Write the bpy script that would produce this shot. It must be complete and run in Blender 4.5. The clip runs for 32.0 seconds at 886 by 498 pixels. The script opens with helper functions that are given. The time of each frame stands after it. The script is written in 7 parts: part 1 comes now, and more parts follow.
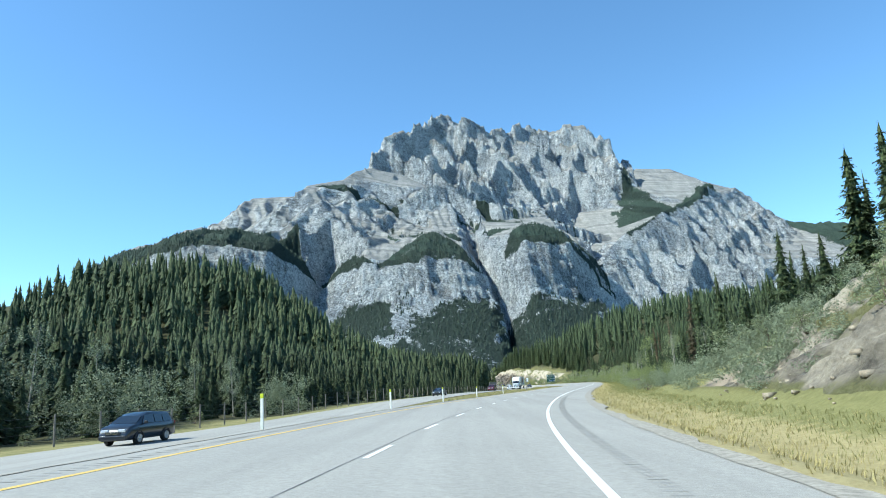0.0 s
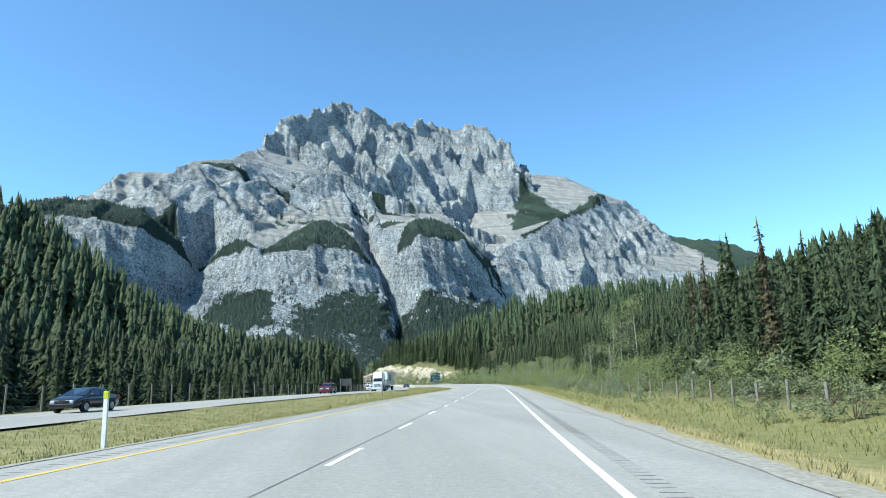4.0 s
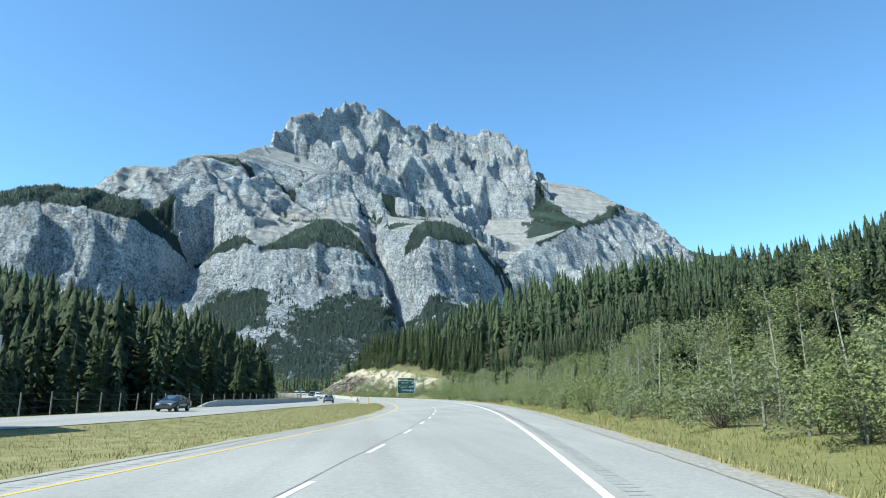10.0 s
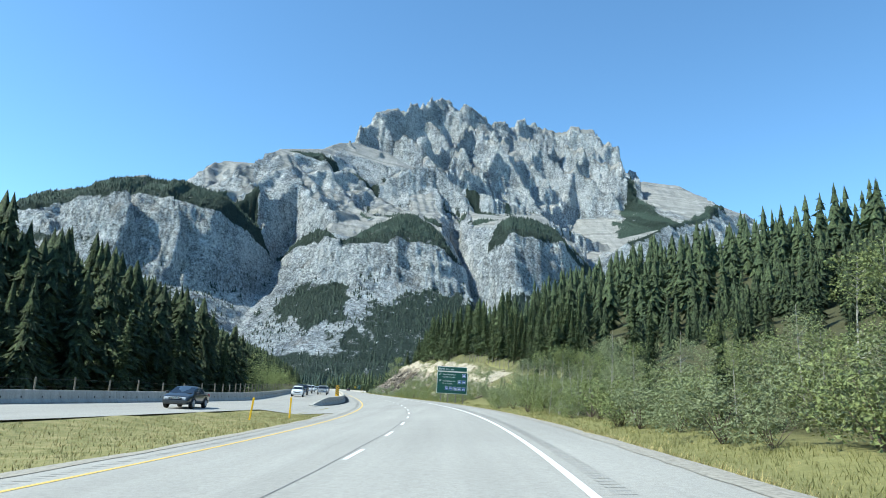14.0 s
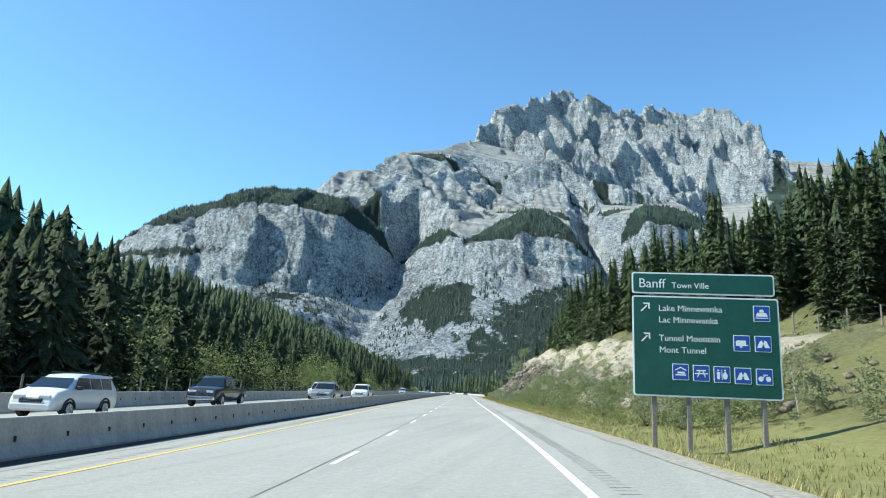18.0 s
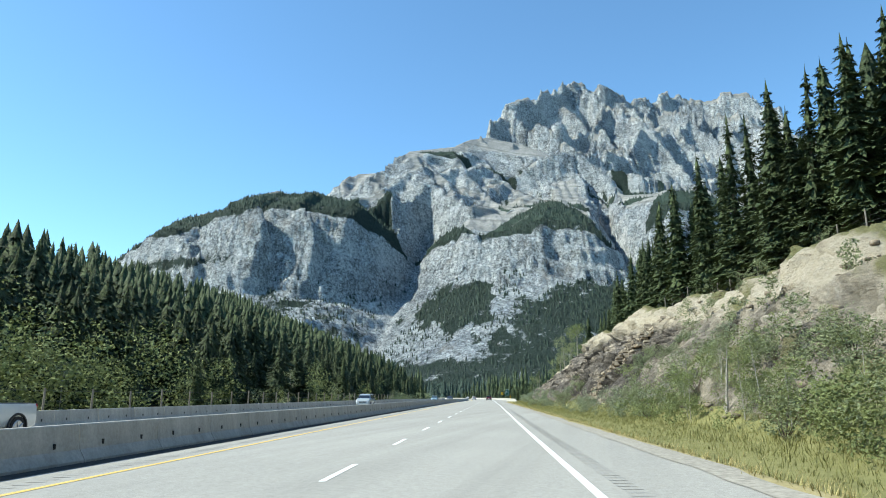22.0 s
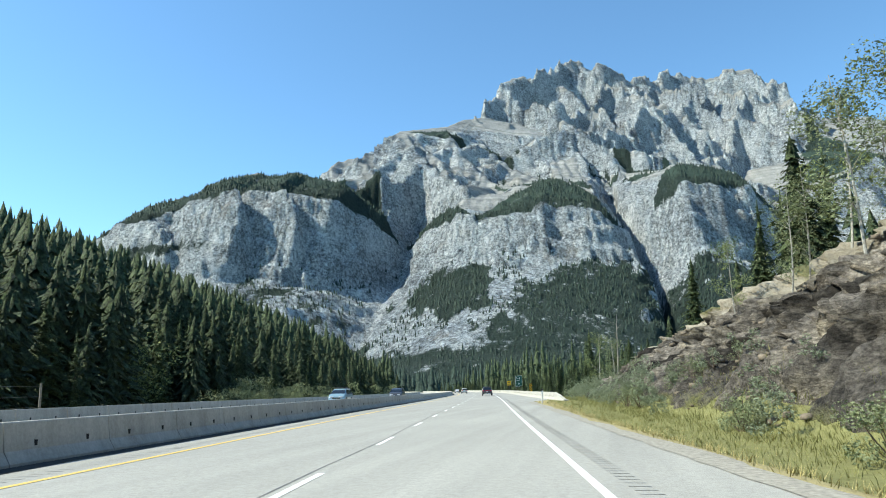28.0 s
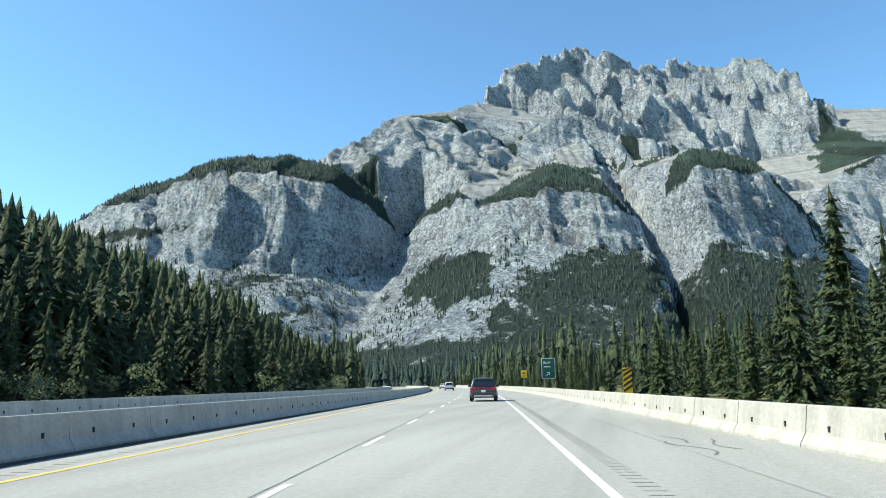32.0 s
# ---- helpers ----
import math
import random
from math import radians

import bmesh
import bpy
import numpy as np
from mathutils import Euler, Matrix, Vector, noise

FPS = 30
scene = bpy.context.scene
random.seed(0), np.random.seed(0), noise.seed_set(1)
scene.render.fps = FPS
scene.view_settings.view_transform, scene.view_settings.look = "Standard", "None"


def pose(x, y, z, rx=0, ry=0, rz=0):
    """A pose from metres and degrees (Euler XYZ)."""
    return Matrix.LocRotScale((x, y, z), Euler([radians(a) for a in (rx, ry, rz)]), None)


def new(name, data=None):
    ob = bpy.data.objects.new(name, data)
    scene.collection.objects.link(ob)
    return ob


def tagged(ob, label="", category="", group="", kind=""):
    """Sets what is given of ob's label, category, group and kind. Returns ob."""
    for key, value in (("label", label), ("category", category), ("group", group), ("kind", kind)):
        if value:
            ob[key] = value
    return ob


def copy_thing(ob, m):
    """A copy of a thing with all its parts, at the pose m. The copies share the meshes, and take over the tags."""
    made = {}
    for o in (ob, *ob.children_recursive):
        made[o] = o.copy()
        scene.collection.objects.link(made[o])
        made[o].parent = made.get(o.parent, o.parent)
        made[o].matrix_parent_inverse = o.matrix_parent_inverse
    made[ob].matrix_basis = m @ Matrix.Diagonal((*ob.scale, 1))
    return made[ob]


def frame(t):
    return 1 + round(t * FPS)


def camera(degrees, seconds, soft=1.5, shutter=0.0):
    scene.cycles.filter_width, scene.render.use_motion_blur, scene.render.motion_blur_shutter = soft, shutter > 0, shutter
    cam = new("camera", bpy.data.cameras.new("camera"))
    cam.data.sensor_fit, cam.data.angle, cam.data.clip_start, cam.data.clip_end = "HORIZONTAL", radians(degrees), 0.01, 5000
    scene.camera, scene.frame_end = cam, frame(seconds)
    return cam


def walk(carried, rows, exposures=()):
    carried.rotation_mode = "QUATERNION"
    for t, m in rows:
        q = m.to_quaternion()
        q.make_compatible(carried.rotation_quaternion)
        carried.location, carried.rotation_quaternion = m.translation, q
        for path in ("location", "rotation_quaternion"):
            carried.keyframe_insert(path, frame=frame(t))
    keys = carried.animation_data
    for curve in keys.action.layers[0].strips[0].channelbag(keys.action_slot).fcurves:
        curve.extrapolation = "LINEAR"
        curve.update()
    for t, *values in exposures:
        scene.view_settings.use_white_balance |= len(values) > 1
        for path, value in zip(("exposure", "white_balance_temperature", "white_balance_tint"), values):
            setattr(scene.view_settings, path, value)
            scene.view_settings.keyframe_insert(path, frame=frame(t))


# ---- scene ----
cam = camera(65.38, 32.0, soft=1.0)
EYE = 1.30
ROWS = [
    (0.0, 0.00, 0.00, 1.73, 11.45, 3.43),
    (0.5, 0.52, 10.99, 0.21, 11.22, 3.30),
    (1.0, 1.34, 21.96, -1.28, 11.06, 3.24),
    (1.5, 2.44, 32.90, -2.78, 10.95, 3.01),
    (2.0, 3.83, 43.81, -4.20, 10.75, 2.69),
    (2.5, 5.47, 54.69, -5.38, 10.52, 2.29),
    (3.0, 7.30, 65.54, -6.28, 10.39, 1.99),
    (3.5, 9.27, 76.36, -7.00, 10.56, 1.76),
    (4.0, 11.38, 87.15, -7.54, 10.89, 1.44),
    (4.5, 13.57, 97.93, -7.94, 11.23, 1.15),
    (6.5, 22.64, 140.99, -8.33, 11.80, 1.03),
    (7.0, 24.93, 151.75, -8.23, 11.86, 1.02),
    (7.5, 27.19, 162.51, -8.12, 11.91, 1.02),
    (8.0, 29.43, 173.28, -8.03, 11.93, 0.90),
    (8.5, 31.66, 184.05, -7.87, 11.92, 0.61),
    (9.0, 33.83, 194.84, -7.58, 11.86, 0.24),
    (9.5, 35.94, 205.63, -7.30, 11.82, -0.23),
    (10.0, 37.99, 216.44, -6.84, 11.87, -0.56),
    (10.5, 39.95, 227.27, -6.23, 11.97, -0.92),
    (11.0, 41.78, 238.11, -5.62, 12.05, -1.39),
    (11.5, 43.51, 248.97, -5.06, 12.10, -1.90),
    (12.0, 45.13, 259.85, -4.45, 12.16, -2.50),
    (12.5, 46.61, 270.75, -3.63, 12.11, -2.98),
    (13.0, 47.91, 281.68, -2.55, 12.02, -3.18),
    (13.5, 48.98, 292.62, -1.37, 11.92, -3.13),
    (15.5, 50.82, 336.57, 4.11, 11.81, -2.87),
    (16.0, 50.60, 347.57, 5.58, 11.82, -3.02),
    (16.5, 50.10, 358.56, 7.00, 11.82, -2.97),
    (17.0, 49.34, 369.53, 8.35, 11.82, -2.84),
    (17.5, 48.32, 380.48, 9.63, 11.74, -2.66),
    (18.0, 47.07, 391.41, 10.79, 11.68, -2.31),
    (18.5, 45.62, 402.31, 11.73, 11.68, -1.90),
    (19.0, 44.02, 413.20, 12.32, 11.71, -1.51),
    (19.5, 42.33, 424.07, 12.66, 11.76, -1.04),
    (20.0, 40.60, 434.93, 12.78, 11.86, -0.75),
    (20.5, 38.86, 445.79, 12.83, 12.00, -0.37),
    (21.0, 37.12, 456.65, 12.78, 12.11, -0.09),
    (21.5, 35.38, 467.51, 12.75, 12.18, 0.11),
    (22.0, 33.65, 478.38, 12.73, 12.11, 0.16),
    (22.5, 31.93, 489.24, 12.72, 12.01, 0.31),
    (23.0, 30.20, 500.10, 12.64, 11.89, 0.43),
    (23.5, 28.50, 510.97, 12.56, 11.80, 0.55),
    (24.0, 26.81, 521.84, 12.49, 11.67, 0.57),
    (24.5, 25.14, 532.71, 12.48, 11.64, 0.71),
    (25.0, 23.46, 543.58, 12.50, 11.68, 0.81),
    (25.5, 21.77, 554.45, 12.51, 11.73, 0.87),
    (27.5, 15.00, 597.93, 12.66, 11.50, 1.30),
    (28.0, 13.28, 608.79, 12.72, 11.54, 1.25),
    (28.5, 11.54, 619.66, 12.84, 11.52, 1.37),
    (29.0, 9.79, 630.52, 12.80, 11.49, 1.38),
    (29.5, 8.06, 641.38, 12.66, 11.54, 1.37),
    (30.0, 6.36, 652.25, 12.52, 11.60, 1.26),
    (30.5, 4.68, 663.12, 12.47, 11.57, 1.07),
    (31.0, 2.99, 673.99, 12.54, 11.41, 0.96),
    (31.5, 1.29, 684.86, 12.63, 11.20, 0.81),
    (32.0, -0.43, 695.72, 12.72, 11.08, 0.71),
]
walk(cam, [(t, pose(x, y, EYE, 90 + pitch, roll, yaw)) for t, x, y, yaw, pitch, roll in ROWS], [(0.0, 0.60, 6200, -2), (12.0, 0.61, 6250, -2), (20.0, 0.64, 6450, -2), (25.0, 0.67, 6700, -2), (32.0, 0.67, 6700, -2)])

# ---- sky and sun: clear afternoon, sun high on the left of the road ----
SUN_DIR = Vector((-0.96, -0.28, 0.0)).normalized()
SUN_ELEV = 46.0
world = bpy.data.worlds.new("world")
scene.world = world
world.use_nodes = True
wn = world.node_tree.nodes
sky = wn.new("ShaderNodeTexSky")
sky.sky_type = "NISHITA"
sky.sun_disc = False
sky.sun_elevation = radians(SUN_ELEV)
sky.sun_rotation = math.atan2(SUN_DIR.x, SUN_DIR.y)
sky.altitude = 1400
sky.air_density = 1.0
sky.dust_density = 0.2
sky.ozone_density = 2.0
wn["Background"].inputs["Strength"].default_value = 0.165
tone = wn.new("ShaderNodeMix")
tone.data_type, tone.blend_type = "RGBA", "MULTIPLY"
tone.inputs[0].default_value = 1.0
tone.inputs[7].default_value = (0.76, 0.96, 1.07, 1)
world.node_tree.links.new(sky.outputs[0], tone.inputs[6])
world.node_tree.links.new(tone.outputs[2], wn["Background"].inputs["Color"])
sun = new("sun", bpy.data.lights.new("sun", "SUN"))
sun.data.energy = 4.8
sun.data.angle = radians(0.53)
sun.data.color = (1.0, 0.955, 0.88)
to_sun = Vector((SUN_DIR.x * math.cos(radians(SUN_ELEV)), SUN_DIR.y * math.cos(radians(SUN_ELEV)), math.sin(radians(SUN_ELEV))))
sun.rotation_euler = to_sun.to_track_quat("Z", "Y").to_euler()


# ---- materials ----
class Mat:
    """A small builder of node materials."""

    def __init__(self, name, rough=0.8, metal=0.0, spec=0.5):
        self.m = bpy.data.materials.new(name)
        self.m.use_nodes = True
        self.t = self.m.node_tree
        self.b = self.t.nodes["Principled BSDF"]
        self.b.inputs["Roughness"].default_value = rough
        self.b.inputs["Metallic"].default_value = metal
        self.b.inputs["Specular IOR Level"].default_value = spec
        self.coord = None

    def node(self, kind, **kw):
        n = self.t.nodes.new(kind)
        for k, v in kw.items():
            n.inputs[k].default_value = v
        return n

    def link(self, a, b):
        self.t.links.new(a, b)

    def where(self):
        if not self.coord:
            self.coord = self.t.nodes.new("ShaderNodeNewGeometry").outputs["Position"]
        return self.coord

    def scaled(self, v):
        n = self.t.nodes.new("ShaderNodeVectorMath")
        n.operation = "MULTIPLY"
        n.inputs[1].default_value = v
        self.link(self.where(), n.inputs[0])
        return n.outputs[0]

    def noise(self, scale, detail=4, rough=0.55, vec=None, dist=0.0):
        n = self.node("ShaderNodeTexNoise", Scale=scale, Detail=detail, Roughness=rough, Distortion=dist)
        self.link(vec or self.where(), n.inputs["Vector"])
        return n.outputs["Fac"]

    def ramp(self, fac, *stops):
        n = self.t.nodes.new("ShaderNodeValToRGB")
        e = n.color_ramp.elements
        while len(e) < len(stops):
            e.new(0.5)
        for el, (p, c) in zip(e, stops):
            el.position = p
            el.color = (c, c, c, 1) if not isinstance(c, tuple) else (*c, 1)
        self.link(fac, n.inputs[0])
        return n.outputs[0]

    def mix(self, fac, a, b, mode="MIX"):
        n = self.t.nodes.new("ShaderNodeMix")
        n.data_type = "RGBA"
        n.blend_type = mode
        for sock, v in ((n.inputs[0], fac), (n.inputs[6], a), (n.inputs[7], b)):
            if isinstance(v, (int, float)):
                sock.default_value = v
            elif isinstance(v, tuple):
                sock.default_value = (*v, 1)
            else:
                self.link(v, sock)
        return n.outputs[2]

    def math(self, op, a, b=0.0):
        n = self.t.nodes.new("ShaderNodeMath")
        n.operation = op
        for sock, v in ((n.inputs[0], a), (n.inputs[1], b)):
            if isinstance(v, (int, float)):
                sock.default_value = v
            else:
                self.link(v, sock)
        return n.outputs[0]

    def attr(self, name):
        n = self.t.nodes.new("ShaderNodeAttribute")
        n.attribute_name = name
        return n.outputs["Fac"]

    def island(self):
        return self.t.nodes.new("ShaderNodeNewGeometry").outputs["Random Per Island"]

    def each(self):
        return self.t.nodes.new("ShaderNodeObjectInfo").outputs["Random"]

    def color(self, v):
        if isinstance(v, tuple):
            self.b.inputs["Base Color"].default_value = (*v, 1)
        else:
            self.link(v, self.b.inputs["Base Color"])
        return self

    def rough(self, v):
        self.link(v, self.b.inputs["Roughness"])
        return self

    def bump(self, fac, strength=0.5, distance=0.1):
        n = self.node("ShaderNodeBump", Strength=strength, Distance=distance)
        self.link(fac, n.inputs["Height"])
        self.link(n.outputs[0], self.b.inputs["Normal"])
        return self


def plain(name, col, rough=0.5, metal=0.0, spec=0.5, vary=0.12, scale=6.0):
    """A paint, metal or plastic with slight wear."""
    k = Mat(name, rough, metal, spec)
    n = k.noise(scale, 5, 0.6)
    lo, hi = tuple(c * (1 - vary) for c in col), tuple(min(1, c * (1 + vary)) for c in col)
    k.color(k.ramp(n, (0.3, lo), (0.7, hi)))
    return k.m


def make_asphalt():
    k = Mat("asphalt", 0.85, spec=0.3)
    big = k.noise(0.07, 4, 0.6)
    fine = k.noise(9.0, 6, 0.75)
    grit = k.noise(60.0, 2, 0.5)
    c = k.ramp(big, (0.3, (0.30, 0.29, 0.265)), (0.7, (0.352, 0.34, 0.31)))
    c = k.mix(0.5, c, k.ramp(fine, (0.3, 0.35), (0.7, 0.68)), "OVERLAY")
    track = k.noise(1.0, 4, 0.55, k.scaled((0.9, 0.025, 0.9)), 0.3)
    c = k.mix(0.3, c, k.ramp(track, (0.3, 0.34), (0.7, 0.66)), "OVERLAY")
    c = k.mix(0.35, c, k.ramp(grit, (0.3, 0.2), (0.7, 0.8)), "OVERLAY")
    k.color(c).bump(grit, 0.25, 0.02)
    return k.m


def make_paint(name, col):
    k = Mat(name, 0.6)
    w = k.noise(14.0, 6, 0.75)
    k.color(k.mix(k.ramp(w, (0.30, 0.0), (0.42, 1.0)), (0.27, 0.27, 0.26), col))
    return k.m


def make_ground():
    k = Mat("roadside_ground", 0.95, spec=0.2)
    dry = k.attr("dry")
    rock = k.attr("rock")
    n = k.noise(0.25, 5, 0.65)
    f = k.noise(3.0, 5, 0.75)
    f2 = k.noise(0.9, 4, 0.7)
    green = k.ramp(f, (0.25, (0.145, 0.145, 0.054)), (0.75, (0.265, 0.25, 0.105)))
    straw = k.ramp(f, (0.25, (0.28, 0.235, 0.108)), (0.75, (0.44, 0.375, 0.195)))
    g = k.mix(k.ramp(k.math("ADD", dry, k.math("MULTIPLY", k.math("SUBTRACT", f2, 0.5), 0.9)), (0.35, 0.0), (0.65, 1.0)), green, straw)
    soil = k.ramp(n, (0.3, (0.20, 0.165, 0.125)), (0.7, (0.36, 0.30, 0.23)))
    c = k.mix(k.ramp(k.math("ADD", rock, k.math("MULTIPLY", k.math("SUBTRACT", n, 0.5), 1.1)), (0.42, 0.0), (0.58, 1.0)), g, soil)
    forest = k.ramp(f, (0.3, (0.035, 0.04, 0.02)), (0.7, (0.09, 0.085, 0.04)))
    c = k.mix(k.attr("wood"), c, forest)
    k.color(c).bump(f, 0.7, 0.15)
    return k.m


def make_rock():
    """Pale banded limestone with woods and scree where the attributes say."""
    k = Mat("limestone", 0.9, spec=0.2)
    pos = k.where()
    warp = k.noise(0.004, 3, 0.5)
    sep = k.t.nodes.new("ShaderNodeSeparateXYZ")
    k.link(pos, sep.inputs[0])
    band = k.t.nodes.new("ShaderNodeCombineXYZ")
    z = k.math("ADD", k.math("ADD", k.math("MULTIPLY", sep.outputs[2], 0.055), k.math("MULTIPLY", sep.outputs[0], 0.011)), k.math("MULTIPLY", warp, 5.0))
    k.link(z, band.inputs[2])
    strata = k.noise(1.0, 6, 0.75, band.outputs[0])
    patch = k.noise(0.006, 6, 0.6)
    vert = k.noise(1.0, 5, 0.65, k.scaled((0.035, 0.035, 0.007)), 0.8)
    fine = k.noise(0.15, 8, 0.85)
    tall = k.noise(1.0, 7, 0.62, k.scaled((0.045, 0.045, 0.016)), 0.5)
    flat = k.noise(1.0, 7, 0.62, k.scaled((0.05, 0.05, 0.11)), 0.5)
    joint = k.ramp(k.math("ABSOLUTE", k.math("SUBTRACT", tall, 0.5)), (0.0, 0.0), (0.045, 1.0))
    ledge = k.ramp(k.math("ABSOLUTE", k.math("SUBTRACT", flat, 0.5)), (0.0, 0.0), (0.045, 1.0))
    c = k.ramp(patch, (0.32, (0.315, 0.345, 0.375)), (0.50, (0.45, 0.477, 0.495)), (0.68, (0.665, 0.685, 0.69)))
    c = k.mix(0.30, c, k.ramp(strata, (0.38, 0.22), (0.62, 0.80)), "OVERLAY")
    c = k.mix(0.35, c, k.ramp(vert, (0.36, 0.22), (0.64, 0.76)), "OVERLAY")
    c = k.mix(0.78, c, k.ramp(fine, (0.42, 0.16), (0.58, 0.92)), "OVERLAY")
    c = k.mix(0.52, c, k.ramp(joint, (0.0, 0.14), (1.0, 0.59)), "OVERLAY")
    c = k.mix(0.46, c, k.ramp(ledge, (0.0, 0.14), (1.0, 0.59)), "OVERLAY")
    warmspot = k.ramp(k.noise(0.013, 4, 0.6), (0.60, 0.0), (0.74, 0.45))
    c = k.mix(warmspot, c, (0.44, 0.385, 0.33))
    chute = k.noise(1.0, 5, 0.65, k.scaled((0.035, 0.006, 0.012)), 0.5)
    scree = k.ramp(chute, (0.30, (0.20, 0.202, 0.196)), (0.52, (0.265, 0.263, 0.25)), (0.72, (0.345, 0.338, 0.32)))
    scree = k.mix(0.60, scree, k.ramp(strata, (0.40, 0.25), (0.60, 0.75)), "OVERLAY")
    scree = k.mix(0.35, scree, k.ramp(fine, (0.40, 0.25), (0.60, 0.75)), "OVERLAY")
    c = k.mix(k.attr("scree"), c, scree)
    # Wood floor colour is lifted towards blue for haze, like the firs.
    wood = k.ramp(fine, (0.3, (0.020, 0.038, 0.030)), (0.7, (0.042, 0.068, 0.048)))
    w = k.ramp(k.math("ADD", k.attr("wood"), k.math("MULTIPLY", k.math("SUBTRACT", k.noise(0.06, 6, 0.85), 0.5), 2.2)), (0.36, 0.0), (0.66, 0.97))
    c = k.mix(w, c, wood)
    k.color(c)
    h = k.math("ADD", k.math("ADD", k.math("MULTIPLY", vert, 0.5), k.math("MULTIPLY", fine, 0.6)), k.math("MULTIPLY", strata, 0.4))
    keep = k.math("SUBTRACT", 1.0, k.math("MULTIPLY", k.attr("scree"), 0.85))
    k.bump(k.math("MULTIPLY", k.math("ADD", h, k.math("ADD", k.math("MULTIPLY", joint, 0.30), k.math("MULTIPLY", ledge, 0.20))), keep), 1.0, 19.0)
    return k.m


def make_needles(name, lo, hi, grain=5.0, rough_mix=0.75):
    k = Mat(name, 0.75, spec=0.25)
    r = k.island()
    n = k.noise(1.3, 4, 0.7)
    c = k.mix(0.5, k.ramp(r, (0.0, lo), (1.0, hi)), k.ramp(n, (0.3, lo), (0.7, hi)))
    o = k.ramp(k.each(), (0.0, 0.4), (1.0, 0.6))
    c = k.mix(0.6, c, o, "OVERLAY")
    tuft = k.noise(grain, 5, 0.8)
    k.color(k.mix(rough_mix, c, k.ramp(tuft, (0.40, 0.12), (0.60, 0.84)), "OVERLAY")).bump(tuft, 0.8, 1.2 / grain)
    return k.m


ASPHALT = make_asphalt()
WHITE_LINE = make_paint("white_road_paint", (0.80, 0.80, 0.78))
YELLOW_LINE = make_paint("yellow_road_paint", (0.72, 0.49, 0.12))
GROUND = make_ground()
ROCK = make_rock()
SPRUCE = make_needles("spruce_needles", (0.045, 0.066, 0.030), (0.105, 0.138, 0.056))
SPRUCE_FAR = make_needles("far_spruce_needles", (0.036, 0.055, 0.028), (0.082, 0.110, 0.048), 2.6)
# Mountain needles are lifted and blued to stand in for distance haze.
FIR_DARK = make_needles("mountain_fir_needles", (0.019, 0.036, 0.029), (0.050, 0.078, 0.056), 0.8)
BARK = plain("bark", (0.13, 0.10, 0.075), 0.9, vary=0.4, scale=3)


# ---- mesh helpers ----
def part(name, bm, material, parent=None, label=""):
    """One bmesh as one mesh object under its thing."""
    me = bpy.data.meshes.new(name)
    bm.to_mesh(me)
    bm.free()
    me.materials.append(material)
    ob = new(name, me)
    ob.parent = parent
    return tagged(ob, label)


def from_arrays(name, co, faces, material, parent=None, smooth=False):
    """A mesh object from numpy arrays of corners and of quads or triangles."""
    me = bpy.data.meshes.new(name)
    co, faces = np.asarray(co, np.float32), np.asarray(faces, np.int32)
    n = faces.shape[1]
    me.vertices.add(len(co))
    me.vertices.foreach_set("co", co.ravel())
    me.loops.add(faces.size)
    me.loops.foreach_set("vertex_index", faces.ravel())
    me.polygons.add(len(faces))
    me.polygons.foreach_set("loop_start", np.arange(0, faces.size, n, dtype=np.int32))
    me.polygons.foreach_set("loop_total", np.full(len(faces), n, np.int32))
    if smooth:
        me.polygons.foreach_set("use_smooth", np.ones(len(faces), bool))
    me.update(calc_edges=True)
    me.materials.append(material)
    ob = new(name, me)
    ob.parent = parent
    return ob


def set_attr(ob, name, values):
    a = ob.data.attributes.new(name, "FLOAT", "POINT")
    a.data.foreach_set("value", np.asarray(values, np.float32).ravel())


def grid_faces(nu, nv):
    i = np.arange(nu * nv).reshape(nu, nv)
    return np.stack([i[:-1, :-1], i[1:, :-1], i[1:, 1:], i[:-1, 1:]], -1).reshape(-1, 4)


RNG = np.random.default_rng(7)
LATTICE = RNG.random((256, 256))


def vnoise(x, y):
    """Smooth value noise, 0 to 1."""
    xi, yi = np.floor(x).astype(int), np.floor(y).astype(int)
    u, v = x - xi, y - yi
    u, v = u * u * u * (u * (u * 6 - 15) + 10), v * v * v * (v * (v * 6 - 15) + 10)
    a, b = LATTICE[xi & 255, yi & 255], LATTICE[(xi + 1) & 255, yi & 255]
    c, d = LATTICE[xi & 255, (yi + 1) & 255], LATTICE[(xi + 1) & 255, (yi + 1) & 255]
    return (a * (1 - u) + b * u) * (1 - v) + (c * (1 - u) + d * u) * v


def fbm(x, y, octaves=4, gain=0.5):
    total, amp, norm = 0.0, 1.0, 0.0
    for o in range(octaves):
        total = total + amp * vnoise(x * 2 ** o + 17.3 * o, y * 2 ** o + 9.1 * o)
        norm += amp
        amp *= gain
    return total / norm


def ridged(x, y, octaves=4, gain=0.5):
    total, amp, norm = 0.0, 1.0, 0.0
    for o in range(octaves):
        total = total + amp * (1 - np.abs(2 * vnoise(x * 2 ** o + 31.7 * o, y * 2 ** o + 5.3 * o) - 1))
        norm += amp
        amp *= gain
    return total / norm


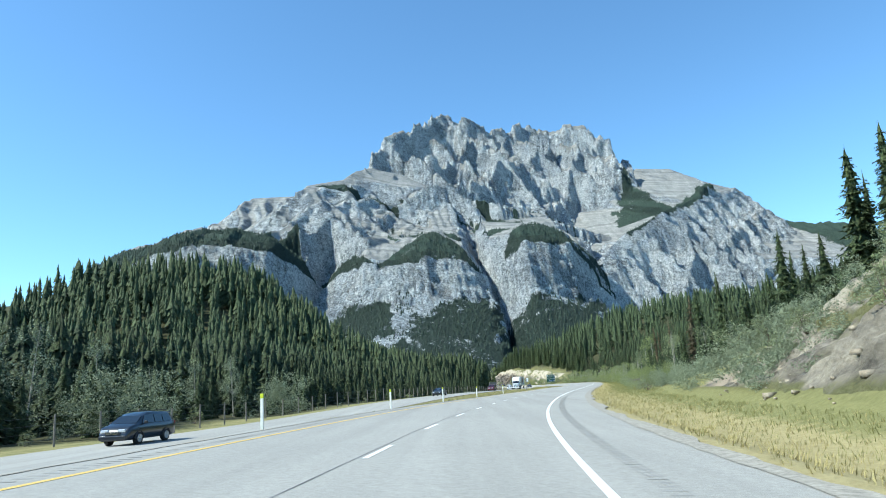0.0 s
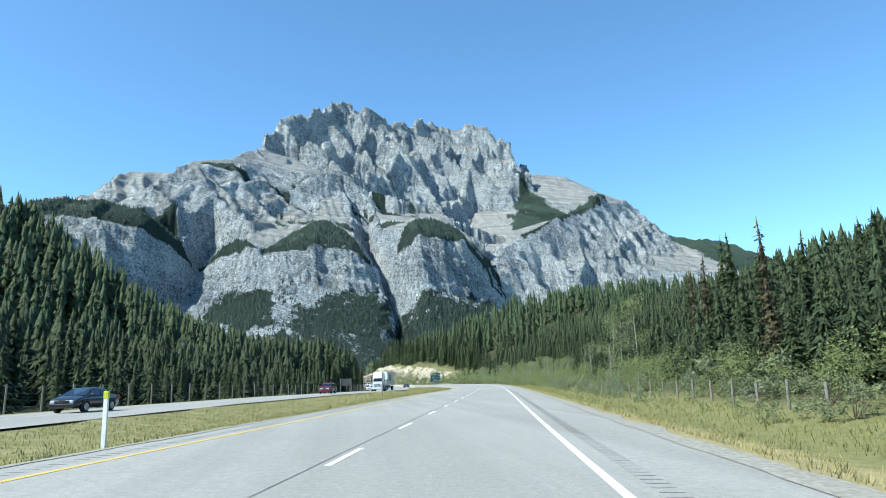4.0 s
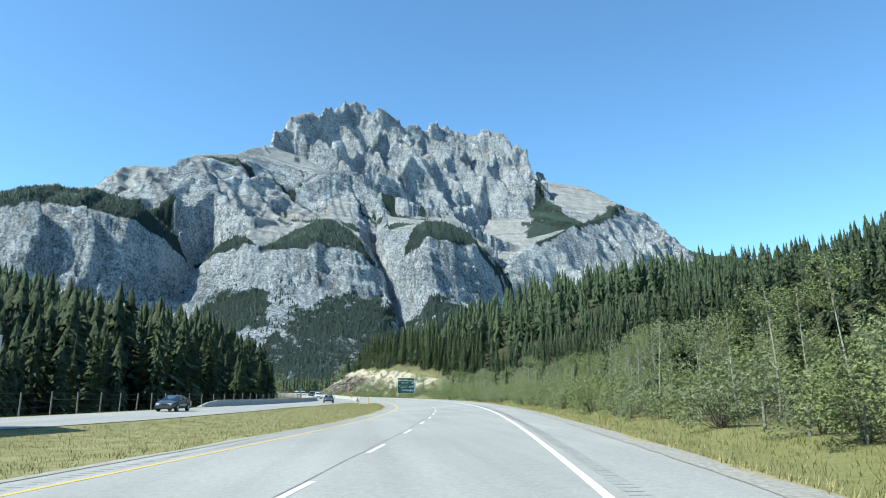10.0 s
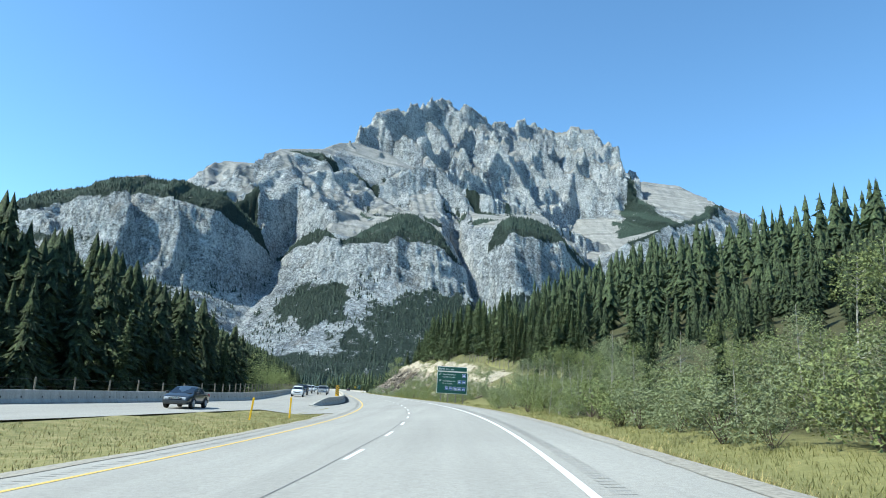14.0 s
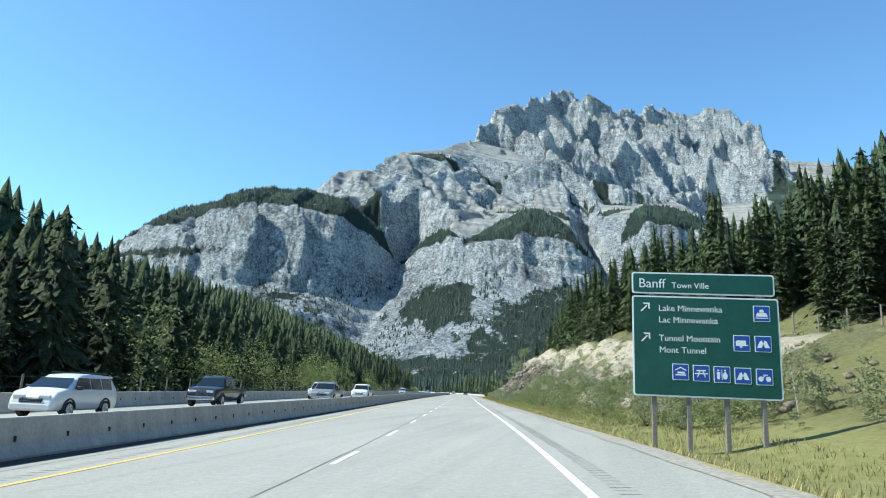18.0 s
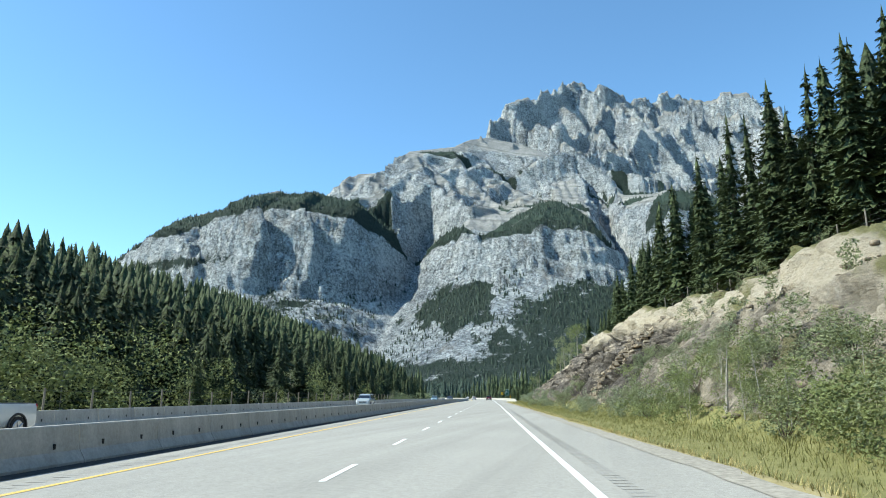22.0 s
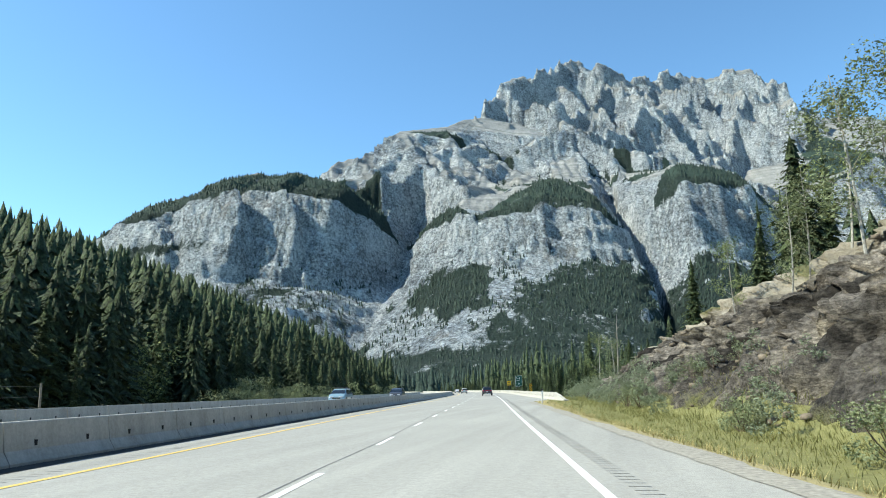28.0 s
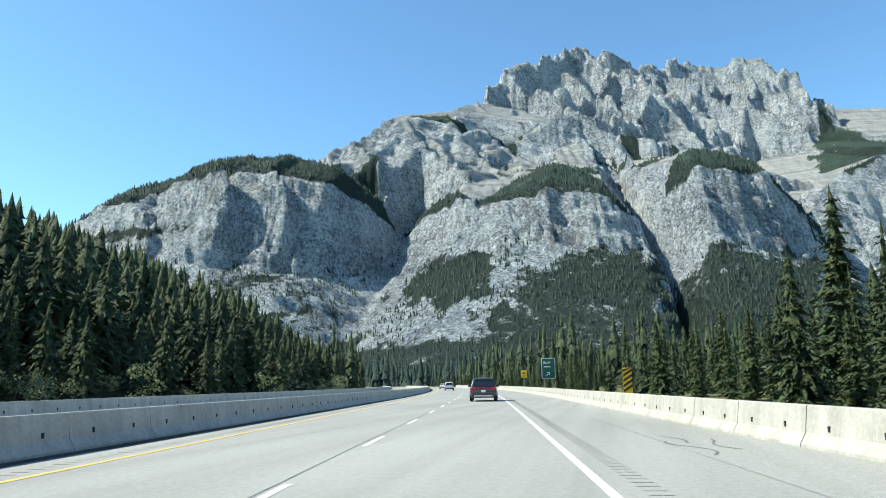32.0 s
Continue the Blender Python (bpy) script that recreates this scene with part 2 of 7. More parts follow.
def creased(x, y, octaves=3, gain=0.5):
    """Ridged noise with straight slopes between sharp creases."""
    total, amp, norm = 0.0, 1.0, 0.0
    for o in range(octaves):
        px, py = (x * 0.82 - y * 0.57) * 2 ** o + 11.3 * o, (x * 0.57 + y * 0.82) * 2 ** o + 3.7 * o
        xi, yi = np.floor(px).astype(int), np.floor(py).astype(int)
        u, v = px - xi, py - yi
        a, b = LATTICE[xi & 255, yi & 255], LATTICE[(xi + 1) & 255, yi & 255]
        c, d = LATTICE[xi & 255, (yi + 1) & 255], LATTICE[(xi + 1) & 255, (yi + 1) & 255]
        upper = a + (b - a) * u + (d - b) * v
        lower = a + (d - c) * u + (c - a) * v
        total = total + amp * np.where(u > v, upper, lower)
        norm += amp
        amp *= gain
    return total / norm


def smooth(a, b, x):
    u = np.clip((x - a) / (b - a), 0, 1)
    return u * u * (3 - 2 * u)


# ---- the road's line: heading (degrees to the left) each 22 m ----
HEADINGS = [-1.93, -4.99, -8.02, -9.97, -11.33, -11.81, -12.03, -11.92, -11.72, -11.17, -10.53, -9.32, -8.14, -6.2, -3.78, -1.02, 1.89, 4.67, 7.1, 8.66, 9.08, 9.08, 9.03, 9.0, 8.77, 8.8, 8.82, 8.88, 9.07, 9.11, 8.81, 8.87, 9.03]
BANKS = [2.71, 1.97, 0.72, 0.34, 0.17, -1.28, -3.22, -3.79, -3.74, -3.03, -1.48, -0.56, -0.15, 0.26, 0.53, 0.54, -0.01]
STEP = 2.0
ROAD_S = np.arange(-160, 1600 + STEP, STEP)
HEAD = np.radians(np.interp(ROAD_S, [-160, -60] + [22.0 * i for i in range(33)] + [760, 900, 1100, 1600], [8, 2] + HEADINGS + [9.3, 15, 24, 30]))
_x, _y = -np.sin(HEAD) * STEP, np.cos(HEAD) * STEP
ROAD_X, ROAD_Y = np.cumsum(_x) - _x / 2, np.cumsum(_y) - _y / 2
_k = int(160 / STEP)
ROAD_X, ROAD_Y = ROAD_X - ROAD_X[_k], ROAD_Y - ROAD_Y[_k]
BANK = np.tan(np.radians(np.interp(ROAD_S, [44.0 * i for i in range(17)], BANKS)))
EDGE_R, LINE_W, LINE_D, LINE_Y, EDGE_L = 3.9, 1.55, -2.6, -6.85, -8.15


def on_near(s):
    """Lateral place of the near edge of the other carriageway."""
    return np.interp(s, [-100, 0, 40, 110, 140, 200, 310, 350, 385, 2000], [-15, -15, -16, -17, -19.5, -20, -20.5, -15.5, -9.6, -9.6])


def on_far(s):
    return on_near(s) - np.interp(s, [0, 40, 130, 2000], [9.0, 9.0, 9.5, 10.5])


def hill_right(s, d):
    cut_h = np.interp(s, [-60, 20, 40, 70, 95, 380, 410, 440, 480, 540, 600, 645, 685, 712, 730], [9, 9, 8, 4, 0, 0, 2.5, 6, 8.5, 11, 12.5, 9.5, 6, 2, 0])
    foot = np.interp(s, [-60, 95, 250, 380, 460, 560, 690, 720], [12, 11, 11, 12, 11, 10.5, 10, 12])
    run = np.interp(s, [0, 95, 410, 560, 700], [13, 10, 14, 13, 9])
    slope = np.interp(s, [-60, 60, 110, 200, 400, 520, 640, 700, 740], [0.15, 0.2, 0.24, 0.30, 0.42, 0.46, 0.25, 0.1, 0.0])
    u = np.clip((d - foot) / run, 0, 1)
    cut = cut_h * (u * 0.75 + 0.25 * u * u * (3 - 2 * u))
    past = np.clip(d - foot - np.where(cut_h > 0.5, run, 0), 0, None)
    up = slope * np.minimum(past, 72 + 0.25 * np.clip(past - 72, 0, 160))
    return cut + up * smooth(0, 6, past)


def height(s, d, rough=True):
    """Ground height at a place along and across the road."""
    bank = np.interp(s, ROAD_S, BANK)
    z = -bank * np.clip(d, EDGE_L, EDGE_R)
    near, far = on_near(s), on_far(s)
    # right verge: a shallow ditch, then the hillside
    r = np.clip(d - EDGE_R, 0, None)
    z = z - 0.55 * smooth(0.3, 3.0, r) * (1 - smooth(4.0, 8.0, r)) * np.interp(s, [655, 684], [1, 0]) + hill_right(s, d)
    # median dish, the other carriageway, the fall behind it
    mid = np.clip((d - near) / np.minimum(EDGE_L - near, -0.01), 0, 1)
    width = EDGE_L - near
    z = z - np.where((d < EDGE_L) & (d > near), 0.35 * np.sin(np.pi * np.clip((EDGE_L - d) / np.maximum(width, 0.1), 0, 1)) * smooth(2, 8, width), 0)
    z = z - 0.95 * smooth(115, 45, s) * smooth(0.0, 1.0, (EDGE_L - 0.4 - d) / 6.0)
    drop = np.interp(s, [0, 120, 250, 380, 520, 900], [0.3, 0.4, 2.0, 2.5, 1.5, 0.8])
    z = z - drop * smooth(0.5, 9, far - d)
    return z


def to_world(s, d):
    """World x and y of a place along and across the road."""
    near = np.clip(d, -140, 140)
    rest = d - near
    x, y, h = np.interp(s, ROAD_S, ROAD_X), np.interp(s, ROAD_S, ROAD_Y), np.interp(s, ROAD_S, HEAD)
    over_hi, over_lo = np.clip(s - 1600, 0, None), np.clip(s + 160, None, 0)
    over = over_hi + over_lo
    x = x - np.sin(h) * over + np.cos(h) * near + rest
    y = y + np.cos(h) * over + np.sin(h) * near
    return x, y


def hill_left(x, y):
    k = smooth(-18, -125, x) * np.exp(-((y - 335) / 95) ** 2) * (1 - 0.5 * smooth(-260, -500, x))
    return 56 * k


def terrain(s, d):
    """World place of the ground at a place along and across the road."""
    x, y = to_world(s, d)
    back = on_far(s) - d
    slope = 0.40 * np.clip(back - 13, 0, 95) * smooth(390, 500, s) * np.interp(s, [500, 590, 680, 860, 1030, 1150], [0.9, 0.76, 0.95, 1.1, 0.35, 0.1]) * (1 - smooth(150, 330, back))
    z = height(s, d) + np.maximum(hill_left(x, y), slope)
    off = np.maximum(d - EDGE_R - 4, on_far(s) - 3 - d)
    z = z + np.clip(off, 0, 14) / 14 * (fbm(x / 14, y / 14, 4) - 0.5) * 2.6
    rocky = smooth(0.3, 0.9, cut_share(s, d))
    z = z + rocky * ((creased((s + 0.9 * d) / 3.2, (d - 0.4 * s) / 7, 3, 0.6) - 0.5) * 3.4 + (creased(x / 1.3, y / 1.3, 2) - 0.5) * 0.9)
    return x, y, z


def tree_right(s, d):
    """Usual height of the conifers on the right."""
    low = (4.5 + 6.0 * smooth(22, 48, d)) * (1 - 0.22 * smooth(230, 270, s))
    return np.where(s < 425, low, np.where(s < 520, 10 + 5 * smooth(22, 40, d), 13.5 + 3 * smooth(26, 40, d)))


def tree_left(s, d):
    """Usual height of the conifers on the left."""
    back = on_far(s) - d
    young = 6.5 + 8 * smooth(12, 40, back)
    tall = 16 + 5.5 * smooth(10, 30, back)
    return (young + (tall - young) * smooth(255, 335, s)) * (1 - 0.32 * smooth(420, 520, s))


def cut_share(s, d):
    """Where the road is cut into rock, 0 to 1."""
    foot = np.interp(s, [-60, 95, 250, 380, 460, 560, 690, 720], [12, 11, 11, 12, 11, 10.5, 10, 12])
    run = np.interp(s, [0, 95, 410, 560, 700], [13, 10, 14, 13, 9])
    along = np.maximum(smooth(80, 55, s), smooth(430, 490, s) * smooth(715, 695, s))
    u = (d - foot) / run
    return along * smooth(0.02, 0.25, u) * smooth(1.3, 1.0, u)


# ---- ground: one sheet from the verge to the foot of the mountain ----
gs = np.concatenate([np.arange(-700, -40, 30), np.arange(-40, 760, 2.2), np.arange(760, 1000, 5), np.arange(1000, 5200, 60)])
gd = np.concatenate([-np.geomspace(150, 4000, 16)[::-1], np.arange(-140, -44, 4), np.arange(-44, -8, 1.2), np.linspace(EDGE_L - 0.05, EDGE_R + 0.05, 6), np.arange(4.6, 36, 0.6), np.arange(36, 140, 3), np.geomspace(145, 4000, 16)])
S, D = np.meshgrid(gs, gd, indexing="ij")
gx, gy, gz = terrain(S, D)
gz = gz - 0.08 * ((D > EDGE_L - 0.1) & (D < EDGE_R + 0.1)) - 0.08 * ((D < on_near(S)) & (D > on_far(S)))
gz = gz - 0.06 * ((S > 694) & (S < 1010) & (D > EDGE_R) & (D < 6.8))
gz = gz - 1.5 * smooth(0.25, 0.8, cut_share(S, D))
gz = np.where(S > 1300, gz * 0.3, gz)
ground = tagged(from_arrays("ground", np.stack([gx, gy, gz], -1).reshape(-1, 3), grid_faces(len(gs), len(gd)), GROUND, smooth=True),
                "roadside ground of dry grass, soil and forest floor", "ground", kind="structure")
wood = np.maximum(smooth(np.interp(S, [690, 710], [11, 7]), np.interp(S, [690, 710], [15, 9]), D) * (1 - smooth(0.02, 0.3, cut_share(S, D))) * np.where(S > 400, np.maximum(smooth(26, 32, D), 0.5), 1), smooth(5, 11, on_far(S) - D))
dry = np.where(D > 0, smooth(np.interp(S, [60, 130, 420], [11.5, 8.2, 7.6]), np.interp(S, [60, 130], [7.0, 4.6]), D), 0.42)
set_attr(ground, "wood", wood)
set_attr(ground, "dry", dry)
set_attr(ground, "rock", cut_share(S, D))


def strip(name, s0, s1, left, right, lift, material, step=2.0, label="", category="road", across=4):
    """A band of the road between two lateral lines, laid over the ground."""
    s = np.arange(s0, s1 + step / 2, step)
    lo = left(s) if callable(left) else np.full_like(s, left)
    hi = right(s) if callable(right) else np.full_like(s, right)
    w = np.linspace(0, 1, across)
    d = lo[:, None] + (hi - lo)[:, None] * w
    ss = np.repeat(s[:, None], across, 1)
    x, y = to_world(ss, d)
    z = height(ss, d) + lift
    ob = from_arrays(name, np.stack([x, y, z], -1).reshape(-1, 3), grid_faces(len(s), across), material)
    return tagged(ob, label, category, kind="structure")


strip("road", -150, 1500, EDGE_L, EDGE_R, 0.0, ASPHALT, label="grey asphalt highway carriageway with two lanes and shoulders")
strip("road", -150, 1500, on_far, on_near, 0.0, ASPHALT, label="pale asphalt carriageway for oncoming traffic")
def edge_w(s):
    """The white edge line, which wanders a little."""
    return LINE_W + np.interp(s, [0, 25, 48, 90, 180, 215, 245, 290, 350, 440], [-0.28, -0.25, -0.12, 0, 0.02, 0.09, 0.17, 0.16, 0.07, 0])


strip("edge_line", -150, 1500, lambda s: edge_w(s) - 0.07, lambda s: edge_w(s) + 0.07, 0.006, WHITE_LINE, label="white painted right edge line", category="road marking", across=2)
strip("edge_line", -150, 1500, LINE_Y - 0.07, LINE_Y + 0.07, 0.006, YELLOW_LINE, label="yellow painted left edge line", category="road marking", across=2)
for i in range(-8, 100):
    s0 = i * 8.61 + 4.6
    tagged(strip("lane_dash", s0, s0 + 2.9, LINE_D - 0.06, LINE_D + 0.06, 0.006, WHITE_LINE, 1.45, "short white painted lane dash", "road marking", 2), group="lane dashes")


# ---- the mountain ----
def polyline(px, py, pts):
    """Distance to a ridge line and the ridge's height there, least fall first."""
    best_d, best_z = np.full(px.shape, 1e9), np.zeros(px.shape)
    for (x0, y0, z0), (x1, y1, z1) in zip(pts[:-1], pts[1:]):
        dx, dy = x1 - x0, y1 - y0
        u = np.clip(((px - x0) * dx + (py - y0) * dy) / (dx * dx + dy * dy), 0, 1)
        d = np.hypot(px - x0 - u * dx, py - y0 - u * dy)
        z = z0 + u * (z1 - z0)
        take = d - z * 0.4 < best_d - best_z * 0.4
        best_d, best_z = np.where(take, d, best_d), np.where(take, z, best_z)
    return best_d, best_z


CREST = [(-395, 3267, 1187), (-293, 3450, 1321), (-206, 3550, 1390), (-75, 3800, 1545), (-21, 3870, 1602), (133, 3950, 1570), (270, 4050, 1525), (523, 4250, 1665),
         (602, 4250, 1600), (884, 4250, 1620), (962, 4250, 1490), (1030, 4220, 1400), (1090, 4180, 1335), (1180, 4120, 1262)]
SHOULDER = [(1150, 4120, 1262), (1345, 4110, 1245), (1540, 4110, 1150), (1715, 4100, 1088), (1830, 4020, 890), (1965, 3960, 640), (2100, 3900, 450), (2450, 3800, 320)]
BEHIND = [(-1600, 3400, 575), (-1180, 3330, 872), (-990, 3300, 990), (-800, 3380, 1010), (-600, 3420, 1030)]
PYRAMID = [(-960, 2620, 560), (-720, 2680, 748), (-589, 2710, 852), (-473, 2900, 926), (-430, 3080, 1022), (-380, 3230, 1082)]
RIB = [(-560, 2720, 850), (-420, 2560, 690), (-330, 2420, 520)]
APRON = [(-400, 3225, 1082), (-250, 3230, 1040)]
NOSE = [(-245, 2840, 775), (-130, 2930, 872), (-30, 3010, 915), (60, 2960, 815), (140, 2880, 690)]
SPUR = [(1722, 4100, 1095), (1342, 3600, 933), (935, 3000, 714), (713, 2800, 591), (585, 2650, 480), (526, 2550, 380)]


def saw(u, k=0.66):
    """Ribs that rise gently on one side and break off steeply on the other, 0 to 1."""
    f = u - np.floor(u)
    return np.where(f < k, f / k, (1 - f) / (1 - k))


def ribbed(x, y, wide, lean, seed):
    bend = (fbm(x / (2.6 * wide) + seed, y / (2.6 * wide), 3) - 0.5) * 1.5
    return saw((x + lean * y) / wide + bend + seed)


def facets(x, y, wide, seed):
    """Crossing ribs whose meeting lines make pointed facets, 0 to 1."""
    return np.maximum(ribbed(x, y, wide, 0.80, seed), 0.94 * ribbed(x, y, 0.85 * wide, -0.60, seed + 3.7))


SLAB_ENDS = [-1900, -1500, -1200, -960, -797, -692, -560, -455]


def slabs(x):
    """Great leaning slabs of the rounded cliff: each swells to one side, then breaks off."""
    kx, kv = [], []
    for a, b, swell in zip(SLAB_ENDS[:-1], SLAB_ENDS[1:], (14, 20, 34, 60, 48, 26, 34)):
        for q in (0.0, 0.25, 0.55, 0.80):
            kx.append(a + (b - a) * q)
            kv.append(swell * q ** 0.75)
    return np.interp(x, kx + [-455, -440], kv + [34.0, 0.0])


def bench_line(x, y):
    """The rim of the front cliffs: its line, its height and the height of their foot."""
    kx = [-1900, -1500, -1256, -1060, -900, -800, -704, -600, -520, -460, -400, -300, -190, -90, 30, 97, 112, 127, 230, 310, 390, 470, 540, 620, 3000]
    yc = [1950, 1960, 1960, 1980, 2010, 2050, 2090, 2140, 2230, 2330, 2260, 2180, 2160, 2170, 2200, 2260, 2345, 2290, 2245, 2285, 2340, 2400, 2600, 2960, 3600]
    zt = [60, 150, 285, 400, 452, 472, 482, 468, 420, 365, 395, 410, 395, 428, 400, 355, 330, 420, 468, 470, 460, 395, 420, 470, 500]
    zf = [40, 70, 130, 190, 215, 225, 225, 225, 225, 250, 245, 240, 250, 255, 250, 235, 215, 235, 260, 258, 255, 250, 330, 400, 400]
    gully = x + 0.33 * np.clip(y - 2260, -140, 140) * np.exp(-((x - 112) / 70) ** 2)
    yc, zt, zf = np.interp(gully, kx, yc), np.interp(gully, kx, zt), np.interp(gully, kx, zf)
    deep = np.clip((yc - y) / 120, 0, 1.3)
    swell = (1 - 0.6 * smooth(0.6, 1.2, deep)) * slabs(x - 75 * np.sin(2.2 * deep) - (fbm(x / 90, y / 300, 3) - 0.5) * 46)
    ribs = 9 * (ribbed(x, y, 104.0, 0.25, 2.3) - 0.5)
    cut = 1 - smooth(0.0, 0.10, np.abs(vnoise(x / 30 + 0.1 * deep, y / 170) - 0.5)) + 0.6 * (1 - smooth(0.0, 0.12, np.abs(vnoise(x / 13 + 40, y / 70) - 0.5)))
    side = smooth(-425, -475, x)
    rim = yc + side * (22 - swell) - (1 - side) * ribs + 7 * cut - 8 * (creased(x / 15, y / 10, 2) - 0.5) - 20 * (creased(x / 44, y / 38, 3, 0.6) - 0.5) - 4 * (ribbed(x, y, 30.0, 0.4, 5.1) - 0.5) + (fbm(x / 110, y / 400, 4) - 0.5) * 40
    return yc, rim, zt, zf


def mountain_height(x, y):
    wx = x + (fbm(x / 220, y / 220, 3) - 0.5) * 40
    wy = y + (fbm(x / 220 + 40, y / 220 + 7, 3) - 0.5) * 40
    yc0, yc, zt, zf = bench_line(x, y)
    up = y - yc
    climb = np.where(up > 0, 0.62 * np.minimum(up, 110) + 0.40 * np.clip(up - 110, 0, 900), 0)
    top = zt + climb + (34 * (ribbed(x, y, 230.0, 0.3, 7.7) - 0.5) + 12 * (ribbed(x, y, 64.0, 0.2, 1.1) - 0.5)) * smooth(120, 420, up)
    face = np.interp(x, [-500, -380], [145.0, 105.0])
    u = np.clip(-up / face, 0, 1)
    cliff = zt + (zf - zt) * (0.75 * u + 0.25 * smooth(0, 1, u))
    talus = zf - 0.64 * np.clip(yc0 - y - face, 0, None) + (ridged(x / 80, y / 600, 3) - 0.5) * 12
    talus = np.where(talus < 60, 60 - (60 - talus) * 0.35, talus)
    z = np.where(up > 0, top, np.maximum(np.where(u < 1, cliff, zf - 400), talus))
    dome = np.interp(x, [-1900, -1528, -1345, -1110, -899, -697, -600, -520, -440], [100, 388, 504, 570, 571, 555, 518, 455, 1000])
    z = np.minimum(z, dome + np.where(x > -440, 1000, -0.05 * (y - 2350)))
    z = np.minimum(z, 560 + 0.30 * np.clip(y - 2450, 0, None) + np.where(x < -440, 900, 0))
    d, r = polyline(wx, wy, BEHIND)
    z = np.maximum(z, r - 0.78 * d + (ribbed(x, y, 120.0, 0.3, 1.2) - 0.5) * 40 * smooth(0, 80, d))
    # the high wall: a broken rim, then sharp ribs that end in pointed facets above the debris
    d, r = polyline(wx, wy, CREST)
    notch = vnoise(x / 55, y / 55)
    r = r - 24 * smooth(0.55, 0.62, notch) + 20 * smooth(0.42, 0.36, notch) + (vnoise(x / 20, y / 20) - 0.5) * 9
    size = 0.55 + 0.95 * fbm(x / 380 + 3, y / 380, 2)
    ribs = size * (260 * (facets(x, y, 330.0, 0.4) - 0.88) + 48 * (facets(x, y, 140.0, 3.1) - 0.84) + 8 * (facets(x, y, 46.0, 6.2) - 0.8))
    wall = r - np.where(d < 60, 1.8 * d, np.where(d < 400, 108 + 0.82 * (d - 60), 387 + 1.5 * (d - 400))) + ribs * smooth(4, 120, d) * (1 - 0.45 * smooth(400, 620, d))
    wall = wall - 3.2 * np.clip(-392 - wx, 0, 60)
    z = np.maximum(z, np.where((x > -460) & (d < 1000), wall, 0))
    spur_line = np.interp(wx, [526, 585, 713, 935, 1342, 1722], [2550, 2650, 2800, 3000, 3600, 4100])
    d, r = polyline(wx, wy, SHOULDER)
    bowl = r - np.where(d < 60, 0.8 * d, 48 + 0.56 * (d - 60)) + (ribbed(x, y, 240.0, 0.5, 8.3) - 0.5) * 36 * smooth(40, 240, d)
    scarp = r - 1.15 * d + (150 * (facets(x, y, 250.0, 0.7) - 0.9) + 34 * (facets(x, y, 84.0, 5.5) - 0.8)) * smooth(20, 160, d)
    z = np.maximum(z, np.where((wy > spur_line) & (wx < 1722), bowl, scarp))
    # lower ridges, all behind the rim of the front cliffs
    back = 2.5 * np.clip(150 - up, 0, None)
    d, r = polyline(wx, wy, PYRAMID)
    z = np.maximum(z, r - np.where(d < 50, 0.72 * d, np.where(d < 300, 36 + 0.86 * (d - 50), 251 + 0.55 * (d - 300))) + (58 * (facets(x, y, 190.0, 4.4) - 0.66) + 10 * (ribbed(x, y, 52.0, -0.2, 9.1) - 0.5)) * smooth(10, 110, d) * smooth(3000, 2850, y) - back)
    d, r = polyline(wx, wy, RIB)
    z = np.maximum(z, r - 0.80 * d + 16 * (ribbed(x, y, 60.0, 0.2, 2.9) - 0.5) * smooth(0, 60, d) - back)
    d, r = polyline(x, y, APRON)
    z = np.maximum(z, r - np.where(d < 210, 0.60 * d, 126 + 1.2 * (d - 210)) - back)
    d, r = polyline(wx, wy, NOSE)
    line = np.interp(wx, [-235, -130, -40, 60, 140], [2850, 2930, 3000, 2960, 2880])
    z = np.maximum(z, r - np.where(wy > line, 0.25 * d, np.where(d < 38, 2.8 * d, 106 + 0.58 * (d - 38))) + 8 * (ribbed(x, y, 34.0, 0.1, 1.9) - 0.5) - back)
    d, r = polyline(wx, wy, SPUR)
    front = (150 * (facets(x, y, 250.0, 0.7) - 0.9) + 34 * (facets(x, y, 84.0, 5.5) - 0.8)) * smooth(0, 130, d)
    z = np.maximum(z, np.where(wy > spur_line, r - 0.9 * d, r - np.where(d < 420, 1.1 * d, 462 + 0.55 * (d - 420)) + front))
    return z


STEP = 5.8
mx, my = np.arange(-2150, 2500, STEP), np.concatenate([np.arange(1560, 1900, 9.0), np.arange(1900, 2420, 3.3), np.arange(2420, 3000, 6.5), np.arange(3000, 4340, 6.0)])
MX, MY = np.meshgrid(mx, my, indexing="ij")
MZ = mountain_height(MX, MY)
gx_, gy_ = np.gradient(MZ, mx, my)
steep = np.hypot(gx_, gy_)
_, RIM, _, _ = bench_line(MX, MY)
# how far the woods climb above the rim of the cliffs
depth_of_wood = np.interp(MX, [-1900, -1500, -1200, -900, -700, -560, -500, -470, -455, -352, -285, -262, -240, -71, 60, 90, 110, 160, 200, 331, 470, 520],
                          [160, 150, 150, 170, 210, 190, 30, 0, 20, 115, 40, 0, 20, 330, 30, 0, 0, 0, 110, 230, 30, 0])
above = MY - RIM + (fbm(MX / 60, MY / 60, 3) - 0.5) * 30
bench = smooth(-14, 4, above) * smooth(depth_of_wood + 8, depth_of_wood - 14, above) * (depth_of_wood > 4)
# bedding ledges and broken rock on the steep faces


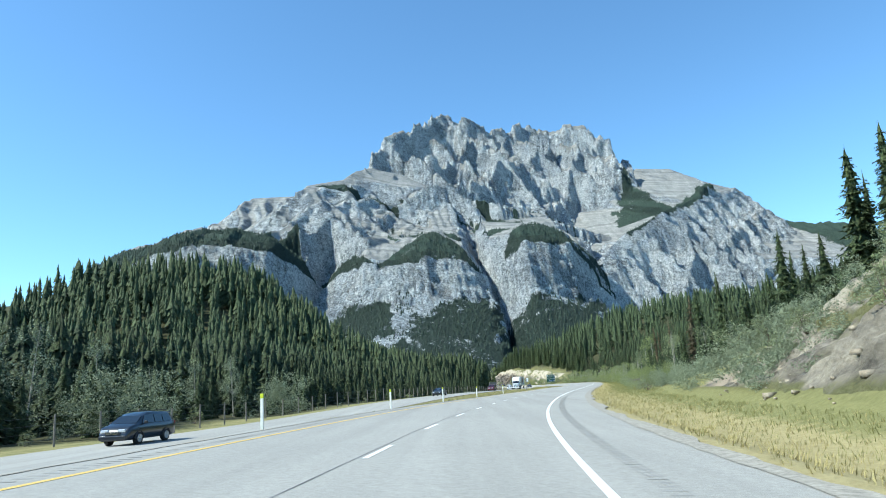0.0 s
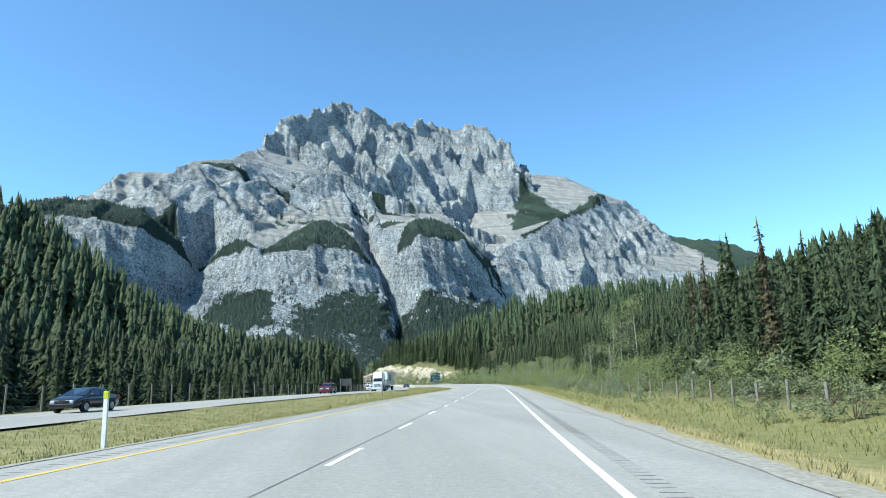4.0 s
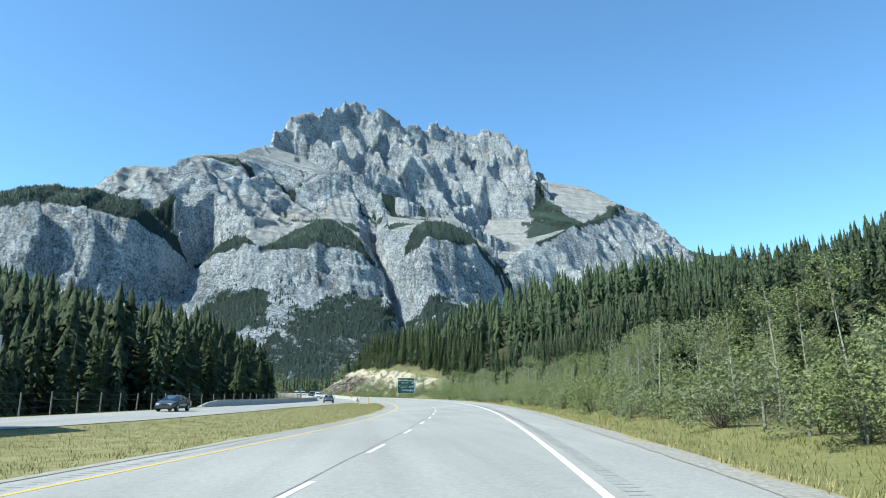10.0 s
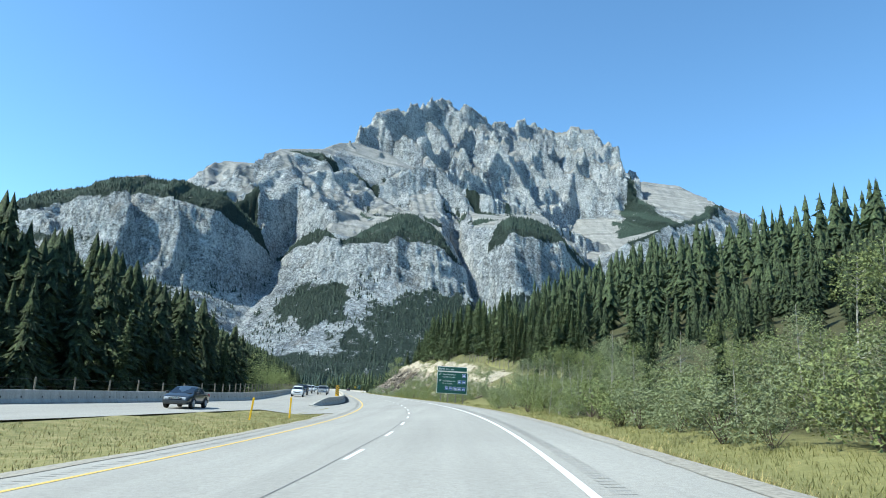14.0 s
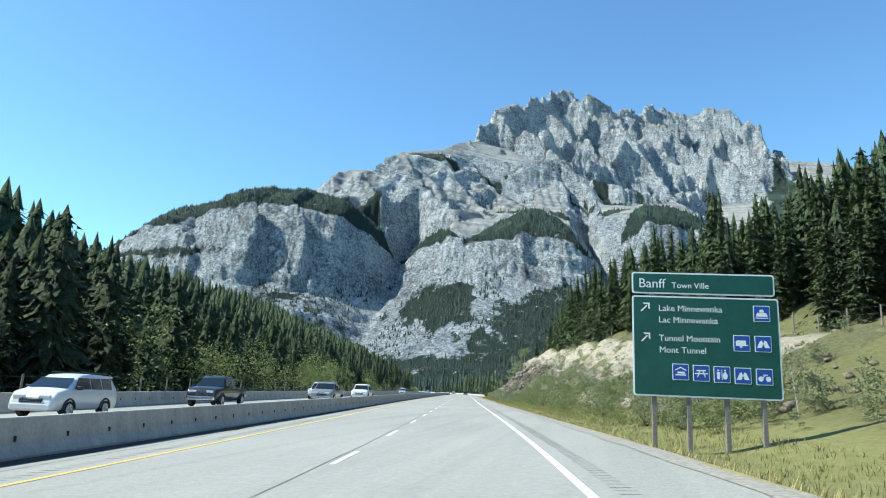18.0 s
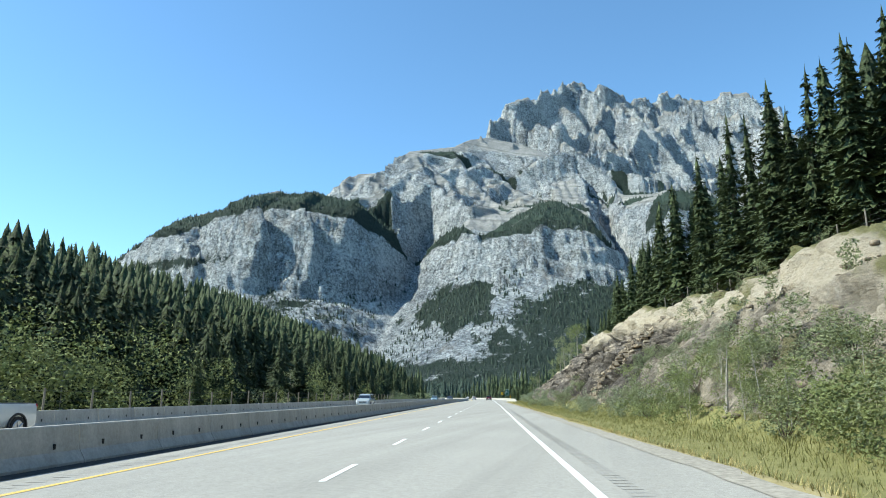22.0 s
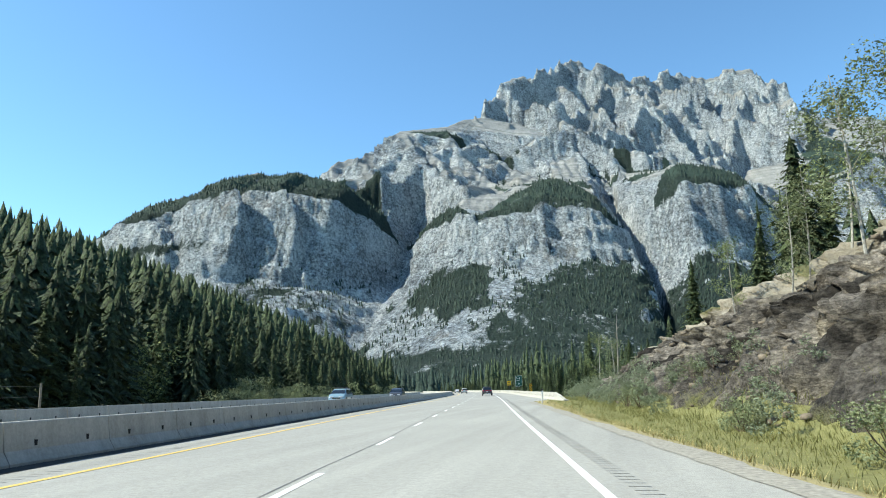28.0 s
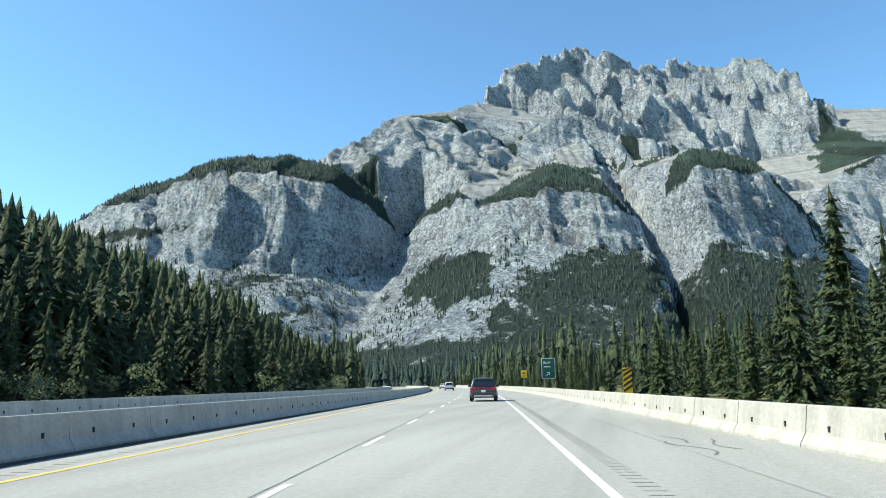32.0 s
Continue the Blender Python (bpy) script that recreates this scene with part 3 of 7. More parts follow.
def broad(v, k):
    """Mean over a square of 2k + 1 cells."""
    for axis in (0, 1):
        c = np.cumsum(np.concatenate([np.repeat(np.take(v, [0], axis), k + 1, axis), v, np.repeat(np.take(v, [-1], axis), k, axis)], axis), axis)
        n_ = v.shape[axis]
        v = (np.take(c, np.arange(2 * k + 1, 2 * k + 1 + n_), axis) - np.take(c, np.arange(n_), axis)) / (2 * k + 1)
    return v


bx_, by_ = np.gradient(broad(MZ, 5), mx, my)
slope_m = np.hypot(bx_, by_)
hard = smooth(0.76, 0.98, slope_m) * (1 - bench)
scree_m = smooth(0.94, 0.78, slope_m) * (MY > RIM + 40)
tilt = MZ + 0.20 * MX + (fbm(MX / 260, MY / 260, 3) - 0.5) * 70
ledge, thin_bed = tilt / 46.0, tilt / 17.0
MZ = MZ + hard * (22 * (smooth(0.3, 0.7, ledge - np.floor(ledge)) - (ledge - np.floor(ledge))) + 5 * (smooth(0.3, 0.7, thin_bed - np.floor(thin_bed)) - (thin_bed - np.floor(thin_bed))))
loose = 0.20 * smooth(2330, 2280, MY) * (MZ > 90)
MZ = MZ + np.maximum(0.08 + 0.92 * hard, loose) * ((creased(MX / 46, MY / 60, 3, 0.5) - 0.5) * 17 + (creased(MX / 13, MY / 15, 2) - 0.5) * 9)
MZ = MZ - 70 * smooth(1700, 1560, MY)
gx_, gy_ = np.gradient(MZ, mx, my)
steep = np.hypot(gx_, gy_)


def blob(x, z_or_y, cx, cy, rx, ry):
    return np.exp(-(((x - cx) / rx) ** 2 + ((z_or_y - cy) / ry) ** 2) ** 2)


patchy = fbm(MX / 90, MY / 90, 4)
low = MY < 2300
QX, QZ = MX + (fbm(MX / 60, MZ / 60, 5, 0.65) - 0.5) * 210, MZ + (fbm(MX / 45 + 9, MZ / 45, 5, 0.65) - 0.5) * 120
wood_m = bench * 1.2
wood_m = np.maximum(wood_m, smooth(25, -25, np.abs(QX + 8 - 0.25 * (QZ - 150)) - np.interp(QZ, [60, 120, 200, 270], [150, 140, 110, 50])) * low * smooth(285, 245, QZ))
wood_m = np.maximum(wood_m, smooth(22, -22, np.abs(QX + 285) - np.interp(QZ, [110, 170, 250], [70, 105, 95])) * low * smooth(280, 245, QZ) * smooth(130, 165, QZ))
wood_m = np.maximum(wood_m, smooth(95, 55, QZ) * (MY < 2300))
wood_m = np.maximum(wood_m, smooth(75, 50, MZ))
wood_m = np.maximum(wood_m, smooth(1960, 2080, MX))
wood_m = np.maximum(wood_m, smooth(30, -30, np.abs(QX - 330) - np.interp(QZ, [80, 150, 250], [240, 190, 90])) * (MY < 2420) * smooth(285, 240, QZ))
wood_m = np.maximum(wood_m, blob(QX, QZ, -1150, 190, 260, 110) * low * 0.8)
talus_wood = smooth(0.50, 0.62, fbm(MX / 36, MZ / 30, 4, 0.65)) * smooth(80, 110, MZ) * smooth(290, 240, MZ) * low
wood_m = np.maximum(wood_m, 0.75 * talus_wood * smooth(-430, -520, MX))
dome_band = smooth(20, 6, np.abs(MZ - (300 + 0.22 * (MX + 1150) - 0.0006 * (MX + 1150) ** 2) + (patchy - 0.5) * 60)) * smooth(-1500, -1420, MX) * smooth(-760, -860, MX)
wood_m = np.maximum(wood_m, 0.8 * dome_band * low)
fan = np.clip((3860 - MY) / 560, 0, 1)
wood_m = np.maximum(wood_m, 0.95 * smooth(16, -16, np.abs(MX + (patchy - 0.5) * 90 - (985 - 60 * fan)) - 150 * fan) * (MY > 3230) * (MY < 3870))
streak = fbm((MX + 0.6 * MY) / 42, (MY - 0.6 * MX) / 260, 3)
wood_m = np.maximum(wood_m, smooth(0.61, 0.67, streak) * (MY > 2420) * smooth(900, 780, MZ) * (MX > -250) * (MX < 560) * 0.85)
strip_d, _ = polyline(MX, MY, [(-555, 2735, 0), (-470, 2800, 0), (-330, 2830, 0), (-260, 2850, 0)])
wood_m = np.maximum(wood_m, 0.9 * smooth(34, 14, strip_d + (patchy - 0.5) * 60))
strip_d, _ = polyline(MX, MY, [(1520, 3900, 0), (1342, 3625, 0), (935, 3020, 0), (713, 2815, 0)])
wood_m = np.maximum(wood_m, 0.9 * smooth(36, 14, strip_d + (patchy - 0.5) * 60))
thinned = np.where(low, 0.30 + 1.15 * fbm(MX / 24, MZ / 20 + 3, 4, 0.6), 1.0)
wood_m = np.clip(wood_m * (0.65 + 0.9 * patchy) * thinned, 0, 1)
mountain = tagged(from_arrays("mountain", np.stack([MX, MY, MZ], -1).reshape(-1, 3), grid_faces(len(mx), len(my)), ROCK, smooth=False),
                  "pale grey limestone mountain with cliffs, scree and wooded ledges", "mountain", kind="structure")
set_attr(mountain, "wood", wood_m)
set_attr(mountain, "scree", scree_m)


# ---- woods ----
def tier_trees(name, x, y, z, h, material, label, tiers=7, sides=7, width=0.17):
    """Many far conifers in one mesh: stacked ragged skirts on a slim spire."""
    n = len(x)
    rng = np.random.default_rng(len(x))
    co, fa = [], []
    ang = np.linspace(0, 2 * np.pi, sides, endpoint=False)
    for k in range(tiers):
        f = k / tiers
        rad = h * width * (1 - f) ** 0.85 * rng.uniform(0.75, 1.2, n)
        zb = z + h * (0.10 + 0.86 * f)
        zt = z + h * np.minimum(1.0, 0.10 + 0.86 * (f + 2.1 / tiers))
        a = ang[None] + rng.uniform(0, 6.28, n)[:, None]
        rr = rad[:, None] * rng.uniform(0.5, 1.3, (n, sides))
        base = np.stack([x[:, None] + rr * np.cos(a), y[:, None] + rr * np.sin(a), zb[:, None] - rr * 0.35 + 0 * a], -1)
        tip = np.stack([x, y, zt], -1)[:, None]
        v = np.concatenate([base, tip], 1)
        start = len(co) * n * (sides + 1)
        idx = start + np.arange(n)[:, None, None] * (sides + 1) + np.stack([np.arange(sides), (np.arange(sides) + 1) % sides, np.full(sides, sides)], -1)[None]
        co.append(v.reshape(-1, 3))
        fa.append(idx.reshape(-1, 3))
    ob = from_arrays(name, np.concatenate(co), np.concatenate(fa), material)
    return tagged(ob, label, "forest", kind="stuff")


def skirt_arrays(x, y, z, h, rng, tiers=9, points=6, width=0.2):
    """Conifers as stacked star-shaped skirts of drooping boughs, as corners and triangles."""
    n, m = len(x), 2 * points
    plump = width * rng.uniform(0.78, 1.22, n)
    co, fa = [], []
    ring = np.stack([np.full(m, m), np.arange(m), (np.arange(m) + 1) % m], -1)
    out = (np.arange(m) % 2 == 0)[None]
    for k in range(tiers):
        f = np.clip((k + rng.uniform(-0.3, 0.3, n)) / tiers, 0, 1)
        rad = h * plump * (0.05 + 0.95 * (1 - f) ** 0.72) * np.minimum(1, 0.62 + 4 * f) * rng.uniform(0.8, 1.15, n)
        zb = z + h * (0.06 + 0.88 * f)
        zt = np.minimum(zb + h * 1.5 / tiers + 0.3 * rad, z + h)
        a = 2 * np.pi * np.arange(m)[None] / m + rng.uniform(0, 6.28, n)[:, None] + rng.uniform(-0.15, 0.15, (n, m))
        r = rad[:, None] * np.where(out, rng.uniform(0.72, 1.25, (n, m)), rng.uniform(0.34, 0.58, (n, m)))
        zz = zb[:, None] + rad[:, None] * np.where(out, -rng.uniform(0.2, 0.6, (n, m)), 0.12)
        v = np.concatenate([np.stack([x[:, None] + r * np.cos(a), y[:, None] + r * np.sin(a), zz], -1), np.stack([x, y, zt], -1)[:, None]], 1)
        fa.append((len(co) * n * (m + 1) + np.arange(n)[:, None, None] * (m + 1) + ring[None]).reshape(-1, 3))
        co.append(v.reshape(-1, 3))
    # slim stem and leader
    start = tiers * n * (m + 1)
    q = [np.stack([x + (h * 0.012 + 0.04) * math.cos(t), y + (h * 0.012 + 0.04) * math.sin(t), z], -1) for t in (0, 2.1, 4.2)] + [np.stack([x, y, z + h], -1)]
    co.append(np.stack(q, 1).reshape(-1, 3))
    fa.append((start + 4 * np.arange(n)[:, None, None] + np.array([[0, 1, 3], [1, 2, 3], [2, 0, 3]])[None]).reshape(-1, 3))
    return np.concatenate(co), np.concatenate(fa)


def spray_arrays(x, y, z, h, rng, sprays=120, width=0.2):
    """Small drooping sprays that stand out round a conifer's crown, as corners and triangles."""
    n = len(x)
    k = np.arange(sprays)
    f = np.clip((1 - ((k[None] + rng.random((n, sprays))) / sprays) ** 0.62) * 0.99, 0, 0.985)
    plump = rng.uniform(0.85, 1.2, n)[:, None]
    a = 2.399963 * k[None] + rng.uniform(-0.7, 0.7, (n, sprays)) + rng.uniform(0, 6.28, n)[:, None]
    full = h[:, None] * width * plump * (0.05 + 0.95 * (1 - f) ** 0.68) * np.minimum(1, 0.55 + 5 * f)
    size = (h[:, None] * 0.030 + 0.30 * full) * (150.0 / sprays) ** 0.4 * rng.uniform(0.7, 1.3, (n, sprays))
    tip = full * rng.uniform(0.68, 1.15, (n, sprays))
    root = np.maximum(tip - size, 0.0)
    zt = z[:, None] + h[:, None] * (0.05 + 0.93 * f)
    half = size * rng.uniform(0.16, 0.32, (n, sprays))
    ca, sa = np.cos(a), np.sin(a)
    sag = size * rng.uniform(0.1, 0.75, (n, sprays))
    twist = half * rng.uniform(-0.9, 0.9, (n, sprays))
    p0 = np.stack([x[:, None] + ca * root - sa * half, y[:, None] + sa * root + ca * half, zt + twist], -1)
    p1 = np.stack([x[:, None] + ca * root + sa * half, y[:, None] + sa * root - ca * half, zt - twist], -1)
    p2 = np.stack([x[:, None] + ca * tip, y[:, None] + sa * tip, zt - sag], -1)
    return np.stack([p0, p1, p2], 2).reshape(-1, 3), np.arange(3 * n * sprays).reshape(-1, 3)


def skirt_trees(name, x, y, z, h, material, label, tiers=9, points=6, sprays=60, width=0.2, seed=1):
    rng = np.random.default_rng(seed)
    co, fa = skirt_arrays(x, y, z, h, rng, tiers, points, 0.70 * width)
    more, more_fa = spray_arrays(x, y, z, h, rng, sprays, width)
    co, fa = np.concatenate([co, more]), np.concatenate([fa, more_fa + len(co)])
    return tagged(from_arrays(name, co, fa, material), label, "forest", kind="stuff")


def scatter(n, s_range, d_range, seed):
    rng = np.random.default_rng(seed)
    s, d = rng.uniform(*s_range, n), rng.uniform(*d_range, n)
    return s, d, rng


def grow(n, s_range, d_range, seed, usual, keep, name_label, split=60, plump=1.0):
    """Fill a stretch with trees, fuller ones near the road and plainer ones behind."""
    s, d, rng = scatter(n, s_range, d_range, seed)
    ok = keep(s, d)
    s, d = s[ok], d[ok]
    x, y, z = terrain(s, d)
    h = usual(s, d) * rng.uniform(0.68, 1.12, len(s))
    grade = np.where(np.abs(d) < split - 18, 0, np.where(np.abs(d) < split + 6, 1, 2))
    for g, (tiers, points, sprays, width) in enumerate(((13, 8, 240, 0.215), (9, 5, 90, 0.225), (7, 4, 36, 0.225))):
        m = grade == g
        if m.sum():
            skirt_trees("conifer_forest", x[m], y[m], z[m] - 0.3, h[m], SPRUCE_FAR, name_label, tiers, points, sprays, width * plump, seed=seed + g)


grow(2700, (60, 425), (22, 185), 11, tree_right, lambda s, d: d > 24 + 8 * fbm(s / 20, d * 0, 2), "dark green spruce forest covering the roadside hill", 55)
grow(1000, (60, 425), (21, 72), 19, tree_right, lambda s, d: d > 22 + 6 * fbm(s / 20, d * 0, 2), "close dark green spruces at the forest edge", 50)
grow(420, (84, 240), (13.5, 25), 23, lambda s, d: 4.6 + 3.0 * smooth(14, 25, d), lambda s, d: d > 13.5 + 4 * fbm(s / 9, d * 0 + 4, 2), "young olive-green spruces crowding behind the wire fence", 55, 1.1)
grow(1000, (425, 715), (24, 180), 12, tree_right, lambda s, d: d > np.interp(s, [425, 480, 560, 640, 715], [27, 29, 31, 33, 27]) + 3 * fbm(s / 12, d * 0, 2), "dark green spruce forest above the rock cutting", 60)
grow(700, (705, 1150), (10, 150), 13, lambda s, d: np.interp(d, [15, 60], [6.5, 11]), lambda s, d: d > np.interp(s, [705, 730], [22, 11]), "dark green spruce forest beside the concrete barrier", 50)
grow(1900, (180, 470), (-235, -75), 14, tree_left, lambda s, d: d < on_far(s) - 30, "shaded dark spruce forest on the hill beyond the road", 70)
grow(1900, (-30, 400), (-80, -26), 17, tree_left, lambda s, d: d < on_far(s) - 11 - 5 * fbm(s / 30, d * 0, 2), "young dark spruce wood beyond the oncoming lanes", 62, 1.12)
grow(2900, (395, 1050), (-128, -28), 18, tree_left, lambda s, d: d < on_far(s) - 9 - 6 * fbm(s / 30, d * 0, 2), "tall shaded spruce forest behind the far barrier", 64, 1.28)
# valley floor below the mountain
rng = np.random.default_rng(15)
x, y = rng.uniform(-900, 800, 5000), rng.uniform(1080, 1800, 5000)
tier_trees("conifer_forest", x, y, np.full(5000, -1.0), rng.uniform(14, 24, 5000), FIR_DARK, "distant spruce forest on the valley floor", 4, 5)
x, y = rng.uniform(-420, 260, 1500), rng.uniform(850, 1080, 1500)
off_road = np.ones(1500, bool)
for sx, sy in zip(ROAD_X[::6], ROAD_Y[::6]):
    off_road &= np.hypot(x - sx + 6, y - sy) > 26
skirt_trees("conifer_forest", x[off_road], y[off_road], np.full(off_road.sum(), -0.5), rng.uniform(12, 20, 1500)[off_road], SPRUCE_FAR, "spruce forest closing the view along the road", 7, 4, 34, 0.19)
# woods on the mountain, dense in the patches and thin on the debris slopes
rng = np.random.default_rng(16)
i, j = rng.integers(0, len(mx), 900000), rng.integers(0, len(my), 900000)
thin = 0.5 * smooth(0.42, 0.58, patchy[i, j]) * (MY[i, j] < 2250) * (MZ[i, j] < 300)
keep = (rng.random(900000) < np.maximum(smooth(0.30, 0.62, wood_m[i, j]), thin)) & (steep[i, j] < 1.8) & (MY[i, j] < 4000)
i, j = i[keep][:52000], j[keep][:52000]
n = len(i)
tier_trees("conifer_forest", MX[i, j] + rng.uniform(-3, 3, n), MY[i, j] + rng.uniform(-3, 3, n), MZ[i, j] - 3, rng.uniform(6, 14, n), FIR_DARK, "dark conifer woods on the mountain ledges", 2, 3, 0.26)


# ---- materials of the roadside things ----
CONCRETE = Mat("weathered_concrete", 0.9, spec=0.25)
_n = CONCRETE.noise(0.8, 6, 0.65)
_f = CONCRETE.noise(11.0, 5, 0.7)
_st = CONCRETE.noise(1.0, 4, 0.6, CONCRETE.scaled((2.2, 2.2, 0.25)))
_c = CONCRETE.ramp(_n, (0.3, (0.36, 0.345, 0.305)), (0.7, (0.46, 0.445, 0.40)))
_c = CONCRETE.mix(0.2, _c, CONCRETE.ramp(_st, (0.35, 0.2), (0.65, 0.75)), "OVERLAY")
_c = CONCRETE.mix(0.3, _c, CONCRETE.ramp(_f, (0.3, 0.25), (0.7, 0.75)), "OVERLAY")
CONCRETE.color(_c).bump(_f, 0.4, 0.02)
CONCRETE = CONCRETE.m
SLOT_SHADE = plain("slot_shade", (0.015, 0.015, 0.015), 0.9)
SEAM = plain("tar_seam", (0.17, 0.168, 0.162), 0.8, vary=0.45, scale=1.5)
GRAVEL = plain("pale_gravel", (0.31, 0.285, 0.24), 0.95, vary=0.35, scale=9)
POST_WOOD = plain("grey_weathered_wood", (0.21, 0.19, 0.165), 0.9, vary=0.3, scale=12)
STEEL = plain("galvanised_steel", (0.42, 0.43, 0.44), 0.45, 0.7, vary=0.15)
WIRE = plain("fence_wire", (0.16, 0.16, 0.16), 0.5, 0.6)
SIGN_GREEN = plain("sign_green", (0.012, 0.085, 0.062), 0.45, vary=0.15, scale=2)
SIGN_WHITE = plain("sign_white", (0.82, 0.84, 0.84), 0.5, vary=0.05)
SIGN_BLUE = plain("sign_blue", (0.02, 0.08, 0.36), 0.45, vary=0.1)
SIGN_YELLOW = plain("sign_yellow", (0.85, 0.50, 0.02), 0.5, vary=0.06)
SIGN_BLACK = plain("sign_black", (0.015, 0.015, 0.015), 0.5)
POST_WHITE = plain("white_plastic", (0.78, 0.78, 0.74), 0.5, vary=0.08)
RUBBER = plain("tyre_rubber", (0.018, 0.018, 0.018), 0.85, vary=0.3)
RIM = plain("alloy_rim", (0.45, 0.46, 0.47), 0.3, 0.9)
TRIM = plain("black_trim", (0.02, 0.02, 0.022), 0.55)
CHROME = plain("chrome", (0.75, 0.76, 0.78), 0.15, 1.0, vary=0.04)
RED_LAMP = plain("red_lamp", (0.42, 0.012, 0.016), 0.2, vary=0.1)
CLEAR_LAMP = plain("clear_lamp", (0.70, 0.72, 0.74), 0.12, 0.3, vary=0.05)
PLATE = plain("plate_white", (0.72, 0.72, 0.74), 0.5, vary=0.04)
TINT = plain("tinted_glass", (0.012, 0.014, 0.017), 0.05, 0.0, 0.8, vary=0.1)
_k = Mat("broken_rock", 0.95, spec=0.2)
_tone = _k.ramp(_k.each(), (0.0, (0.20, 0.165, 0.125)), (0.5, (0.29, 0.245, 0.185)), (1.0, (0.38, 0.325, 0.245)))
_k.color(_k.mix(0.7, _tone, _k.ramp(_k.noise(2.2, 6, 0.75), (0.35, 0.2), (0.65, 0.8)), "OVERLAY")).bump(_k.noise(6.0, 5, 0.7), 0.6, 0.06)
CLOTH_ROCK = _k.m
BIRCH = plain("pale_bark", (0.36, 0.34, 0.29), 0.85, vary=0.35, scale=9)
DEAD = plain("dead_wood", (0.34, 0.31, 0.27), 0.9, vary=0.3, scale=5)
WILLOW = make_needles("willow_leaves", (0.165, 0.20, 0.098), (0.33, 0.365, 0.20), 5.0, 0.2)
ASPEN = make_needles("aspen_leaves", (0.145, 0.185, 0.066), (0.315, 0.355, 0.145), 5.0, 0.2)
SILVER_LEAF = make_needles("silver_leaves", (0.16, 0.195, 0.12), (0.33, 0.37, 0.24), 5.0, 0.2)
GRASS = make_needles("verge_grass", (0.215, 0.218, 0.078), (0.335, 0.32, 0.125), 5.0, 0.15)
STRAW = make_needles("dry_grass", (0.385, 0.32, 0.135), (0.53, 0.45, 0.21), 5.0, 0.15)


def paint(name, col, rough=0.28):
    k = Mat(name, rough, 0.0, 0.5)
    k.b.inputs["Coat Weight"].default_value = 0.6
    k.b.inputs["Coat Roughness"].default_value = 0.08
    n = k.noise(2.0, 5, 0.6)
    k.color(k.ramp(n, (0.3, tuple(c * 0.88 for c in col)), (0.7, col)))
    return k.m


# ---- shaping helpers ----
def box(bm, lo, hi, bevel=0.0):
    """A box between two corners, its edges rounded."""
    m = Matrix.LocRotScale(((lo[0] + hi[0]) / 2, (lo[1] + hi[1]) / 2, (lo[2] + hi[2]) / 2), None, (hi[0] - lo[0], hi[1] - lo[1], hi[2] - lo[2]))
    made = bmesh.ops.create_cube(bm, size=1.0, matrix=m)
    if bevel:
        edges = {e for v in made["verts"] for e in v.link_edges}
        bmesh.ops.bevel(bm, geom=list(edges), offset=bevel, segments=2, affect="EDGES", profile=0.5)
    return bm


def rod(bm, p, q, r0, r1, sides=8):
    """A tapered round bar from p to q."""
    p, q = Vector(p), Vector(q)
    d = q - p
    m = Matrix.Translation((p + q) / 2) @ d.to_track_quat("Z", "Y").to_matrix().to_4x4()
    bmesh.ops.create_cone(bm, cap_ends=True, segments=sides, radius1=r0, radius2=r1, depth=d.length, matrix=m)
    return bm


def slab(bm, pts, thick, axis):
    """A flat polygon given thickness along an axis."""
    vs = [bm.verts.new(p) for p in pts]
    f = bm.faces.new(vs)
    made = bmesh.ops.extrude_face_region(bm, geom=[f])
    off = Vector(axis) * thick
    for g in made["geom"]:
        if isinstance(g, bmesh.types.BMVert):
            g.co += off
    bmesh.ops.recalc_face_normals(bm, faces=bm.faces)
    return bm


def empty(name, m=None):
    ob = new(name)
    ob.empty_display_size = 0.3
    if m is not None:
        ob.matrix_basis = m
    return ob


def at(s, d, lift=0.0, turn=0.0):
    """Pose on the ground along and across the road, y ahead."""
    x, y, z = (float(v) for v in terrain(np.float64(s), np.float64(d)))
    h = math.degrees(float(np.interp(s, ROAD_S, HEAD)))
    return pose(x, y, z + lift, 0, 0, h + turn)


def on_road(s, d, lift=0.0, turn=0.0):
    """Pose on the pavement, leaning with its cross fall."""
    x, y = (float(v) for v in to_world(np.float64(s), np.float64(d)))
    z = float(height(np.float64(s), np.float64(d)))
    h = math.degrees(float(np.interp(s, ROAD_S, HEAD)))
    return pose(x, y, z + lift, 0, 0, h + turn)


# ---- marks on the pavement ----
def small_quads(name, s, d, ls, ld, lift, material, label, category):
    """Many small flat marks laid on the pavement in one mesh."""
    s4 = np.stack([s - ls / 2, s + ls / 2, s + ls / 2, s - ls / 2], 1)
    d4 = np.stack([d - ld / 2, d - ld / 2, d + ld / 2, d + ld / 2], 1)
    x, y = to_world(s4, d4)
    z = height(s4, d4) + lift
    ob = from_arrays(name, np.stack([x, y, z], -1).reshape(-1, 3), np.arange(4 * len(s)).reshape(-1, 4), material)
    return tagged(ob, label, category, kind="stuff")


rs = np.arange(-10, 780, 0.36)
# Flat marks: the shade inside the grooves is only their darker colour.
small_quads("rumble_strip", rs, np.full_like(rs, LINE_W + 0.55), np.full_like(rs, 0.09), np.full_like(rs, 0.30), 0.005, plain("groove_shade", (0.305, 0.297, 0.277), 0.9), "ground-in rumble grooves beside the white edge line", "rumble strip")
small_quads("rumble_strip", rs, np.full_like(rs, LINE_Y - 0.55), np.full_like(rs, 0.09), np.full_like(rs, 0.30), 0.005, bpy.data.materials["groove_shade"], "ground-in rumble grooves beside the yellow edge line", "rumble strip")


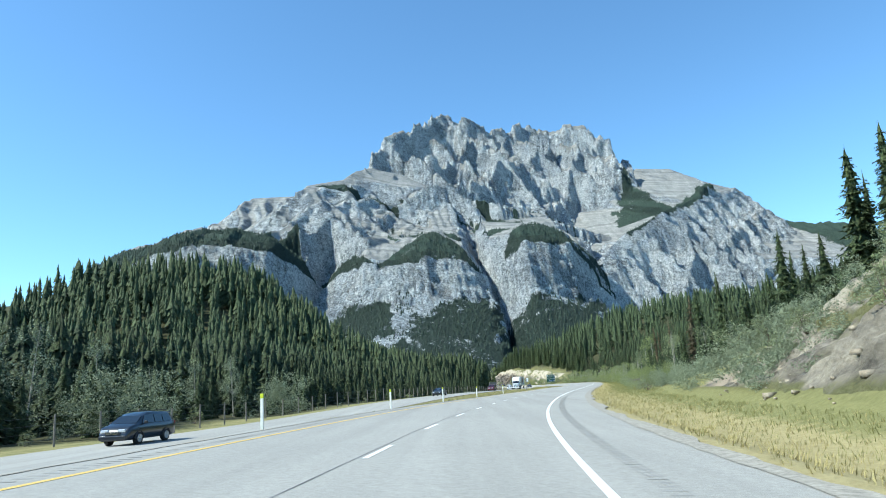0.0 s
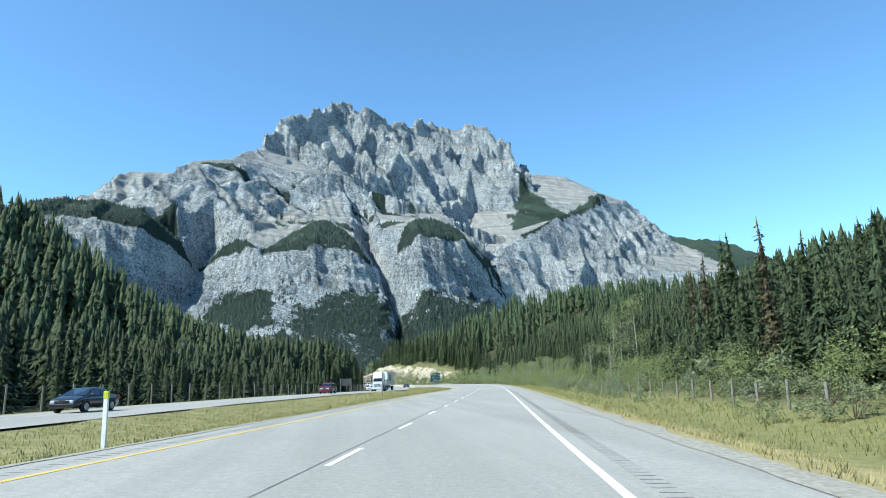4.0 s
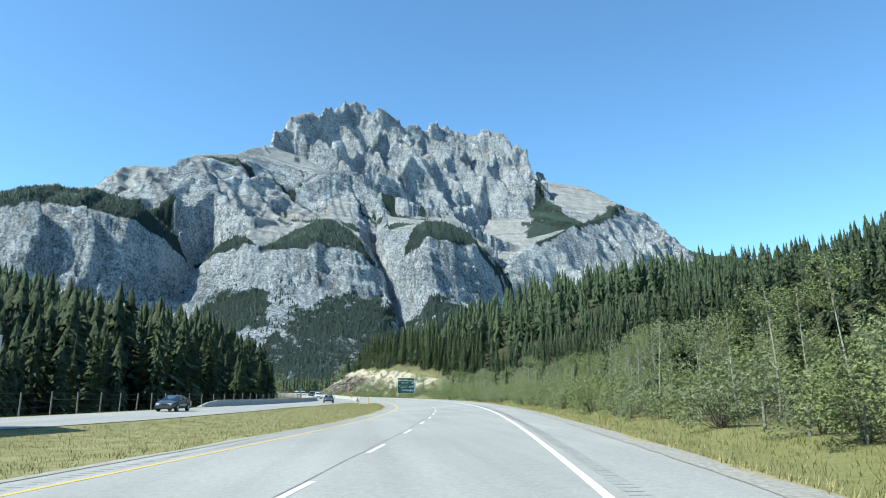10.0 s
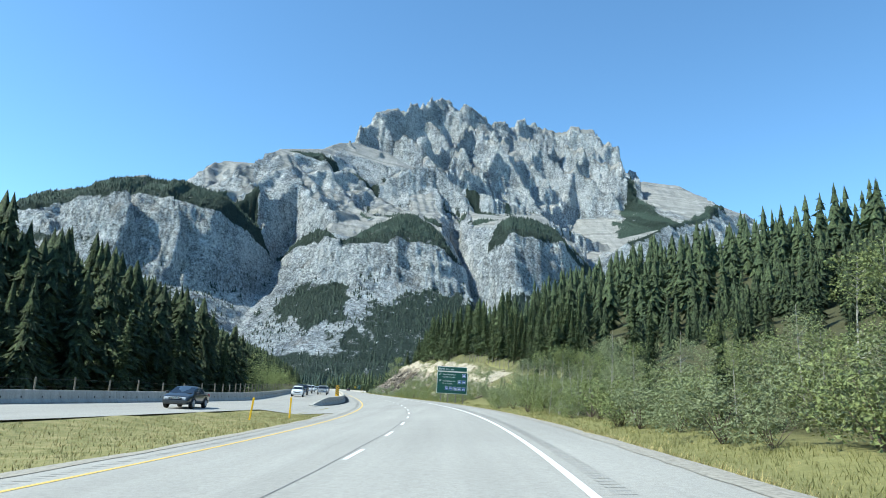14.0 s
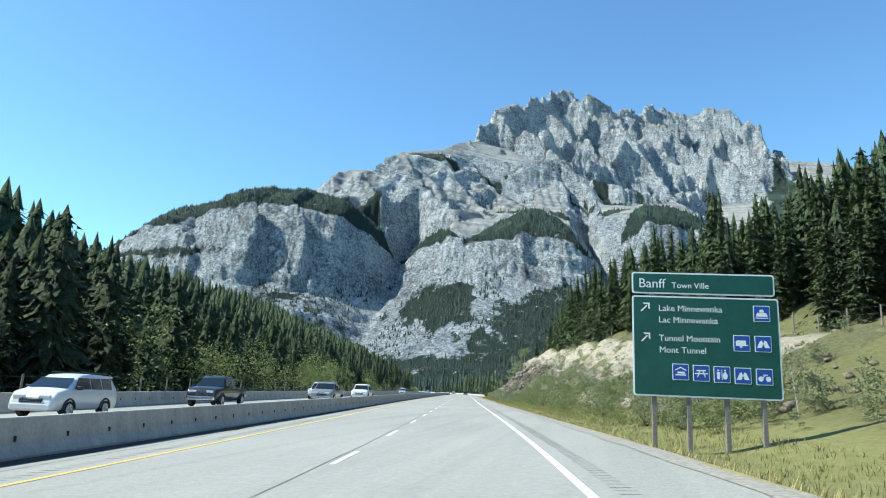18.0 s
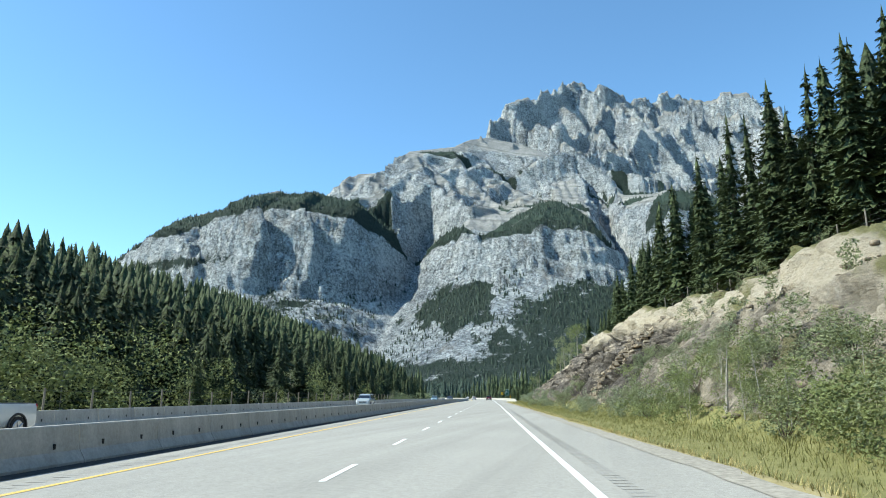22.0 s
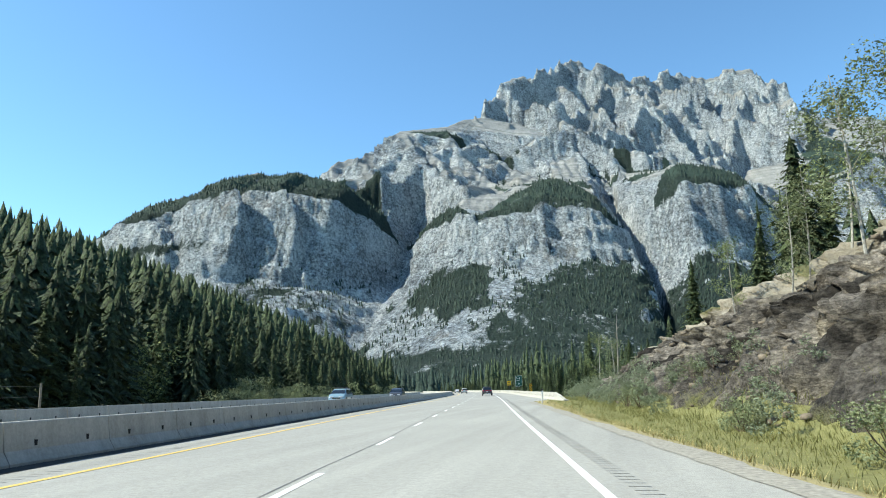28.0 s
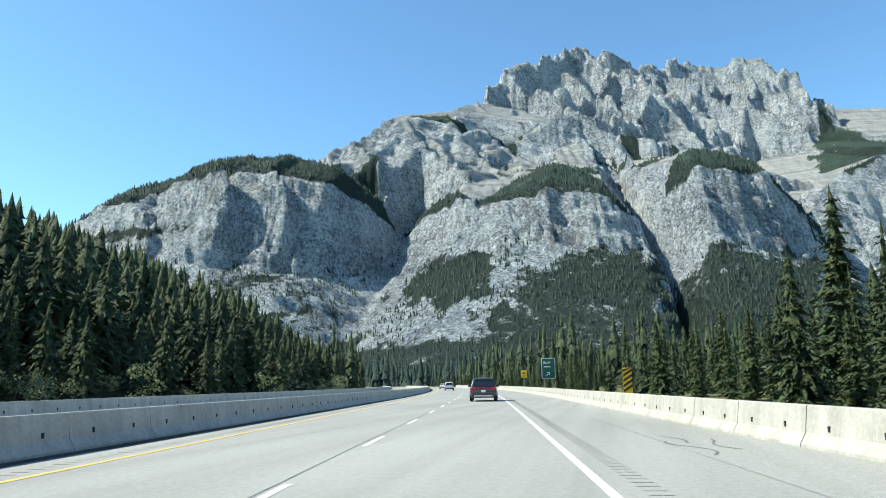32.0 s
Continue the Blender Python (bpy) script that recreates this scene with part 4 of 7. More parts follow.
def wavy(base, amp, scale, seed):
    return lambda s: base + (fbm(s / scale + seed, s * 0 + seed, 3) - 0.5) * amp


for lo, hi, base in ((-20, 345, LINE_D - 0.16), (360, 470, LINE_D - 0.15), (560, 740, LINE_D - 0.14)):
    w = wavy(base, 0.22, 9.0, base)
    strip("pavement_seam", lo, hi, lambda s, w=w: w(s) - 0.016, lambda s, w=w: w(s) + 0.016, 0.005, SEAM, 0.8, "dark tar-filled joint along the lane line", "pavement joint", 2)
strip("gravel_edge", -20, 684, wavy(EDGE_R - 0.14, 0.18, 1.2, 2.0), wavy(EDGE_R + 0.5, 0.7, 3.0, 4.0), 0.012, GRAVEL, 0.8, "pale gravel along the pavement edge", "gravel", 3)
strip("gravel_edge", -20, 360, wavy(EDGE_L - 0.45, 0.7, 3.0, 9.0), wavy(EDGE_L + 0.14, 0.18, 1.2, 7.0), 0.012, GRAVEL, 0.8, "pale gravel between pavement and median grass", "gravel", 3)
for k, (s0, d0, n, bend) in enumerate(((717.0, 4.1, 3.0, 0.25), (718.0, 4.9, 2.5, -0.2), (719.5, 4.3, 2.0, 0.15))):
    strip("skid_mark", s0, s0 + n, lambda s, b=bend, d0=d0, s0=s0: d0 + b * np.sin(1.9 * (s - s0)), lambda s, b=bend, d0=d0, s0=s0: d0 + 0.06 + b * np.sin(1.9 * (s - s0)), 0.009, SEAM, 0.5, "faint dark tyre mark on the shoulder", "tyre mark", 2)


# ---- concrete barriers ----
def barrier_bm(length, tall, low_end=None):
    bm = bmesh.new()
    prof = [(-0.30, 0.0), (-0.30, 0.08), (-0.17, 0.30), (-0.10, tall - 0.02), (-0.08, tall), (0.08, tall), (0.10, tall - 0.02), (0.17, 0.30), (0.30, 0.08), (0.30, 0.0)]
    rings = []
    for y in (0.0, 0.02, length - 0.02, length):
        k = 0.992 if y in (0.0, length) else 1.0
        ring = []
        for px, pz in prof:
            z = pz if not low_end else min(pz, low_end[0] + (low_end[1] - low_end[0]) * y / length)
            ring.append(bm.verts.new((px * k, y, z * (0.99 if k < 1 else 1))))
        rings.append(ring)
    for a, b in zip(rings[:-1], rings[1:]):
        for i in range(len(prof) - 1):
            bm.faces.new((a[i], a[i + 1], b[i + 1], b[i]))
    bm.faces.new(rings[0][::-1])
    bm.faces.new(rings[-1])
    bmesh.ops.recalc_face_normals(bm, faces=bm.faces)
    if not low_end:
        n = len(bm.faces)
        # Solid near-black blocks stand in for the shaded depth of the slots.
        for y in (length * 0.25, length * 0.75):
            for side in (-1, 1):
                box(bm, (side * 0.150 - 0.022, y - 0.035, 0.36), (side * 0.150 + 0.022, y + 0.035, 0.47))
        bm.faces.ensure_lookup_table()
        for f in bm.faces[n:]:
            f.material_index = 1
    return bm


SEG = 3.6


def barrier_mesh(low_end, tall):
    me = bpy.data.meshes.new("barrier_block")
    bm = barrier_bm(SEG - 0.03, tall, low_end)
    bm.to_mesh(me)
    bm.free()
    me.materials.append(CONCRETE)
    me.materials.append(SLOT_SHADE)
    return me


BLOCK, BLOCK_NEXT, BLOCK_END = barrier_mesh(None, 0.83), barrier_mesh((0.55, 0.83), 0.83), barrier_mesh((0.14, 0.55), 0.83)


def barrier(s0, s1, line, label):
    thing = tagged(empty("concrete_barrier"), label, "barrier", "concrete road barriers")
    s = s0
    rng = random.Random(int(s0))
    while s < s1:
        d, d2 = float(line(s)), float(line(s + SEG))
        rise = float(height(np.float64(s + SEG), np.float64(d2)) - height(np.float64(s), np.float64(d)))
        m = on_road(s, d, -0.02, -math.degrees(math.atan2(d2 - d, SEG))) @ pose(0, 0, 0, math.degrees(math.atan2(rise, SEG)), 0, 0)
        ob = new("barrier_block", BLOCK_END if s == s0 else BLOCK_NEXT if s < s0 + 1.5 * SEG else BLOCK)
        ob.parent = thing
        ob.matrix_basis = m
        s += SEG
    return thing


barrier(376.5, 1040, lambda s: np.interp(s, [376.5, 384, 400, 440], [-11.5, -10.5, -9.4, -8.9]), "grey precast concrete median barrier with dark lifting slots")
barrier(306.0, 1040, lambda s: on_far(s) - 0.35, "grey concrete barrier along the far edge of oncoming lanes")
barrier(686.0, 980, lambda s: np.interp(s, [686, 700, 720, 740], [7.6, 7.0, 6.45, 6.3]), "sunlit pale concrete barrier on the outer shoulder")
strip("shoulder_apron", 684, 1000, EDGE_R, lambda s: np.interp(s, [684, 694, 700, 720], [4.2, 6.4, 6.8, 6.2]), 0.004, ASPHALT, label="asphalt shoulder widening to the concrete barrier", across=3)
strip("median_apron", 361, 1040, lambda s: np.where(s < 386, on_near(s), -9.7), EDGE_L, 0.004, ASPHALT, label="asphalt strip at the median barrier foot", across=3)


def median_line(s):
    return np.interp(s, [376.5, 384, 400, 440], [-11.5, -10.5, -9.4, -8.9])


# Dark band with a ragged outer edge, laid beside the median barrier.
strip("debris_band", 380, 1040, lambda s: median_line(s) + 0.2, lambda s: median_line(s) + 0.80 + 0.35 * (fbm(s / 2.3, s * 0 + 3, 3) - 0.5), 0.008, plain("dark_foot_band", (0.032, 0.029, 0.026), 0.95, vary=0.5, scale=6), 0.8, "dark uneven band along the barrier foot", "road dirt", 2)


# ---- posts, signs, fences ----
def delineator(s, d, body, label, tall=1.15, cap=SIGN_BLACK, lean=0.0):
    thing = tagged(empty("marker_post", at(s, d) @ pose(0, 0, 0, 0, lean, 0)), label, "marker post", "roadside marker posts")
    part("post", box(bmesh.new(), (-0.055, -0.03, -0.1), (0.055, 0.03, tall), 0.012), body, thing)
    part("reflector_cap", box(bmesh.new(), (-0.06, -0.036, tall - 0.16), (0.06, 0.036, tall + 0.01), 0.01), cap, thing, "dark cap with reflector")
    return thing


YELLOW_GREEN = plain("lime_reflector", (0.55, 0.62, 0.03), 0.4)
for s, d in ((24.5, -8.9), (45.0, -8.9), (62.5, -8.75), (82, -8.9), (104, -9.0)):
    delineator(s, d, POST_WHITE, "white marker post with lime top beside the median", 1.3, YELLOW_GREEN)
for s, d in ((678.0, 4.7), (689.5, 5.6)):
    delineator(s, d, POST_WHITE, "white marker post with dark top in verge grass", 1.2)
for s, d, lean in ((351.5, -12.2, 6), (355.0, -10.4, 0)):
    delineator(s, d, SIGN_YELLOW, "yellow marker post standing in the median nose", 1.35, SIGN_YELLOW, lean)


def text_part(words, size, x, z, y, parent, material, name="lettering"):
    """Raised lettering in the built-in font, one part a word, its left foot at x, z."""
    for word in words.split():
        cu = bpy.data.curves.new("letters", "FONT")
        cu.body, cu.size, cu.extrude, cu.resolution_u = word, size, 0.004, 3
        tmp = bpy.data.objects.new("letters", cu)
        scene.collection.objects.link(tmp)
        bpy.context.view_layer.update()
        me = bpy.data.meshes.new_from_object(tmp.evaluated_get(bpy.context.evaluated_depsgraph_get()))
        bpy.data.objects.remove(tmp)
        me.materials.clear()
        me.materials.append(material)
        ob = new(name, me)
        ob.parent = parent
        ob.matrix_basis = pose(x, y, z, 90, 0, 0)
        x += max(v.co.x for v in me.vertices) + 0.30 * size


def rounded_panel(x0, x1, z0, z1, y0, y1, r=0.12):
    bm = bmesh.new()
    pts = []
    for cx, cz, a0 in ((x1 - r, z1 - r, 0), (x0 + r, z1 - r, 90), (x0 + r, z0 + r, 180), (x1 - r, z0 + r, 270)):
        for k in range(5):
            a = radians(a0 + 22.5 * k)
            pts.append((cx + r * math.cos(a), y0, cz + r * math.sin(a)))
    return slab(bm, pts, y1 - y0, (0, 1, 0))


def arrow_up_right(x, z, size, y, parent):
    bm = bmesh.new()
    k = size
    slab(bm, [(x, y, z + 0.10 * k), (x + 0.10 * k, y, z), (x + 0.72 * k, y, z + 0.62 * k), (x + 0.62 * k, y, z + 0.72 * k)], -0.006, (0, 1, 0))
    slab(bm, [(x + 0.25 * k, y, z + 0.98 * k), (x + 0.98 * k, y, z + 0.98 * k), (x + 0.98 * k, y, z + 0.25 * k), (x + 0.80 * k, y, z + 0.40 * k), (x + 0.80 * k, y, z + 0.80 * k), (x + 0.40 * k, y, z + 0.80 * k)], -0.006, (0, 1, 0))
    return part("arrow", bm, SIGN_WHITE, parent)


def pictogram(kind, x, z, w, y, parent):
    """A blue square with a white rim and a simple white figure."""
    tile = part("pictogram", rounded_panel(x, x + w, z, z + w, y - 0.008, y, 0.03), SIGN_WHITE, parent, "blue and white service symbol")
    part("field", rounded_panel(x + 0.025, x + w - 0.025, z + 0.025, z + w - 0.025, y - 0.014, y - 0.008, 0.02), SIGN_BLUE, tile)
    bm = bmesh.new()
    f = lambda u, v: (x + w * u, y - 0.014, z + w * v)
    poly = lambda *uv: slab(bm, [f(u, v) for u, v in uv], -0.004, (0, 1, 0))
    if kind == "boat":
        poly((0.15, 0.32), (0.85, 0.32), (0.78, 0.55), (0.22, 0.55))
        poly((0.34, 0.58), (0.66, 0.58), (0.60, 0.76), (0.40, 0.76))
        poly((0.12, 0.20), (0.88, 0.20), (0.88, 0.26), (0.12, 0.26))
    elif kind == "trailer":
        poly((0.14, 0.34), (0.74, 0.34), (0.74, 0.68), (0.22, 0.68), (0.14, 0.60))
        poly((0.76, 0.36), (0.88, 0.36), (0.88, 0.42), (0.76, 0.42))
        poly((0.36, 0.24), (0.52, 0.24), (0.52, 0.32), (0.36, 0.32))
    elif kind == "tent":
        poly((0.12, 0.26), (0.40, 0.26), (0.50, 0.52), (0.42, 0.72), (0.30, 0.66))
        poly((0.60, 0.26), (0.88, 0.26), (0.70, 0.66), (0.58, 0.72), (0.50, 0.52))
    elif kind == "bed":
        poly((0.14, 0.62), (0.50, 0.82), (0.86, 0.62), (0.80, 0.58), (0.50, 0.74), (0.20, 0.58))
        poly((0.18, 0.28), (0.82, 0.28), (0.82, 0.36), (0.18, 0.36))
        poly((0.30, 0.40), (0.78, 0.40), (0.72, 0.52), (0.30, 0.52))
    elif kind == "table":
        poly((0.22, 0.62), (0.78, 0.62), (0.78, 0.70), (0.22, 0.70))
        poly((0.12, 0.44), (0.88, 0.44), (0.88, 0.51), (0.12, 0.51))
        poly((0.36, 0.62), (0.42, 0.62), (0.30, 0.26), (0.24, 0.26))
        poly((0.58, 0.62), (0.64, 0.62), (0.76, 0.26), (0.70, 0.26))
    elif kind == "restroom":
        poly((0.20, 0.22), (0.36, 0.22), (0.38, 0.66), (0.18, 0.66))
        poly((0.60, 0.22), (0.76, 0.22), (0.84, 0.44), (0.72, 0.66), (0.64, 0.66), (0.52, 0.44))
        poly((0.47, 0.20), (0.51, 0.20), (0.51, 0.80), (0.47, 0.80))
        poly((0.23, 0.70), (0.33, 0.70), (0.33, 0.80), (0.23, 0.80))
        poly((0.63, 0.70), (0.73, 0.70), (0.73, 0.80), (0.63, 0.80))
    else:
        for cx in (0.28, 0.72):
            poly(*[(cx + 0.16 * math.cos(a), 0.38 + 0.16 * math.sin(a)) for a in [0.6 * k for k in range(10)]])
        poly((0.28, 0.38), (0.34, 0.36), (0.60, 0.62), (0.54, 0.64))
        poly((0.40, 0.60), (0.70, 0.60), (0.70, 0.65), (0.40, 0.65))
    part("figure", bm, SIGN_WHITE, tile)


def big_sign():
    thing = tagged(empty("highway_sign", on_road(420.0, 7.9, -0.35, -3)), "large green highway direction sign with white lettering on posts", "road sign")
    zb, zt, half = 2.2, 6.45, 2.45
    for x in (-1.75, -0.6, 0.65, 1.85):
        part("post", box(bmesh.new(), (x - 0.075, 0.05, -0.6), (x + 0.075, 0.2, zt - 0.3), 0.01), POST_WOOD, thing, "grey timber post")
    banner = part("banner_panel", rounded_panel(-half, half - 0.1, zt - 0.75, zt, 0, 0.03, 0.09), SIGN_WHITE, thing, "white-rimmed green top panel")
    part("field", rounded_panel(-half + 0.05, half - 0.15, zt - 0.70, zt - 0.05, -0.006, 0, 0.06), SIGN_GREEN, banner)
    text_part("Banff", 0.46, -half + 0.22, zt - 0.54, -0.008, banner, SIGN_WHITE)
    text_part("Town Ville", 0.29, -half + 1.35, zt - 0.54, -0.008, banner, SIGN_WHITE)
    main = part("main_panel", rounded_panel(-half, half, zb, zt - 0.83, 0, 0.03, 0.09), SIGN_WHITE, thing, "white-rimmed green main panel")
    part("field", rounded_panel(-half + 0.05, half - 0.05, zb + 0.05, zt - 0.88, -0.006, 0, 0.06), SIGN_GREEN, main)
    top = zt - 0.83
    for k, words in enumerate(("Lake Minnewanka", "Lac Minnewanka", "Tunnel Mountain", "Mont Tunnel")):
        text_part(words, 0.30, -half + 0.88, top - (0.52, 0.92, 1.55, 1.95)[k], -0.008, main, SIGN_WHITE)
    arrow_up_right(-half + 0.28, top - 0.56, 0.32, -0.007, main)
    arrow_up_right(-half + 0.28, top - 1.60, 0.32, -0.007, main)
    w = 0.55
    for kind, x, z in (("boat", half - 0.85, top - 0.80), ("trailer", half - 1.55, top - 1.83), ("tent", half - 0.85, top - 1.83), ("bed", half - 3.6, top - 2.86), ("table", half - 2.92, top - 2.88),
                       ("restroom", half - 2.24, top - 2.90), ("tent", half - 1.56, top - 2.92), ("bicycle", half - 0.86, top - 2.93)):
        pictogram(kind, x, z, w, -0.007, main)


big_sign()


def exit_sign(s, d):
    thing = tagged(empty("exit_sign", on_road(s, d, -0.5)), "green exit sign with a white arrow behind the barrier", "road sign")
    for x in (-0.5, 0.5):
        part("post", box(bmesh.new(), (x - 0.06, 0.04, -0.3), (x + 0.06, 0.16, 4.6), 0.01), POST_WOOD, thing)
    panel = part("panel", rounded_panel(-0.85, 0.85, 2.3, 4.85, 0, 0.03, 0.1), SIGN_WHITE, thing, "white-rimmed green panel")
    part("field", rounded_panel(-0.79, 0.79, 2.36, 4.79, -0.006, 0, 0.07), SIGN_GREEN, panel)
    text_part("Banff", 0.44, -0.62, 4.15, -0.008, panel, SIGN_WHITE)
    part("word_bar", box(bmesh.new(), (-0.55, -0.012, 3.72), (0.25, -0.006, 3.84)), SIGN_WHITE, panel)
    arrow_up_right(-0.3, 2.65, 0.45, -0.007, panel)


def yellow_sign(s, d):
    thing = tagged(empty("exit_speed_sign", on_road(s, d, -0.3)), "small yellow warning panel on a steel post", "road sign")
    part("post", rod(bmesh.new(), (0, 0.06, -0.3), (0, 0.06, 3.4), 0.035, 0.035), STEEL, thing)
    panel = part("panel", rounded_panel(-0.5, 0.5, 2.5, 3.75, 0, 0.02, 0.06), SIGN_YELLOW, thing, "yellow panel")
    part("word_bar", box(bmesh.new(), (-0.25, -0.012, 3.15), (0.25, -0.004, 3.35)), SIGN_BLACK, panel)
    part("word_bar", box(bmesh.new(), (-0.35, -0.012, 2.72), (0.35, -0.004, 2.82)), SIGN_BLACK, panel)


def hazard_marker(s, d, lift, flip=1):
    thing = tagged(empty("hazard_marker", on_road(s, d, lift)), "yellow and black striped hazard marker on a post", "hazard marker", "hazard markers")
    part("post", box(bmesh.new(), (-0.05, 0.02, -0.2), (0.05, 0.10, 1.7), 0.01), STEEL, thing)
    w, h, z0 = 0.24, 1.35, 0.5
    panel = part("panel", rounded_panel(-w, w, z0, z0 + h, 0, 0.02, 0.03), SIGN_YELLOW, thing, "yellow panel")
    for k in range(5):
        z = z0 + 0.05 + 0.27 * k
        dz = 0.30 * flip
        lo, hi = max(z0, min(z, z + dz)), z0 + h
        pts = [(-w, z - min(0, dz)), (w, z + max(0, dz)), (w, z + max(0, dz) + 0.13), (-w, z - min(0, dz) + 0.13)] if flip > 0 else [(-w, z + 0.30), (w, z), (w, z + 0.13), (-w, z + 0.43)]
        pts = [(x, -0.004, min(v, hi)) for x, v in pts]
        if min(p[2] for p in pts) < hi - 0.02:
            part("stripe", slab(bmesh.new(), pts, -0.003, (0, 1, 0)), SIGN_BLACK, panel)


exit_sign(792, 8.3)
yellow_sign(822, 7.9)
hazard_marker(742, 7.6, 0.2)
hazard_marker(401, -10.1, 0.25, -1)


def rear_sign(s, d, w, z0, z1, label):
    """A sign for the other direction, seen from behind."""
    thing = tagged(empty("road_sign", at(s, d)), label, "road sign")
    for x in (-w / 2 + 0.1, w / 2 - 0.1):
        part("post", box(bmesh.new(), (x - 0.07, -0.16, -0.4), (x + 0.07, -0.03, z1 + 0.05), 0.01), POST_WOOD, thing)
    # The back's shade is put into its dark grey colour.
    part("panel", rounded_panel(-w / 2, w / 2, z0, z1, 0, 0.03, 0.06), plain("shaded_sign_back", (0.07, 0.075, 0.075), 0.6, 0.3), thing, "bare back of the panel, coloured dark as if shaded")


rear_sign(252, -33.2, 2.7, 1.9, 3.5, "road sign seen from behind on two posts, back darkened for shade")
thing = tagged(empty("road_sign", at(176, -14.2)), "small sign on a wooden post in the median", "road sign")
part("post", box(bmesh.new(), (-0.08, -0.08, -0.4), (0.08, 0.06, 3.0), 0.012), POST_WOOD, thing)
part("panel", rounded_panel(-0.08, 0.62, 2.1, 3.0, 0.06, 0.08, 0.05), SIGN_WHITE, thing, "white sign panel")


def fence(s0, s1, line, gap, tall, label):
    """Wooden posts with wires between them."""
    thing = tagged(empty("wire_fence"), label, "fence", "roadside fences")
    rng = random.Random(int(s0))
    tops = []
    post = part("fence_post", rod(bmesh.new(), (0, 0, -0.4), (0, 0, tall), 0.07, 0.06, 7), POST_WOOD, thing)
    first = True
    s = s0
    while s <= s1:
        d = float(line(s))
        m = at(s, d, 0, 0) @ pose(0, 0, rng.uniform(-0.1, 0.1), rng.uniform(-1.5, 1.5), rng.uniform(-1.5, 1.5), 0)
        ob = post if first else new("fence_post", post.data)
        first = False
        ob.parent = thing
        ob.matrix_basis = m
        tops.append(m)
        s += gap
    for k in range(4):
        z = tall * (0.25 + 0.23 * k)
        bm = bmesh.new()
        for a, b in zip(tops[:-1], tops[1:]):
            rod(bm, a @ Vector((0, 0, z)), b @ Vector((0, 0, z)), 0.006, 0.006, 4)
        part("wire", bm, WIRE, thing)


fence(112, 250, lambda s: 11.0 + 0.3 * math.sin(s / 9), 3.4, 1.1, "low wire fence with grey wooden posts at the wood edge")
fence(425, 690, lambda s: np.interp(s, [425, 480, 560, 640, 690], [26.5, 27.2, 27.5, 27.5, 23]), 4.2, 1.9, "wire fence with wooden posts above the rock cutting")
fence(22, 240, lambda s: on_far(s) - 3.2, 4.2, 1.9, "wire fence with dark wooden posts beyond the oncoming lanes")
fence(255, 652, lambda s: on_far(s) - 3.6, 4.4, 2.3, "tall wooden fence posts behind the far barrier")


# ---- rock faces of the cuttings ----
ROCK_FACE = Mat("cut_rock", 0.95, spec=0.15)
_p = ROCK_FACE.noise(0.35, 5, 0.65)
_q = ROCK_FACE.noise(3.6, 7, 0.8)
_r = ROCK_FACE.noise(1.0, 5, 0.7, ROCK_FACE.scaled((0.9, 0.9, 3.4)), 0.8)
_c = ROCK_FACE.ramp(_p, (0.30, (0.062, 0.056, 0.050)), (0.55, (0.135, 0.119, 0.102)), (0.76, (0.30, 0.262, 0.205)))
_c = ROCK_FACE.mix(0.9, _c, ROCK_FACE.ramp(ROCK_FACE.attr("bed"), (0.15, 0.12), (0.85, 0.88)), "OVERLAY")
_c = ROCK_FACE.mix(0.75, _c, ROCK_FACE.ramp(_r, (0.32, 0.15), (0.68, 0.85)), "OVERLAY")
_c = ROCK_FACE.mix(0.85, _c, ROCK_FACE.ramp(_q, (0.36, 0.1), (0.64, 0.9)), "OVERLAY")
_g = ROCK_FACE.ramp(_q, (0.3, (0.10, 0.108, 0.04)), (0.7, (0.235, 0.225, 0.10)))
_sand = ROCK_FACE.ramp(_q, (0.3, (0.42, 0.37, 0.28)), (0.7, (0.62, 0.55, 0.43)))
_c = ROCK_FACE.mix(ROCK_FACE.ramp(ROCK_FACE.math("ADD", ROCK_FACE.attr("sand"), ROCK_FACE.math("MULTIPLY", ROCK_FACE.math("SUBTRACT", _p, 0.5), 1.3)), (0.30, 0.0), (0.95, 0.9)), _c, _sand)
_c = ROCK_FACE.mix(ROCK_FACE.ramp(ROCK_FACE.math("ADD", ROCK_FACE.attr("turf"), ROCK_FACE.math("MULTIPLY", ROCK_FACE.math("SUBTRACT", _q, 0.5), 0.9)), (0.40, 0.0), (0.75, 0.9)), _c, _g)
ROCK_FACE.color(_c).bump(ROCK_FACE.math("ADD", _r, _q), 1.0, 0.28)
ROCK_FACE = ROCK_FACE.m


